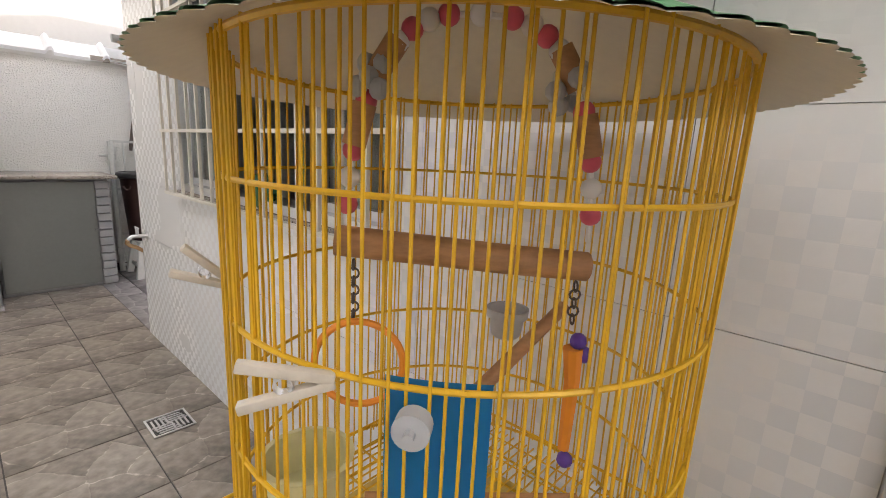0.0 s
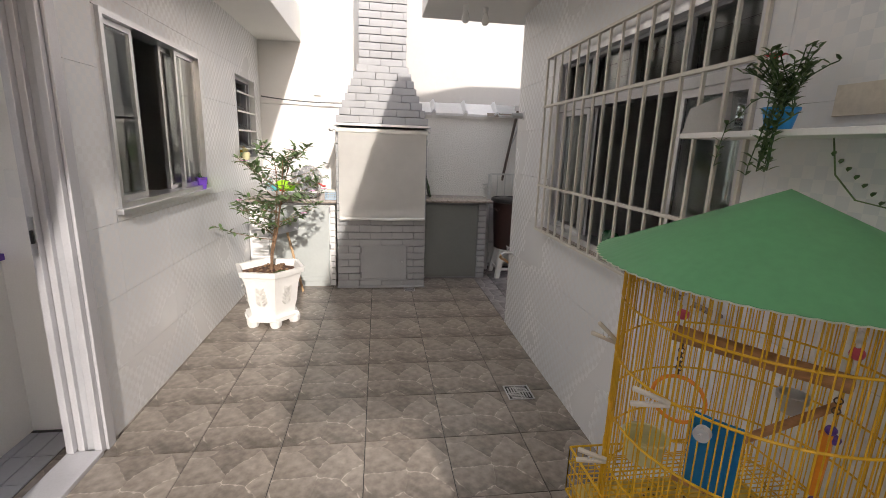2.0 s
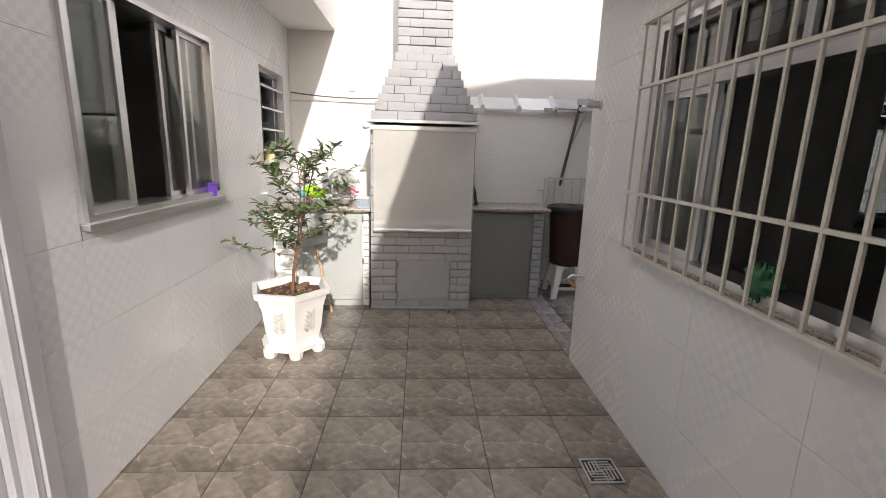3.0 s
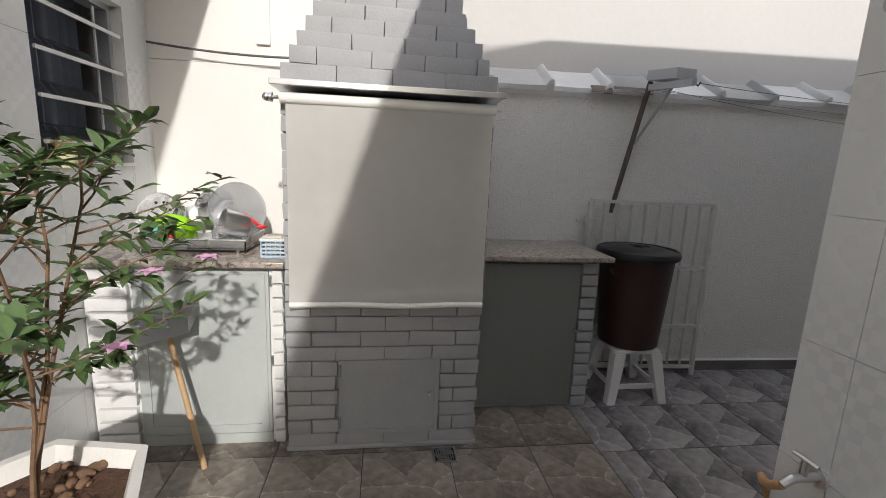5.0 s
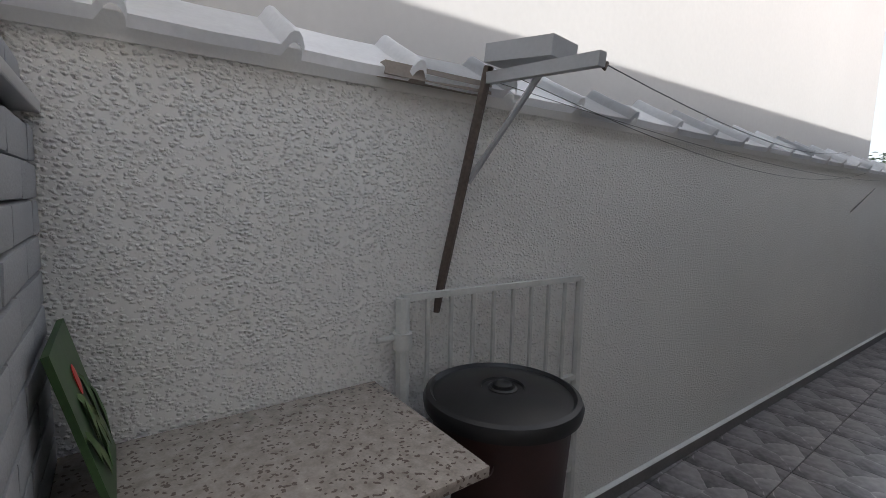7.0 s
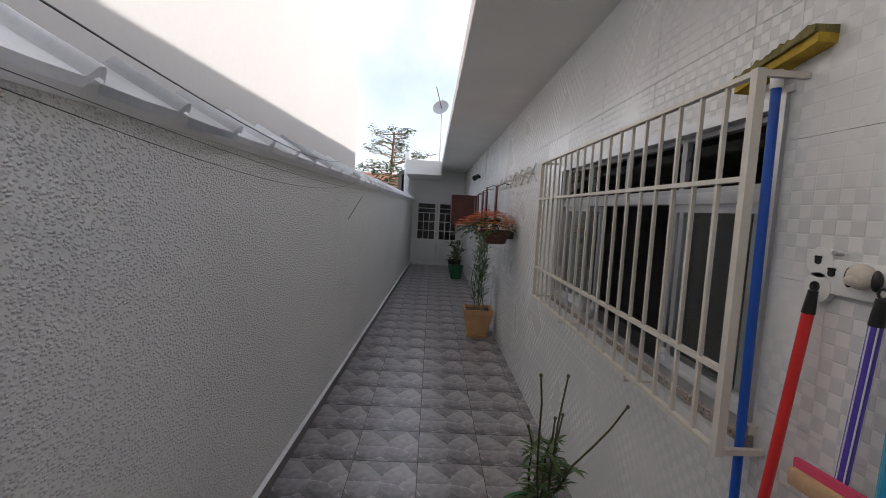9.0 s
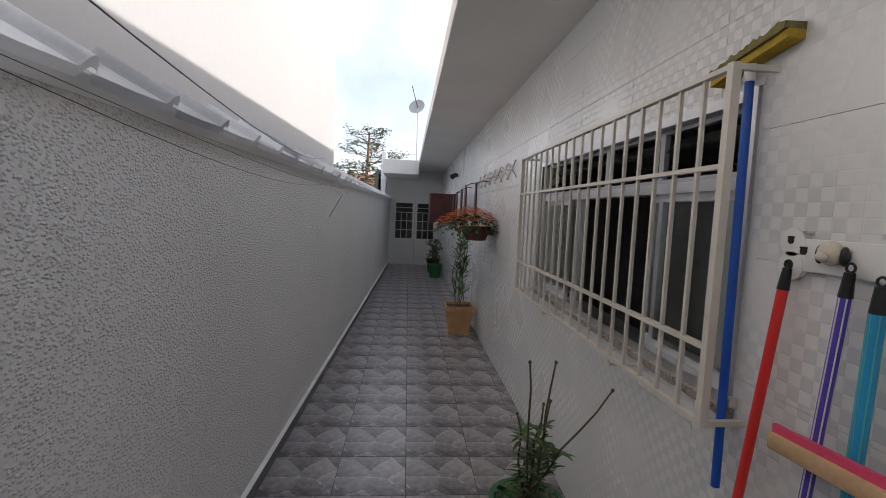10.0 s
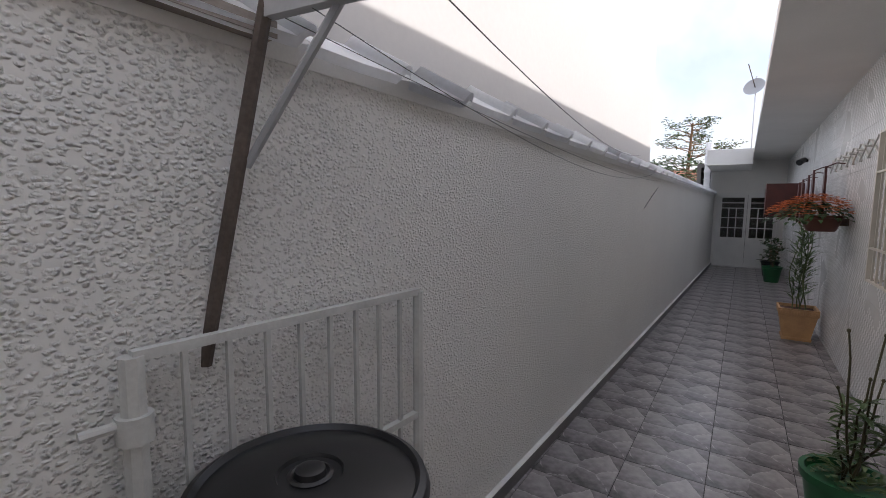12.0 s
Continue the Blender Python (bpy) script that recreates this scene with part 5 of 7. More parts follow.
for yy in (GY[0], GY[1]):
    part("stile", T([(gx(0.02, yy), yy, 0.0), (gx(1.245, yy), yy, 1.245)], 0.024 if yy == GY[0] else 0.019, 8), IRON_GATE, gate)
for z in (0.06, 0.37, 0.80, 1.245):
    part("rail", T([(gx(z, GY[0]), GY[0], z), (gx(z, GY[1]), GY[1], z)], 0.0155, 4), IRON_GATE, gate)
for i in range(1, 9):
    yy = GY[0] + i * (GY[1] - GY[0]) / 9
    part("bar", T([(gx(0.06, yy), yy, 0.06), (gx(1.24, yy), yy, 1.24)], 0.0085, 4), IRON_GATE, gate)
for z in (0.2, 1.10):
    part("hinge", T([(gx(z, GY[0]), GY[0], z - 0.028), (gx(z, GY[0]), GY[0], z + 0.028)], 0.034, 12), IRON_GATE, gate)
    part("hinge_pin", T([(gx(z, GY[0]), GY[0], z + 0.012), (gx(z, GY[0]) - 0.01, GY[0] - 0.09, z + 0.012)], 0.011, 8), IRON_GATE, gate)

post = thing("line_bracket", (-4.98, 1.18, 2.06), "weathered steel clothes-line bracket hung on the wall", "bracket")
part("post", T([(-5.075, 1.172, 1.165), (-4.958, 1.285, 2.02)], 0.017, 8), RUST, post)
part("brace", T([(-5.01, 1.255, 1.635), (-4.73, 1.29, 1.955)], 0.0105, 6), GREY_PLASTIC, post)
bm = B(-0.23, 0.23, -0.014, 0.014, -0.0185, 0.0185)
bm.transform(pose(-4.73, 1.275, 1.962, 0, 5, -2))
part("arm", bm, GREY_PLASTIC, post, "weathered grey wooden arm", smooth=None)
part("hook", T([(-4.52, 1.275, 1.94), (-4.515, 1.30, 1.925), (-4.52, 1.315, 1.945)], 0.005, 6), RUST, post)
bm = B(-0.135, 0.12, -0.06, 0.075, -0.03, 0.028)
bm.transform(pose(-4.80, 1.315, 2.035, 0, 6, 8))
part("cap_block", bm, GREY_PLASTIC, post, "grey concrete block", smooth=None)
part("lath", along_wall(0.92, 1.34, 0.005, 0.06, 1.945, 1.985), LATH, post, "weathered timber lath", smooth=None)


def cable(pts, sag, label, r=0.003):
    a, b = Vector(pts[0]), Vector(pts[1])
    p = [a.lerp(b, i / 16) - Vector((0, 0, sag * 4 * (i / 16) * (1 - i / 16))) for i in range(17)]
    return tagged(part("cable", T(p, r, 5), WIRE), label, "cable")


cable([(-4.52, 1.31, 1.94), (-5.0, 5.9, 2.12)], 0.10, "dark wire running along the boundary wall", 0.0017)
cable([(-4.80, 1.275, 1.95), (-4.92, 6.2, 1.93)], 0.16, "thin grey wire sagging before the stucco wall", 0.0013)
cable([(-4.92, 1.27, 1.965), (-4.93, 8.5, 1.97)], 0.12, "thin grey wire along the stucco wall", 0.0012)
cable([(-5.07, -1.75, 2.06), (-5.0, -0.8, 2.02)], 0.02, "grey conduit under the wall coping", 0.007)
bm = T([(wall_x(6.2) + 0.006, 5.9, 1.55), (wall_x(6.2) + 0.01, 6.7, 1.80)], 0.005, 5)
tagged(part("wire_scrap", bm, WIRE), "bent wire end on the stucco wall", "wire")

# ---- tap, pipe and lamps on the north house ----
tap = thing("tap", (-3.04, YN - 0.007, 0.685), "old chrome garden tap with an orange hose", "tap")
part("rosette", T([(-3.04, YN - 0.008, 0.685), (-3.04, YN - 0.018, 0.685)], 0.026, 16), CHROME, tap)
part("body", T([(-3.04, YN - 0.015, 0.685), (-3.04, YN - 0.09, 0.685), (-3.045, YN - 0.11, 0.665)], 0.012, 10), STEEL, tap)
part("valve", T([(-3.04, YN - 0.06, 0.69), (-3.04, YN - 0.06, 0.735)], 0.009, 8), STEEL, tap)
part("handle", T([(-3.075, YN - 0.06, 0.737), (-3.005, YN - 0.06, 0.737)], 0.006, 6), STEEL, tap)
part("hose", T([(-3.045, YN - 0.11, 0.665), (-3.075, YN - 0.11, 0.64), (-3.12, YN - 0.085, 0.615), (-3.17, YN - 0.04, 0.59), (-3.20, YN + 0.01, 0.55), (-3.205, YN + 0.05, 0.44), (-3.20, YN + 0.06, 0.014)], 0.012, 10), TERRACOTTA, tap, "faded orange rubber hose")
stub = thing("pipe_stub", (-3.03, YN - 0.007, 1.82), "capped grey pipe stub in the tiled wall", "pipe")
part("flange", T([(-3.03, YN - 0.008, 1.82), (-3.03, YN - 0.018, 1.82)], 0.03, 16), CHROME, stub)
part("cap", T([(-3.03, YN - 0.018, 1.82), (-3.03, YN - 0.10, 1.82)], 0.022, 14), GREY_PLASTIC, stub)
for bx, by in ((-3.02, 0.24), (-3.05, 0.40)):
    lamp = thing("ceiling_lamp", (bx, by, 2.60), "unlit bulb lamp under the white slab", "lamp", "lamps under the slab")
    part("socket", T([(bx, by, 2.598), (bx, by, 2.56)], 0.02, 12), WHITE_PLASTIC, lamp)
    part("bulb", LT((bx, by, 2.47), [(0.004, 0), (0.022, 0.008), (0.03, 0.03), (0.026, 0.055), (0.014, 0.09)], 14), BULB, lamp)


# ---- floor drains ----
def drain(cx, cy, s):
    d = thing("floor_drain", (cx, cy, 0), "square steel floor drain grate let into the tiles", "drain", "floor drains")
    bm = bmesh.new()
    for a, b, c, e in ((-s, s, -s, -s + 0.009), (-s, s, s - 0.009, s), (-s, -s + 0.009, -s + 0.009, s - 0.009), (s - 0.009, s, -s + 0.009, s - 0.009)):
        box(bm, cx + a, cx + b, cy + c, cy + e, 0.0015, 0.006)
    part("frame", bm, STEEL, d, smooth=None)
    # Thin black sheet stands in for the darkness under the grate.
    part("dark_well_sheet", B(cx - s + 0.009, cx + s - 0.009, cy - s + 0.009, cy + s - 0.009, 0.0005, 0.0018), BLACK, d, smooth=None)
    for k in range(4):
        bm = bmesh.new()
        for j in range(4):
            q, n = s - 0.012, (s - 0.012) / 4
            box(bm, 0.002 + j * n, 0.002 + j * n + n * 0.45, -q + j * n * 0.25, 0.004 + j * n * 0.55, 0.002, 0.0052)
        bm.transform(Matrix.Translation((cx, cy, 0)) @ Matrix.Rotation(k * math.pi / 2, 4, "Z"))
        part("grate", bm, STEEL, d, smooth=None)


drain(-1.955, 0.505, 0.085)
drain(-4.15, -0.065, 0.06)

# ---- pots on sills, picture on the counter ----
def pot(name, c, r0, r1, h, material, label, seg=24):
    p = thing(name, c, label, "plant pot")
    part("pot", LT(c, [(r0, 0), (r0 * 1.02, 0.004), (r1, h * 0.86), (r1 * 1.08, h * 0.87), (r1 * 1.1, h), (r1 * 0.96, h), (r1 * 0.9, h * 0.9)], seg), material, p)
    part("soil", LT((c[0], c[1], c[2] + h * 0.86), [(r1 * 0.9, 0), (r1 * 0.9, 0.004), (0.01, 0.012)], 16), SOIL, p)
    return p


def tuft(name, c, n, length, width, seed, material, label, spread=1.0):
    rs = random.Random(seed)
    t = thing(name, c, label, "plant")
    bm = bmesh.new()
    for i in range(n):
        a = rs.uniform(0, 6.28)
        d = (math.cos(a) * spread * rs.uniform(0.1, 1), math.sin(a) * spread * rs.uniform(0.1, 1), rs.uniform(0.4, 1.1))
        leaf(bm, (c[0] + 0.01 * math.cos(a), c[1] + 0.01 * math.sin(a), c[2]), d, (0, 0, 1), length * rs.uniform(0.6, 1.1), width)
    part("leaves", bm, material, t)
    return t


pot("plant_pot", (-4.40, YS - 0.035, 1.38), 0.032, 0.042, 0.075, YELLOW, "small yellow pot on the louvre window sill")
tuft("small_plant", (-4.40, YS - 0.035, 1.445), 26, 0.06, 0.018, 3, YELLOW, "small yellow flowering plant on the sill", 1.2)
pot("plant_pot", (-3.16, YS + 0.002, 1.17), 0.034, 0.044, 0.09, PURPLE, "small square purple pot on the window sill", 4)
tuft("small_plant", (-3.16, YS + 0.002, 1.25), 10, 0.05, 0.012, 5, LEAF_DARK, "tiny seedling in the purple pot")
bm = bmesh.new()
ball(bm, (0, 0, 0), 0.075, 1.0, 0.55, 0.95, 28, 18)
for v in bm.verts:
    n = v.co.normalized()
    v.co *= 1 + 0.16 * math.sin(n.x * 9 + 2 * n.z) * math.sin(n.z * 8 + 1.3) + 0.09 * math.sin(n.x * 17 + n.y * 13)
bm.transform(pose(-1.50, YN + 0.01, 1.095))
tagged(part("scouring_cloth", bm, GREEN_PLASTIC), "bunched bright green cloth on the window sill", "cloth")
tagged(part("sponge", B(-0.98, -0.86, YN - 0.005, YN + 0.03, 1.031, 1.062, bev=0.006), YELLOW), "yellow sponge lying on the barred window sill", "sponge")
part_pic = thing("picture_board", (-5.0, 0.18, 0.96), "green and red picture board leaning on the brick", "picture")
LEAN = Matrix.Translation((0, 0.222, 0.966)) @ Matrix.Rotation(0.24, 4, "X")
bm = B(-5.04, -4.76, -0.012, 0.0, 0.0, 0.335)
bm.transform(LEAN)
board = part("board", bm, LEAF_DARK, part_pic, smooth=None)
rs = random.Random(5)
for i in range(9):
    bm = bmesh.new()
    leaf(bm, (-4.90 + rs.uniform(-0.11, 0.11), 0.004, rs.uniform(0.02, 0.12)), (rs.uniform(-0.35, 0.35), 0.0, 1), (0, 1, 0), rs.uniform(0.1, 0.17), 0.035)
    bm.transform(LEAN)
    part("painted_leaf", bm, LEAF_PALE if i % 2 else LEAF, board)
bm = bmesh.new()
ball(bm, (-4.90, 0.002, 0.235), 0.02, 1, 0.12, 1.7)
bm.transform(LEAN)
part("painted_bud", bm, RED, board)

# ---- shelf on the north wall ----
shelf = thing("wall_shelf", (-0.30, 0.66, 1.615), "white wooden wall shelf with pierced end boards", "shelf")
part("board", B(-0.80, 0.055, 0.575, YN - 0.008, 1.605, 1.622, bev=0.002), PAINT, shelf, smooth=None)
for xx, lean in ((-0.79, -1), (0.045, 1)):
    bm = bmesh.new()
    q = [(xx, 0.575, 1.622), (xx, 0.745, 1.622), (xx + lean * 0.012, 0.745, 1.76), (xx + lean * 0.012, 0.60, 1.70)]
    vs = [bm.verts.new(p) for p in q]
    bm.faces.new(vs)
    bmesh.ops.solidify(bm, geom=bm.faces[:], thickness=0.012)
    part("end_board", bm, PAINT, shelf, smooth=None)
part("back_rail", B(-0.44, -0.22, YN - 0.02, YN - 0.008, 1.66, 1.735), WOOD_PALE, shelf, smooth=None)
pot("plant_pot", (-0.50, 0.645, 1.622), 0.030, 0.040, 0.06, BLUE, "blue glazed pot on the wall shelf")
tr = thing("trailing_plant", (-0.50, 0.655, 1.70), "trailing succulent with thin stems over the shelf", "plant")
wood, crown = bmesh.new(), bmesh.new()
rs = random.Random(21)
for i in range(30):
    a = rs.uniform(0, 6.28)
    p = Vector((-0.50, 0.645, 1.675))
    long = i % 3 == 0
    d = Vector((math.cos(a) * 0.5 + 0.15, math.sin(a) * 0.3 - (0.45 if long else 0.05), 1.2)).normalized()
    pts = [p.copy()]
    for k in range(12 if long else 9):
        p = p + d * (0.023 if long else 0.0175)
        fall = -0.55 if long else rs.uniform(-0.28, 0.05)
        d = (d + Vector((rs.uniform(-0.22, 0.22), rs.uniform(-0.16, 0.06), fall))).normalized()
        p.y = min(p.y, YN - 0.03)
        if p.z < 1.65:
            p.y = min(p.y, 0.558)
        pts.append(p.copy())
    tube(wood, pts, 0.0015, 4)
    for k in range(1, len(pts)):
        for s in (0, 1):
            e = rs.uniform(0, 6.28)
            leaf(crown, pts[k], (math.cos(e), math.sin(e), 0.7), (0, 0, 1), 0.028, 0.010)
part("branchwork", wood, LEAF_DARK, tr)
part("leaves", crown, LEAF, tr)
bm = bmesh.new()
for k in range(6):
    leaf(bm, (-0.545, 0.64, 1.81), (math.cos(k), math.sin(k), 0.6), (0, 0, 1), 0.035, 0.025)
part("bloom", bm, RED, tr)
bm = bmesh.new()
tube(bm, [(-0.30, 0.60, 1.60), (-0.27, 0.59, 1.52), (-0.22, 0.595, 1.47), (-0.15, 0.6, 1.46)], 0.0018, 4)
for k in range(7):
    leaf(bm, (-0.29 + 0.02 * k, 0.595, 1.56 - 0.016 * k), (0.5, -0.4, 0.5), (0, 0, 1), 0.024, 0.010)
part("tendril", bm, LEAF, tr)
# plaster figurine: one plain shape
bm = bmesh.new()
ball(bm, (-0.17, 0.66, 1.668), 0.05, 1.25, 0.8, 0.92, 16, 12)
fig_low = bm
tagged(part("egg_dish", fig_low, BLUE), "blue egg-shaped plaster dish on the shelf", "ornament")
bm = bmesh.new()
ball(bm, (-0.20, 0.66, 1.738), 0.037, 0.9, 0.8, 1.15, 14, 10)
ball(bm, (-0.205, 0.655, 1.793), 0.029, 1, 0.9, 1.05, 14, 10)
ball(bm, (-0.235, 0.645, 1.745), 0.018, 0.8, 0.8, 1.6)
for s in (-1, 1):
    ball(bm, (-0.205 + s * 0.011, 0.66, 1.824), 0.008, 0.8, 0.8, 1.8)
tagged(part("figurine", bm, EGG), "small yellow plaster figurine standing in a dish", "figurine")

orn = thing("flower_pot", (-4.28, YS + 0.03, 1.365), "small yellow flower pot on the louvre window sill", "plant pot")
part("pot", LT((-4.28, YS + 0.035, 1.362), [(0.005, 0), (0.038, 0.0), (0.045, 0.03), (0.046, 0.075), (0.040, 0.075), (0.036, 0.03), (0.005, 0.02)], 18), YELLOW_CUP, orn)
bm = bmesh.new()
rs = random.Random(3)
for k in range(40):
    a, e = rs.uniform(0, 6.28), rs.uniform(0.1, 1.0)
    leaf(bm, (-4.28 + rs.uniform(-0.03, 0.03), YS + 0.035 + rs.uniform(-0.02, 0.02), 1.43 + rs.uniform(0, 0.03)), (math.cos(a), math.sin(a) * 0.6 + 0.3, e), (0, 0, 1), 0.035, 0.02)
part("flowers", bm, YELLOW_CUP, orn)


# ---- bird cage on its stand ----
CX, CY, CR = -0.17, 0.385, 0.274
Z0, Z1 = 0.735, 1.362
cage = thing("bird_cage", (CX, CY, 0), "round yellow wire bird cage with a green conical roof", "cage")
bar_bm = bmesh.new()
tube(bar_bm, [(0, 0, Z0), (0, 0, Z1)], 0.0015, 5)
bar_mesh = mesh_of(bar_bm, "bar", CAGE_WIRE, 60)
inv = cage.matrix_basis.inverted()
NB = 144
for i in range(NB):
    a = 2 * math.pi * i / NB
    ob = new("bar", bar_mesh)
    ob.parent, ob.matrix_parent_inverse = cage, inv
    ob.matrix_basis = pose(CX + CR * math.cos(a) + random.uniform(-0.001, 0.001), CY + CR * math.sin(a) + random.uniform(-0.001, 0.001), 0, random.uniform(-0.25, 0.25), random.uniform(-0.25, 0.25), 0)
for z in (0.74, 0.855, 0.975, 1.108, 1.24, 1.358):
    bm = bmesh.new()
    ring(bm, (CX, CY, z), CR + 0.002, 0.0026 if z < 1.3 else 0.0035, 72, 6)
    part("hoop", bm, CAGE_WIRE, cage)
# scalloped conical roof: sheet with thickness, green above and cream below
RR, RZ, AP = 0.338, 1.338, 1.492


def roof_bm(dz, inner, wide=1.0):
    bm = bmesh.new()
    seg = 400
    apex = bm.verts.new((CX, CY, AP + dz))
    prev = None
    for f in (0.25, 0.6, 0.968, 1.0):
        row = []
        for j in range(seg):
            a = 2 * math.pi * j / seg
            r = RR * wide * f * (1 + (0.016 * abs(math.sin(a * 40)) if f == 1.0 else 0))
            row.append(bm.verts.new((CX + r * math.cos(a), CY + r * math.sin(a), AP + dz - (AP - RZ) * f)))
        for j in range(seg):
            k = (j + 1) % seg
            if prev is None:
                bm.faces.new((apex, row[j], row[k]))
            else:
                bm.faces.new((prev[j], row[j], row[k], prev[k]))
        prev = row
    if inner:
        bmesh.ops.reverse_faces(bm, faces=bm.faces[:])
    return bm


roof = part("roof", roof_bm(0.0025, False), CAGE_GREEN, cage, "green sheet roof with a scalloped rim", smooth=50)
part("roof_lining", roof_bm(0.0, True, 1.004), CAGE_UNDER, roof, "cream underside", smooth=50)
# square base tray of wire
TX0, TX1, TY0, TY1 = CX - 0.255, CX + 0.285, CY - 0.265, CY + 0.262
tray = part("base_tray", B(TX0 + 0.01, TX1 - 0.01, TY0 + 0.01, TY1 - 0.01, 0.628, 0.640), mat("yellow_tray_paint", (0.58, 0.42, 0.12), 0.5, var=0.2, s1=9, s2=80), cage, "yellow sheet tray under the floor grid", smooth=None)
for z in (0.62, 0.665, 0.71, 0.755):
    part("tray_wire", T([(TX0, TY0, z), (TX1, TY0, z), (TX1, TY1, z), (TX0, TY1, z), (TX0, TY0, z)], 0.0032 if z in (0.62, 0.755) else 0.002, 6), CAGE_WIRE, tray)
wire_bm = bmesh.new()
n = 26
for i in range(n + 1):
    f = i / n
    for p in ((TX0 + (TX1 - TX0) * f, TY0), (TX0 + (TX1 - TX0) * f, TY1), (TX0, TY0 + (TY1 - TY0) * f), (TX1, TY0 + (TY1 - TY0) * f)):
        tube(wire_bm, [(p[0], p[1], 0.62), (p[0], p[1], 0.755)], 0.0016, 4)
part("tray_bars", wire_bm, CAGE_WIRE, tray)
grid_bm = bmesh.new()
for i in range(1, 36):
    x = TX0 + (TX1 - TX0) * i / 36
    tube(grid_bm, [(x, TY0, 0.728), (x, TY1, 0.728)], 0.0016, 4)
for i in range(1, 9):
    y = TY0 + (TY1 - TY0) * i / 9
    tube(grid_bm, [(TX0, y, 0.725), (TX1, y, 0.725)], 0.002, 4)
part("floor_grid", grid_bm, CAGE_WIRE, cage)
seed_bm = bmesh.new()
rs = random.Random(9)
for i in range(220):
    x, y = rs.uniform(TX0 + 0.03, TX1 - 0.03), rs.uniform(TY0 + 0.03, TY1 - 0.03)
    ball(seed_bm, (x, y, 0.642), rs.uniform(0.002, 0.005), 1.4, 1, 0.6, 4, 3)
part("seed_husks", seed_bm, SOIL, tray)
for x in (TX0 + 0.02, TX1 - 0.02):
    for y in (TY0 + 0.02, TY1 - 0.02):
        part("leg", T([(x, y, 0.0), (x, y, 0.625)], 0.009, 8), CAGE_WIRE, cage)

# fittings inside and on the cage, by plan angle seen from above
def on_cage(deg, r, z):
    a = radians(deg)
    return Vector((CX + r * math.cos(a), CY + r * math.sin(a), z))


RIGHT = Vector((0.727, 0.686, 0))
NEAR = Vector((0.686, -0.727, 0))


def at(r, n, z):
    """A place inside the cage: r along its width, n towards the yard."""
    return Vector((CX, CY, z)) + RIGHT * r + NEAR * n


perch = part("perch", T([at(-0.155, 0.04, 1.165), at(-0.05, 0.035, 1.157), at(0.05, 0.03, 1.149), at(0.15, 0.02, 1.142)], 0.0185, 14), WOOD, cage, "thick turned wooden perch")
arch = bmesh.new()
pts = []
for i in range(25):
    a = math.pi * i / 24
    c = math.cos(a)
    pts.append(at(-0.145 * math.copysign(abs(c) ** 0.7, c), 0.03, 1.175 + 0.245 * math.sin(a)))
tube(arch, pts, 0.0035, 6)
swing = part("swing_rope", arch, WHITE_PLASTIC, cage, "arched rope of the bead swing")
for i in range(1, 24):
    bm = bmesh.new()
    if i in (7, 17, 4, 20):
        d = (pts[i + 1] - pts[i - 1]).normalized()
        tube(bm, [pts[i] - d * 0.024, pts[i] + d * 0.024], 0.014, 10)
        part("wood_block", bm, WOOD, swing)
    elif i in (6, 18):
        for k in range(7):
            ball(bm, pts[i] + Vector((rs.uniform(-0.02, 0.02), rs.uniform(-0.02, 0.02), rs.uniform(-0.02, 0.02))), 0.012, 1, 1, 1, 6, 5)
        part("cotton_tassel", bm, GREY_PLASTIC, swing)
    else:
        ball(bm, pts[i], 0.0125, 1, 1, 1, 10, 8)
        part("bead", bm, PINK if i % 2 else WHITE_PLASTIC, swing)
# chains, ring and small toys
for r0, zt, zb in ((-0.135, 1.155, 1.065), (0.135, 1.14, 1.075)):
    bm = bmesh.new()
    z, k = zt - 0.02, 0
    while z > zb:
        ring(bm, at(r0, 0.035, z), 0.0065, 0.0014, 10, 5, RIGHT if k % 2 else NEAR, Vector((0, 0, 1)))
        z -= 0.0105
        k += 1
    part("chain", bm, RUST, cage)
bm = bmesh.new()
ring(bm, at(-0.125, 0.05, 1.015), 0.054, 0.0045, 36, 8, RIGHT, Vector((0, 0, 1)))
part("swing_ring", bm, ORANGE, cage)
part("diagonal_perch", T([at(-0.03, 0.14, 0.985), at(0.14, -0.02, 1.075)], 0.009, 10), WOOD, cage)
bm = bmesh.new()
tube(bm, [at(0.125, 0.08, 1.06), at(0.128, 0.08, 1.02), at(0.127, 0.08, 0.93)], 0.012, 8, 0.007)
part("hanging_toy", bm, ORANGE, cage)
for k, z in enumerate((1.068, 1.052, 0.915)):
    bm = bmesh.new()
    ball(bm, at(0.13 + 0.008 * (k % 2), 0.08, z), 0.010, 1, 1, 1, 8, 6)
    part("toy_bead", bm, PURPLE, cage)
part("water_cup", LT(at(0.075, -0.08, 1.005), [(0.018, 0), (0.022, 0.004), (0.026, 0.03), (0.031, 0.032), (0.032, 0.045), (0.027, 0.045), (0.023, 0.034), (0.005, 0.01)], 20), GREY_PLASTIC, cage)
part("seed_cup", LT(at(-0.165, 0.13, 0.89), [(0.03, 0), (0.04, 0.005), (0.046, 0.055), (0.05, 0.058), (0.044, 0.058), (0.04, 0.01), (0.005, 0.008)], 20), YELLOW_CUP, cage)
bowl = part("feed_bowl", LT(at(0.10, 0.06, 0.731), [(0.04, 0), (0.046, 0.004), (0.055, 0.045), (0.064, 0.047), (0.064, 0.05), (0.052, 0.048), (0.043, 0.008), (0.005, 0.006)], 28), CHROME, cage, "stainless steel feed bowl")
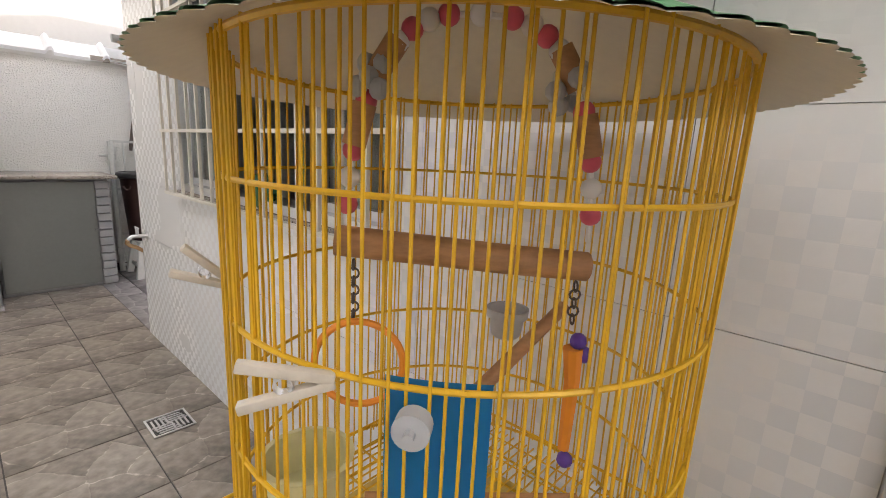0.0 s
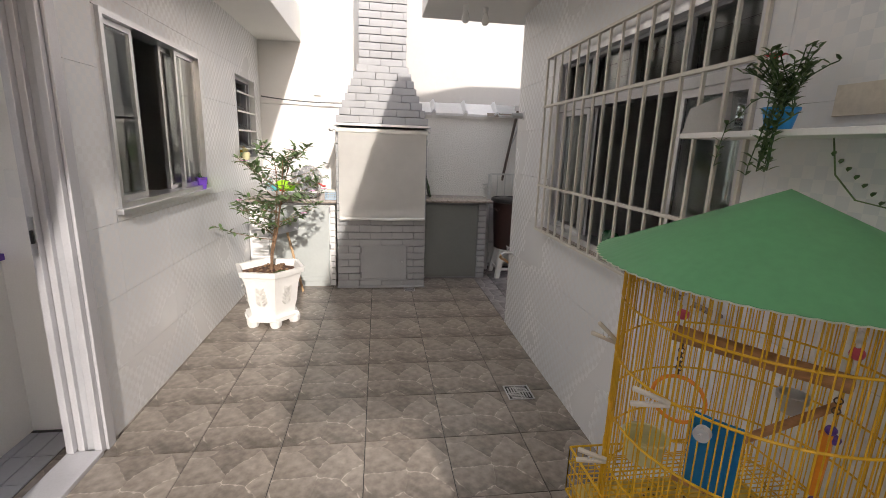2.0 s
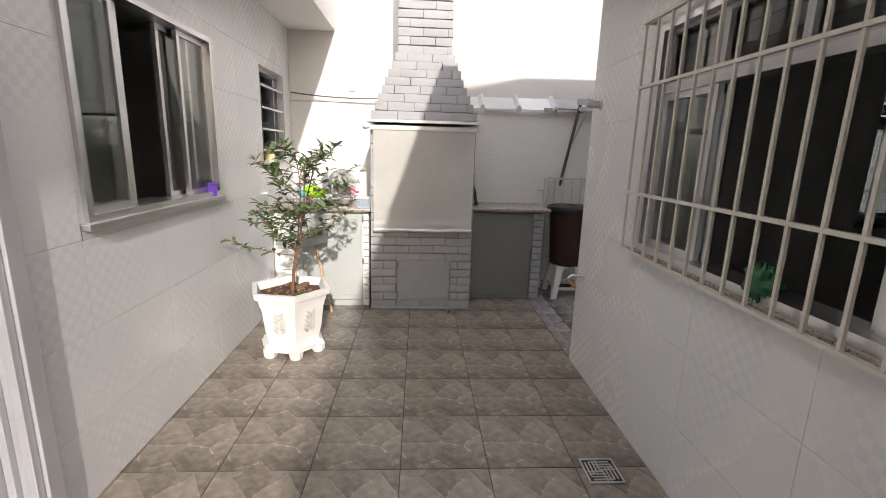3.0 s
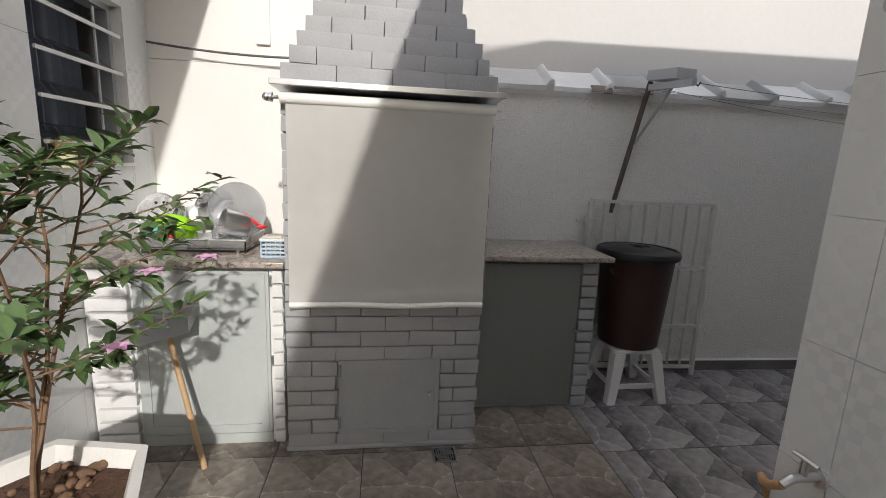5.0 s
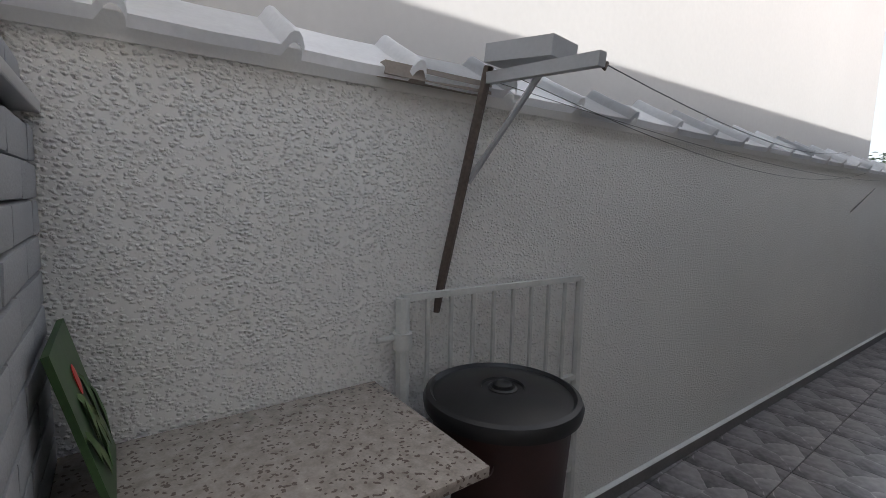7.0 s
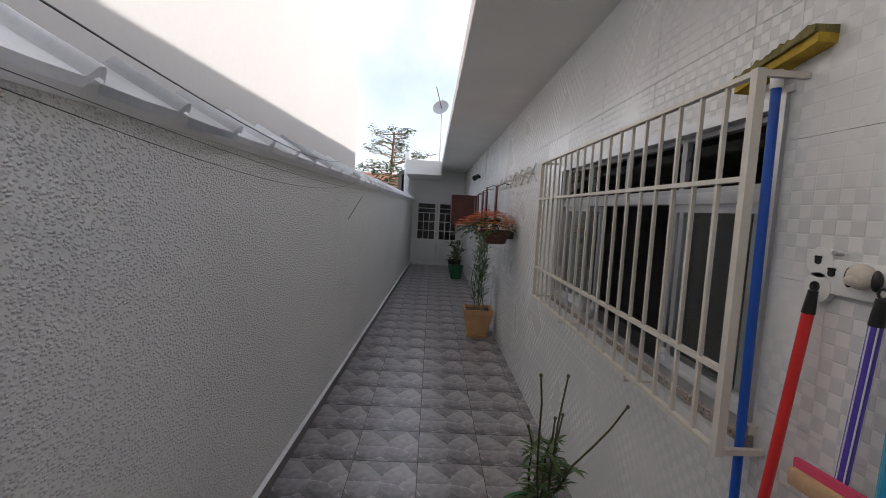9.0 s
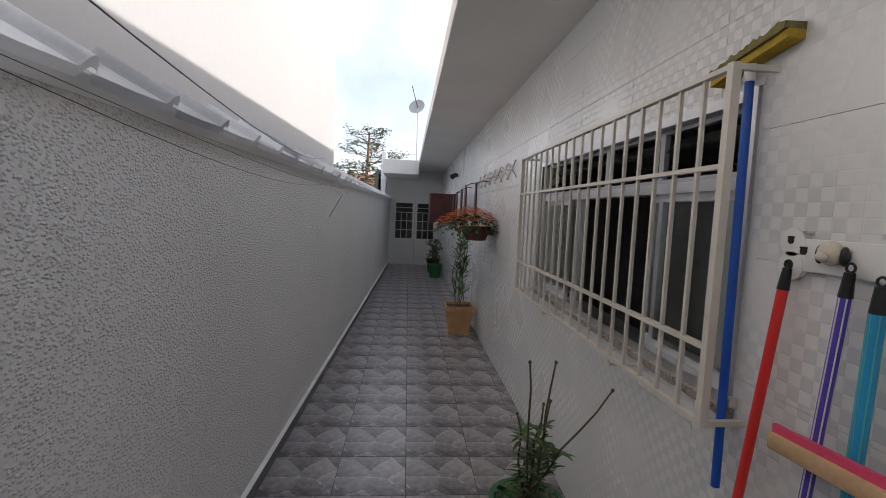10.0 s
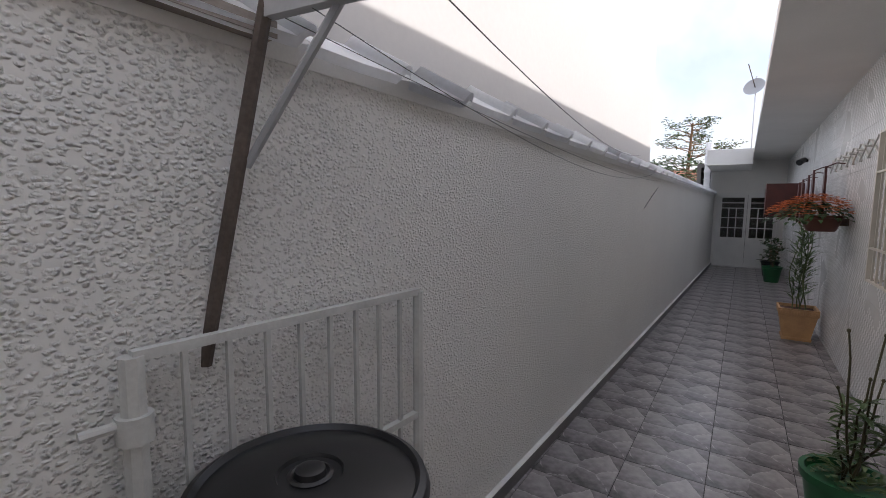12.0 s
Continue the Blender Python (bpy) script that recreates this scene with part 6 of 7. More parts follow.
part("bowl_clip", T([at(0.10, 0.115, 0.768), at(0.17, 0.13, 0.764)], 0.008, 8), CHROME, bowl)
part("lower_perch", T([at(-0.12, 0.02, 0.80), at(0.19, -0.02, 0.775)], 0.008, 10), WOOD, cage)
# blue door panel with a grey knob
bm = bmesh.new()
rowsv = []
for j in range(8):
    a = radians(-62.5 + 17.5 * j / 7)
    rowsv.append([bm.verts.new((CX + (CR - 0.012) * math.cos(a), CY + (CR - 0.012) * math.sin(a), z)) for z in (0.965, 1.108)])
for u, w in zip(rowsv, rowsv[1:]):
    bm.faces.new((u[0], w[0], w[1], u[1]))
bmesh.ops.solidify(bm, geom=bm.faces[:], thickness=0.006)
door_panel = part("door_panel", bm, BLUE, cage, "bright blue plastic door panel")
c, o = on_cage(-56.5, CR + 0.006, 1.085), on_cage(-56.5, CR + 0.02, 1.085)
bm = T([c, o], 0.0135, 20)
tube(bm, [o, o + (o - c) * 0.5], 0.004, 8)
part("knob", bm, GREY_PLASTIC, door_panel)


def peg(p, d, lift, name="clothes_peg"):
    """A clothes peg of two wooden arms and a wire spring."""
    p, d = Vector(p), Vector(d).normalized()
    g = thing(name, p, "worn wooden clothes peg clipped to the cage wire", "clothes peg", "clothes pegs on the cage")
    up = Vector(lift).normalized()
    for s in (-1, 1):
        bm = bmesh.new()
        box(bm, -0.034, 0.034, -0.005, 0.005, -0.004, 0.004, bev=0.0015)
        xa = (d + up * s * 0.22).normalized()
        za = (up - xa * up.dot(xa)).normalized()
        ya = za.cross(xa)
        m = Matrix((xa, ya, za)).transposed().to_4x4()
        m.translation = p + up * s * 0.009 + d * 0.03
        bm.transform(m)
        part("arm", bm, WOOD_PALE, g)
    bm = bmesh.new()
    for k in range(4):
        ring(bm, p + d * 0.032 + d.cross(up) * (k - 1.5) * 0.002, 0.0065, 0.0011, 12, 4, d, up)
    part("spring", bm, CHROME, g)


peg(on_cage(-124, CR + 0.002, 1.112), -RIGHT * 0.7 + NEAR * 0.5 + Vector((0, 0, 0.55)), (0.3, 0.3, 1))
peg(on_cage(-70, CR + 0.006, 1.104), -RIGHT + NEAR * 0.25, (0, 0, 1))
peg(on_cage(-105, CR + 0.004, 0.855), on_cage(-115, 1, 0) - Vector((CX, CY, 0)), (0.2, 0, 1))

# ---- passage: brooms and hook board ----
WX = XW - 0.009
hooks = thing("hook_board", (WX, 2.316, 1.58), "white bone-shaped hook board with black paw spots", "hook board")
bm = bmesh.new()
box(bm, WX - 0.014, WX, 2.186, 2.429, 1.545, 1.625, bev=0.004)
for yy in (2.175, 2.440):
    for zz in (1.555, 1.615):
        tube(bm, [(WX - 0.0156, yy, zz), (WX, yy, zz)], 0.036, 20)
part("board", bm, WHITE_PLASTIC, hooks)
for yy, zz in ((2.172, 1.617), (2.172, 1.552), (2.406, 1.594), (2.444, 1.556), (2.444, 1.618)):
    bm = T([(WX - 0.0138, yy, zz), (WX - 0.0185, yy, zz)], 0.0085, 10)
    for k in (-1, 0, 1):
        tube(bm, [(WX - 0.0138, yy + k * 0.0062, zz + 0.0085), (WX - 0.0185, yy + k * 0.0062, zz + 0.0085)], 0.0032, 8)
    part("paw_spot", bm, BLACK, hooks)
bm = bmesh.new()
ball(bm, (WX - 0.03, 2.321, 1.597), 0.028, 0.8, 1, 1, 12, 10)
ball(bm, (WX - 0.05, 2.321, 1.588), 0.014, 1, 1, 0.8)
part("relief_head", bm, WOOD_PALE, hooks, "painted animal head relief")
for s in (-1, 1):
    bm = bmesh.new()
    ball(bm, (WX - 0.026, 2.321 + s * 0.03, 1.592), 0.014, 0.7, 0.7, 1.6)
    part("relief_ear", bm, BLACK, hooks)
for yy in (2.218, 2.402):
    part("screw", T([(WX - 0.02, yy, 1.64), (WX, yy, 1.64)], 0.006, 8), STEEL, hooks)


def pole(name, label, top, bottom, r, material, cap, stripes=None):
    t, b = Vector(top), Vector(bottom)
    g = thing(name, bottom, label, "broom pole", "poles on the hook board")
    part("pole", T([b, t], r, 12), material, g)
    d = (t - b).normalized()
    c = part("cap", T([t - d * 0.005, t + d * 0.05], r * 1.12, 12, r * 0.8), cap, g)
    bm = bmesh.new()
    ring(bm, t + d * 0.06, 0.010, 0.003, 12, 6, Vector((0, 1, 0)), Vector((0, 0, 1)))
    part("hanging_loop", bm, cap, c)
    if stripes:
        for k in range(6):
            a = k * math.pi / 3
            o = Vector((math.cos(a), math.sin(a), 0)) * (r + 0.0002)
            part("stripe", T([b + o, t - d * 0.006 + o], 0.0016, 4), stripes, g)
    return g


pole("broom_pole", "red plastic broom pole hung from the hook board", (-3.215, 2.425, 1.50), (-3.27, 2.55, 0.02), 0.0125, RED, BLACK)
pole("broom_pole", "purple striped metal broom pole hung from the board", (-3.21, 2.27, 1.51), (-3.25, 2.35, 0.02), 0.0125, PURPLE_METAL, BLACK, WHITE_PLASTIC)
pole("broom_pole", "light blue striped broom pole hung from the board", (-3.21, 2.20, 1.49), (-3.24, 2.21, 0.02), 0.0135, SKY_BLUE, BLACK, TEAL)
broom = thing("upturned_broom", (-3.21, 2.6, 0.87), "upturned broom with a blue pole and olive bristles", "broom")
part("pole", T([(-3.215, 2.59, 0.87), (-3.20, 2.63, 2.08)], 0.0125, 12), POLE_BLUE, broom)
part("ferrule", T([(-3.20, 2.63, 2.06), (-3.20, 2.632, 2.115)], 0.0155, 12), WHITE_PLASTIC, broom)
part("clip", B(-3.20, XW - 0.007, 2.585, 2.61, 1.115, 1.14), GRILLE, broom, smooth=None)
def broom_bar(x0, x1, low, high, rough):
    """A bar along the curved broom head, between two heights over its line."""
    bm = bmesh.new()
    prev = None
    for i in range(25):
        f = i / 24
        y = 2.485 + 0.285 * f
        z = 2.130 - 0.034 * f + 0.016 * (1 - f) ** 3 + 0.008 * math.sin(f * math.pi)
        row = [bm.verts.new((x, y, z + h + (rs.uniform(-rough, rough) if h == high else 0))) for x, h in ((x1, low), (x0, low), (x0, high), (x1, high))]
        if prev:
            for j in range(4):
                bm.faces.new((prev[j], row[j], row[(j + 1) % 4], prev[(j + 1) % 4]))
        else:
            bm.faces.new(row)
        prev = row
    bm.faces.new(prev[::-1])
    return bm


head = part("head", broom_bar(-3.222, -3.173, -0.016, 0.006, 0.0), MUSTARD, broom, "mustard broom block", smooth=None)
part("bristles", broom_bar(-3.232, -3.170, 0.0065, 0.028, 0.006), STRAW, head, "worn olive bristles", smooth=None)
sq = thing("squeegee", (-3.25, 2.0, 0.9), "upturned wooden squeegee with a pink rubber strip", "squeegee")
bm = B(-3.265, -3.225, 1.83, 2.37, 1.13, 1.17, bev=0.006)
bm.transform(Matrix.Translation((-3.24, 2.1, 1.1)) @ Matrix.Rotation(-0.07, 4, "X") @ Matrix.Translation((3.24, -2.1, -1.1)))
part("head", bm, BOARD_WOOD, sq)
bm = B(-3.25, -3.238, 1.83, 2.37, 1.167, 1.19)
bm.transform(Matrix.Translation((-3.24, 2.1, 1.1)) @ Matrix.Rotation(-0.07, 4, "X") @ Matrix.Translation((3.24, -2.1, -1.1)))
part("rubber_strip", bm, mat("pink_rubber", (0.62, 0.06, 0.14), 0.6, var=0.1), sq, smooth=None)
part("pole", T([(-3.245, 2.10, 1.13), (-3.245, 2.11, 0.01)], 0.0125, 12), POLE_BLUE, sq)
part("ferrule", T([(-3.245, 2.10, 1.135), (-3.245, 2.10, 1.08)], 0.016, 12), WHITE_PLASTIC, sq)

# ---- passage: potted plants ----
pot("plant_pot", (-3.55, 3.36, 0.0), 0.12, 0.165, 0.31, GREEN_PLASTIC, "dark green plastic pot on the passage floor")
rose = thing("pruned_rose", (-3.55, 3.36, 0.27), "pruned rose with bare stems and fresh leaves", "plant")
wood, crown = bmesh.new(), bmesh.new()
for tip, kn in (((-3.62, 3.20, 1.03), 3), ((-3.50, 3.25, 1.02), 2), ((-3.24, 3.22, 0.90), 3), ((-3.45, 3.40, 0.78), 5), ((-3.60, 3.42, 0.7), 6), ((-3.52, 3.30, 0.80), 7)):
    a, b = Vector((-3.55 + rs.uniform(-0.03, 0.03), 3.36 + rs.uniform(-0.03, 0.03), 0.27)), Vector(tip)
    p = [a.lerp(b, k / 6) + Vector((rs.uniform(-0.012, 0.012), rs.uniform(-0.012, 0.012), 0)) for k in range(7)]
    tube(wood, p, 0.006, 6, 0.004)
    ball(wood, p[-1], 0.008, 1, 1, 1.2, 6, 5)
    for k in range(kn * 7):
        q = p[1].lerp(p[min(6, 2 + kn // 2)], rs.random())
        e = rs.uniform(0, 6.28)
        leaf(crown, q, (math.cos(e), math.sin(e), rs.uniform(-0.2, 0.7)), (0, 0, 1), rs.uniform(0.05, 0.10), 0.022)
for k in range(90):
    e, r = rs.uniform(0, 6.28), rs.uniform(0.02, 0.15)
    leaf(crown, (-3.55 + r * math.cos(e), 3.36 + r * math.sin(e), 0.28 + rs.uniform(0, 0.05)), (math.cos(e + 1), math.sin(e + 1), 0.5), (0, 0, 1), 0.05, 0.03)
part("branchwork", wood, ROSE_STEM, rose)
part("leaves", crown, LEAF, rose)

tp = thing("square_planter", (-3.42, 7.45, 0), "square ochre terracotta planter with a lattice rim", "planter")
bm = bmesh.new()
octagon(bm, (-3.42, 7.45, 0), [(0.20, 0.0), (0.205, 0.03), (0.19, 0.035), (0.255, 0.30), (0.27, 0.31), (0.275, 0.385), (0.245, 0.385), (0.235, 0.34)], 4, math.pi / 4)
part("body", bm, TERRACOTTA, tp, smooth=20)
for k in range(7):
    y = 7.45 - 0.16 + k * 0.053
    for sx, (x, yy) in ((0, (-3.42 - 0.165 + k * 0.055, 7.45 - 0.19)),):
        part("rim_boss", B(x - 0.012, x + 0.012, yy - 0.012, yy + 0.005, 0.325, 0.37, bev=0.003), TERRACOTTA, tp)
part("soil", B(-3.58, -3.26, 7.29, 7.61, 0.33, 0.355), SOIL, tp, smooth=None)
stalk = thing("tall_stalk_plant", (-3.42, 7.45, 0.36), "tall stalk plant with narrow leaves in the planter", "plant")
wood, crown = bmesh.new(), bmesh.new()
for k in range(5):
    bx, by = -3.42 + rs.uniform(-0.08, 0.08), 7.45 + rs.uniform(-0.08, 0.08)
    h = rs.uniform(0.8, 1.25)
    p = [Vector((bx + 0.03 * math.sin(i * 0.9 + k), by, 0.35 + h * i / 8)) for i in range(9)]
    tube(wood, p, 0.007, 6, 0.004)
    for i in range(60):
        q = p[1].lerp(p[8], rs.random())
        e = rs.uniform(0, 6.28)
        leaf(crown, q, (math.cos(e), math.sin(e), rs.uniform(0.2, 1.0)), (0, 0, 1), rs.uniform(0.10, 0.18), 0.022)
part("stalk_cluster", wood, LEAF_PALE, stalk)
part("leaves", crown, LEAF, stalk)

hp = thing("hanging_pot", (-3.38, 6.5, 1.40), "dark brown wall-hung pot with orange flowers", "plant pot")
part("pot", LT((-3.38, 6.5, 1.34), [(0.11, 0), (0.12, 0.01), (0.165, 0.13), (0.175, 0.135), (0.178, 0.16), (0.15, 0.16)], 24), DARK_POT, hp)
part("soil", LT((-3.38, 6.5, 1.48), [(0.16, 0), (0.01, 0.012)], 16), SOIL, hp)
part("wall_arm", B(-3.24, XW - 0.007, 6.48, 6.52, 1.40, 1.47), RUST, hp, smooth=None)
fl = thing("kalanchoe", (-3.40, 6.5, 1.50), "mass of orange flowers spilling over the pot", "plant")
bm, gb = bmesh.new(), bmesh.new()
for i in range(560):
    e, r = rs.uniform(0, 6.28), math.sqrt(rs.random())
    px, py = -3.45 + 0.39 * r * math.cos(e), 6.5 + 0.44 * r * math.sin(e)
    if px > XW - 0.03:
        continue
    c = Vector((px, py, 1.52 + 0.17 * (1 - r * r) + rs.uniform(-0.03, 0.03)))
    for k in range(4):
        a = k * 1.57 + e
        leaf(bm, c, (math.cos(a), math.sin(a), 0.35), (0, 0, 1), 0.026, 0.018)
    if i % 2 == 0:
        leaf(gb, c - Vector((0, 0, 0.07)), (math.cos(e), math.sin(e), -0.3), (0, 0, 1), 0.07, 0.035)
part("bloom_mass", bm, FLOWER, fl)
part("leaves", gb, LEAF_DARK, fl)
for cy_, r1, h, mt in ((12.5, 0.17, 0.34, GREEN_PLASTIC), (13.5, 0.17, 0.36, BLACK)):
    pot("plant_pot", (-3.45, cy_, 0.0), r1 * 0.75, r1, h, mt, "dark plastic pot by the passage wall")
    shrub("potted_plant", (-3.45, cy_, h * 0.86), 0.55, 0.30, 4, 150, 0.11, int(cy_), LEAF_DARK, "leafy dark potted plant by the passage wall", bare=0.1)

# ---- passage: accordion rack with boards, door-side lamp ----
acc = thing("accordion_rack", (WX, 6.6, 2.05), "white folding accordion peg rack on the tiled wall", "rack")
for k in range(7):
    y = 5.5 + k * 0.33
    part("slat", T([(WX - 0.006, y, 2.0), (WX - 0.006, y + 0.33, 2.15)], 0.008, 6), IRON_WHITE, acc, smooth=None)
    part("slat", T([(WX - 0.018, y, 2.15), (WX - 0.018, y + 0.33, 2.0)], 0.008, 6), IRON_WHITE, acc, smooth=None)
    part("peg", T([(WX, y + 0.165, 2.075), (WX - 0.07, y + 0.165, 2.085)], 0.009, 8), IRON_WHITE, acc)
for k, (y, ztop, h, w) in enumerate(((6.9, 2.02, 0.55, 0.10), (7.9, 2.05, 0.75, 0.16), (8.4, 2.02, 0.70, 0.16), (9.1, 2.0, 0.65, 0.16), (9.6, 1.98, 0.6, 0.16))):
    b = thing("hanging_board", (WX - 0.03, y, ztop), "dark red-brown shaped wooden board hanging on the wall", "board", "boards on the rack")
    bm = bmesh.new()
    prof = [(-w / 2, 0), (-w / 2, h * 0.8), (-w * 0.3, h * 0.92), (0, h), (w * 0.3, h * 0.92), (w / 2, h * 0.8), (w / 2, 0)]
    a = [bm.verts.new((WX - 0.055 - 0.12, y + p, ztop - h + q)) for p, q in prof]
    bm.faces.new(a)
    r = bmesh.ops.extrude_face_region(bm, geom=bm.faces[:])
    bmesh.ops.translate(bm, verts=[g for g in r["geom"] if isinstance(g, bmesh.types.BMVert)], vec=(0.02, 0, 0))
    part("panel", bm, DARK_WOOD, b, smooth=None)
    part("strap", T([(WX - 0.165, y, ztop - 0.01), (WX - 0.08, y, ztop + 0.03), (WX, y, ztop + 0.02)], 0.006, 6), DARK_WOOD, b)
cup = thing("wall_cabinet", (-3.42, 11.0, 1.5), "dark red-brown wooden panel box on the wall", "cabinet")
part("body", B(-3.72, XW - 0.008, 10.7, 11.2, 1.42, 2.02, bev=0.004), DARK_WOOD, cup, smooth=None)
sp = thing("wall_lamp", (-3.22, 10.6, 2.4), "small black wall spotlight under the eave", "lamp")
part("base", T([(XW - 0.008, 10.6, 2.4), (-3.22, 10.6, 2.4)], 0.03, 12), BLACK, sp)
part("head", T([(-3.22, 10.6, 2.42), (-3.30, 10.5, 2.36)], 0.04, 12, 0.055), BLACK, sp)
pl = thing("corner_pilaster", (-4.86, 14.7, 2.0), "white tiled ridge post at the wall's far end", "post")
part("post", B(-4.98, -4.84, 14.55, 14.95, 2.0, 3.3, bev=0.01), COPING, pl)
for k in range(6):
    part("ridge_tile", B(-5.0, -4.82, 14.53, 14.97, 2.12 + k * 0.2, 2.15 + k * 0.2, bev=0.008), COPING, pl)

# ---- roof antenna, tree and added shading roof ----
an = thing("satellite_dish", (-3.98, 15.15, 2.98), "small grey satellite dish on a thin mast", "antenna")
part("mast", T([(-3.98, 14.98, 2.975), (-3.98, 15.15, 5.0)], 0.02, 8), STEEL, an)
bm = bmesh.new()
lathe(bm, (0, 0, 0), [(0.02, 0), (0.15, 0.03), (0.24, 0.09), (0.245, 0.095), (0.15, 0.04), (0.01, 0.012)], 24)
bm.transform(pose(-4.0, 15.08, 4.68, 65, 0, -20))
part("dish", bm, GREY_PLASTIC, an)
part("feed_arm", T([(-4.0, 15.05, 4.7), (-4.18, 14.8, 5.25)], 0.012, 6), RUST, an)
TB = Vector((-6.3, 24.0, 0))
tree = thing("tree", (TB.x, TB.y, -0.06), "broad thin-leaved tree beyond the passage roofs", "tree")
wood, crown = bmesh.new(), bmesh.new()
rs = random.Random(33)
tube(wood, [TB + Vector((0, 0, -0.06)), TB + Vector((0.1, 0, 1.6)), TB + Vector((0.0, 0.1, 3.2)), TB + Vector((0.1, 0, 5.4))], 0.16, 8, 0.04)
for b in range(34):
    z = rs.uniform(2.4, 5.4)
    e = rs.uniform(0, 6.28)
    L = rs.uniform(1.0, 2.7) * (1.15 - (z - 2.4) / 5)
    p = TB + Vector((0.05, 0, z))
    d = Vector((math.cos(e), math.sin(e), rs.uniform(0.0, 0.35)))
    q = [p + d * L * k / 5 + Vector((0, 0, 0.05 * k * rs.uniform(-0.4, 1))) for k in range(6)]
    tube(wood, q, 0.03, 5, 0.008)
    for k in range(42):
        c = q[2].lerp(q[5], rs.random()) + Vector((rs.uniform(-0.25, 0.25), rs.uniform(-0.25, 0.25), rs.uniform(-0.06, 0.2)))
        f = rs.uniform(0, 6.28)
        leaf(crown, c, (math.cos(f), math.sin(f), rs.uniform(-0.3, 0.5)), (0, 0, 1), rs.uniform(0.10, 0.2), 0.09)
part("trunk", wood, BARK, tree)
part("crown", crown, LEAF_PALE, tree)
hedge = bmesh.new()
for i in range(2600):
    c = Vector((rs.uniform(-10, -1.5), rs.uniform(19, 21), 0))
    c.z = rs.uniform(1.8, 3.15 + 0.35 * math.sin(c.x * 1.7) + 0.2 * math.sin(c.x * 4.1))
    f = rs.uniform(0, 6.28)
    leaf(hedge, c, (math.cos(f), math.sin(f), rs.uniform(-0.3, 0.6)), (0, 0, 1), rs.uniform(0.15, 0.28), 0.12)
tagged(part("far_foliage", hedge, LEAF), "green tree tops beyond the boundary walls", "foliage", kind="stuff")
# Unseen roof, added; its ridge height sets the neighbour wall's shadow band.
bm = bmesh.new()
a = [bm.verts.new(p) for p in ((-3.9, YN + 0.17, 2.992), (-3.9, YE, 2.992), (0.4, YE, 4.82), (0.4, YN + 0.17, 4.82), (XE, YE, 3.0), (XE, YN + 0.17, 3.0))]
for q in ((0, 3, 2, 1), (3, 5, 4, 2), (0, 5, 3), (1, 2, 4)):
    bm.faces.new([a[i] for i in q])
tagged(part("roof_house_shade", bm, CLAY_ROOF, smooth=None), "unseen pitched clay roof added to shade the neighbour wall", "roof", kind="structure")

# ---- laundry behind the half-open window ----
bm = T([(-2.75, YS - 0.9, 2.35), (-2.70, YS - 0.85, 1.9), (-2.58, YS - 0.8, 1.5), (-2.45, YS - 0.78, 1.2), (-2.44, YS - 0.78, 0.4), (-2.44, YS - 0.9, 0.0)], 0.012, 8)
tagged(part("drain_hose", bm, GREY_PLASTIC), "grey corrugated hose hanging in the laundry", "hose")
stack = thing("plate_stack", (-2.35, YS - 0.2, 1.17), "stack of pale dishes on the inner window ledge", "plates")
part("ledge", B(-3.2, -2.05, YS - 0.42, YS - 0.165, 1.10, 1.15), PAINT_IN, stack, smooth=None)
for k in range(4):
    part("plate", LT((-2.36 + 0.012 * (k % 2), YS - 0.285 + 0.008 * k, 1.151 + 0.012 * k), [(0.02, 0), (0.07, 0.002), (0.105, 0.014), (0.107, 0.017), (0.07, 0.008), (0.01, 0.006)], 24), WHITE_PLASTIC, stack)

# ---- kitchen seen through the open door ----
tagged(part("wall_kitchen_tiles", B(-1.818, -1.80, YS - 2.2, YS - 0.16, 0, 2.7), PAINT, smooth=None), "white tiled kitchen wall beside the door", "wall", kind="structure")
kc = thing("kitchen_counter", (-1.55, YS - 1.2, 0), "white kitchen counter with a purple edge", "counter")
part("body", B(-1.799, -1.25, YS - 1.9, YS - 0.45, 0, 0.94), PAINT, kc, smooth=None)
part("top", B(-1.799, -1.22, YS - 1.92, YS - 0.43, 0.942, 0.975, bev=0.003), PURPLE, kc, smooth=None)
part("socket", B(-1.796, -1.786, YS - 0.36, YS - 0.27, 1.25, 1.38), WHITE_PLASTIC, kc, smooth=None)
# Flat sheet whose dark colour stands in for the dark window area.
tagged(part("dark_area_sheet", B(-1.797, -1.78, YS - 1.5, YS - 0.45, 1.1, 1.85), ROOM_SHADE, smooth=None), "plain dark sheet standing for the dark window area above the counter", "panel")
tagged(part("wall_rooms_side_west", B(XB - 0.2, XB - 0.1, YS - 2.3, YS, 0, 2.7), PAINT_IN, smooth=None), "inner end wall of the south rooms", "wall", kind="structure")
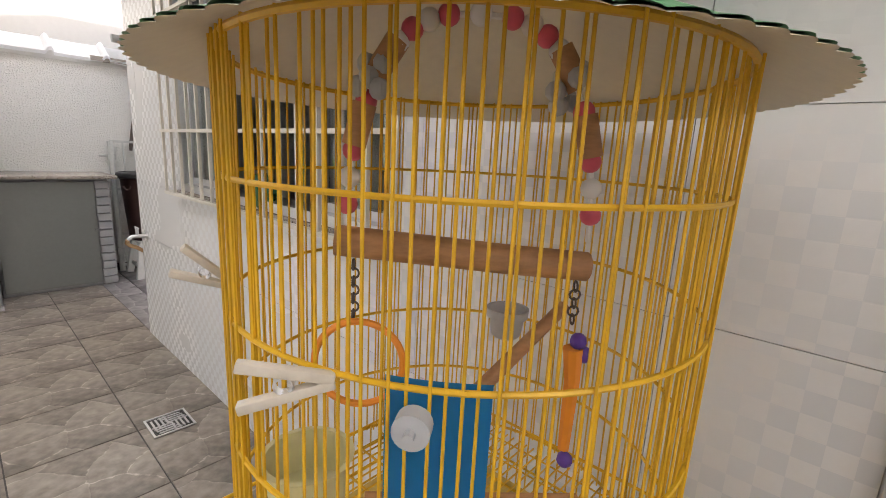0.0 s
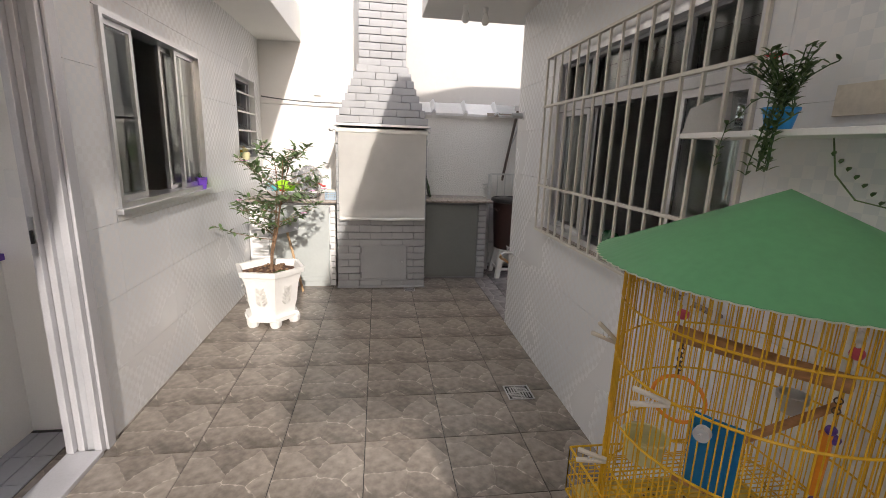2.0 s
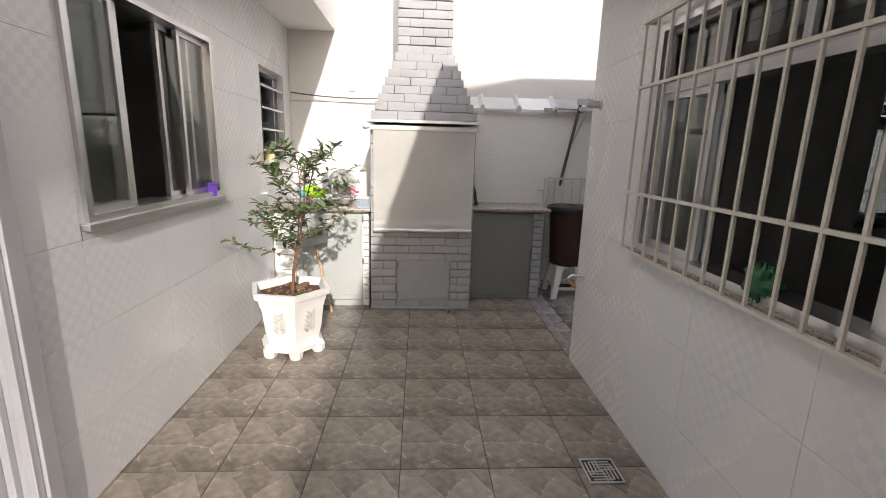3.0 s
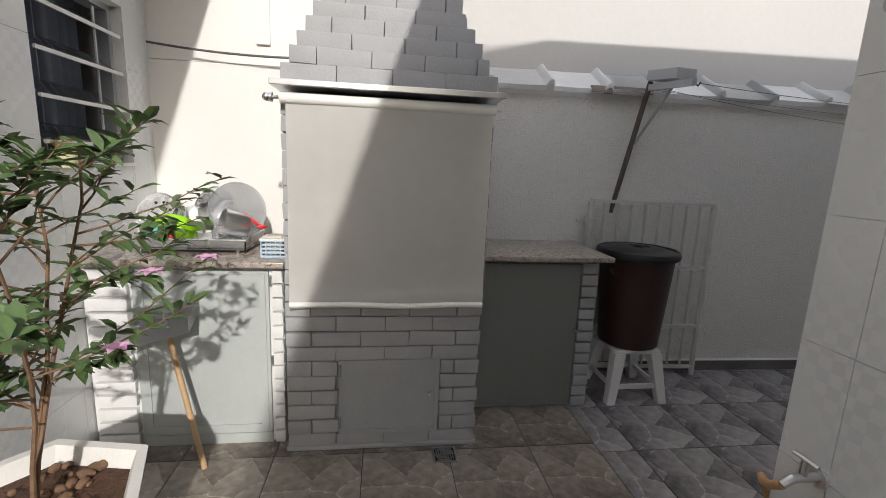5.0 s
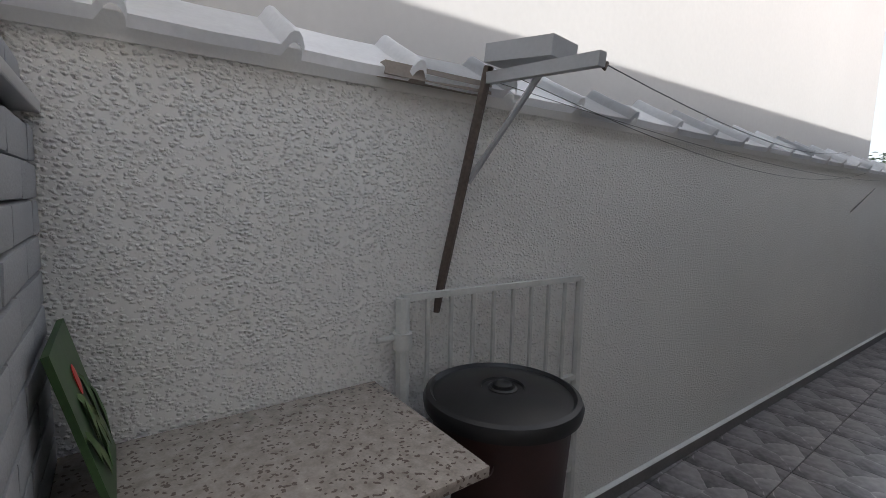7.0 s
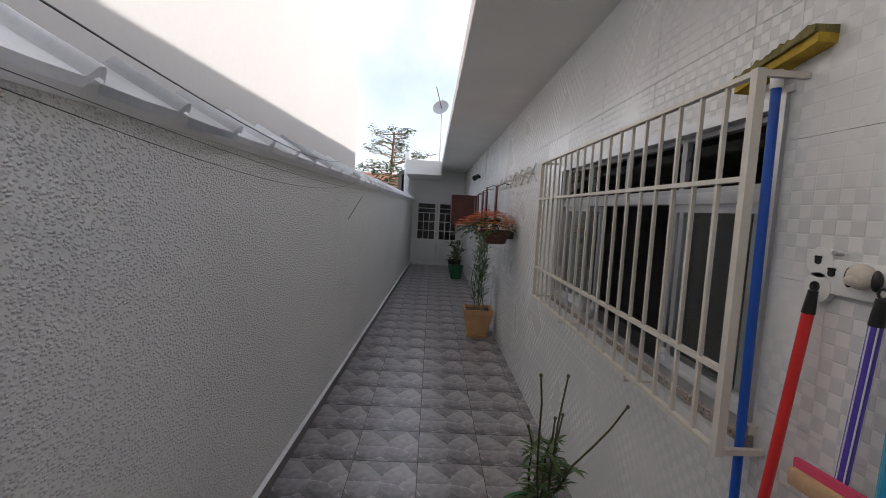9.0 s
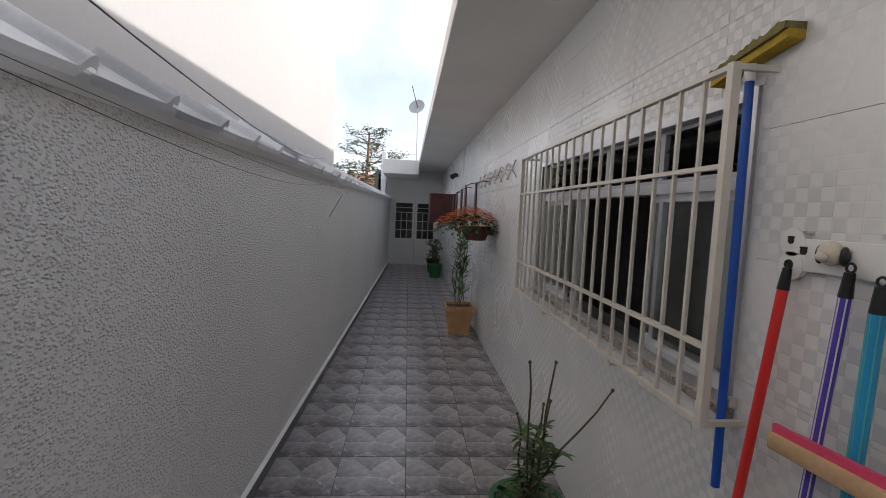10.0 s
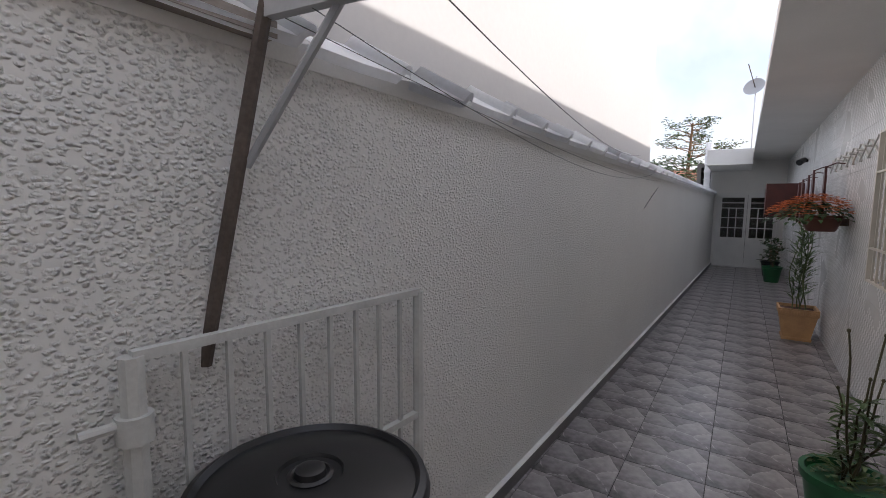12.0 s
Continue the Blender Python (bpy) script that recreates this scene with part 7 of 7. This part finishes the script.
tagged(part("wall_rooms_side_east", B(XE - 0.1, XE, YS - 2.3, YS - 0.16, 0, 2.7), PAINT_IN, smooth=None), "inner end wall of the south rooms", "wall", kind="structure")


# ---- floor tiles and wall tiles ----
def floor_tiles(u0, u1, v0, v1, us, vs, pu, pv, material):
    shared = {}
    for i in range(math.floor((u0 - us) / pu), math.ceil((u1 - us) / pu)):
        for j in range(math.floor((v0 - vs) / pv), math.ceil((v1 - vs) / pv)):
            a, b = max(u0, us + i * pu), min(u1, us + (i + 1) * pu)
            c, d = max(v0, vs + j * pv), min(v1, vs + (j + 1) * pv)
            if b - a < 0.02 or d - c < 0.02:
                continue
            key = (round(b - a, 3), round(d - c, 3))
            if key not in shared:
                bm = bmesh.new()
                w, h = (b - a) / 2 - 0.0025, (d - c) / 2 - 0.0025
                box(bm, -w, w, -h, h, -0.006, 0.0)
                shared[key] = mesh_of(bm, "floor_tile", material)
            ob = new("floor_tile", shared[key])
            ob.parent = floor
            ob.location = ((a + b) / 2, (c + d) / 2, random.uniform(-0.0012, 0.0))


floor_tiles(XB - 0.05, 2.4, YS - 0.2, YN, -1.985, -0.043, 0.4415, 0.43, FLOOR)
floor_tiles(-1.78, 0.6, YS - 2.1, YS - 0.205, -1.78, YS - 0.205, 0.2, 0.1, MOSAIC)
floor_tiles(XB - 0.05, XW, YN, YE, -4.116, 4.277, 0.43, 0.415, FLOOR_GREY)
HN = [(-2.36, -0.70, 1.005, 2.12), (0.276, 1.31, 0, 2.18)]
tile_wall(wall_north, "y", YN, -1, XW, 2.0, 0, 2.6, HN, 0.60, 0.34, TILE_X, -0.62, 0.0)
tile_wall(wall_passage, "x", XW, -1, YN + 0.001, YE, 0, 2.83, [(2.60, 4.74, 1.07, 2.05)], 0.60, 0.36, TILE_Y, 2.18, 0.12)
HS = [(-3.29, -1.97, 1.14, 2.17), (-4.88, -4.20, 1.36, 2.18), (-1.62, -0.35, 0, 2.35)]
tile_wall(wall_south, "y", YS, 1, XB + 0.02, 2.0, 0, 2.68, HS, 0.58, 0.385, TILE_X, -1.96, -0.05)
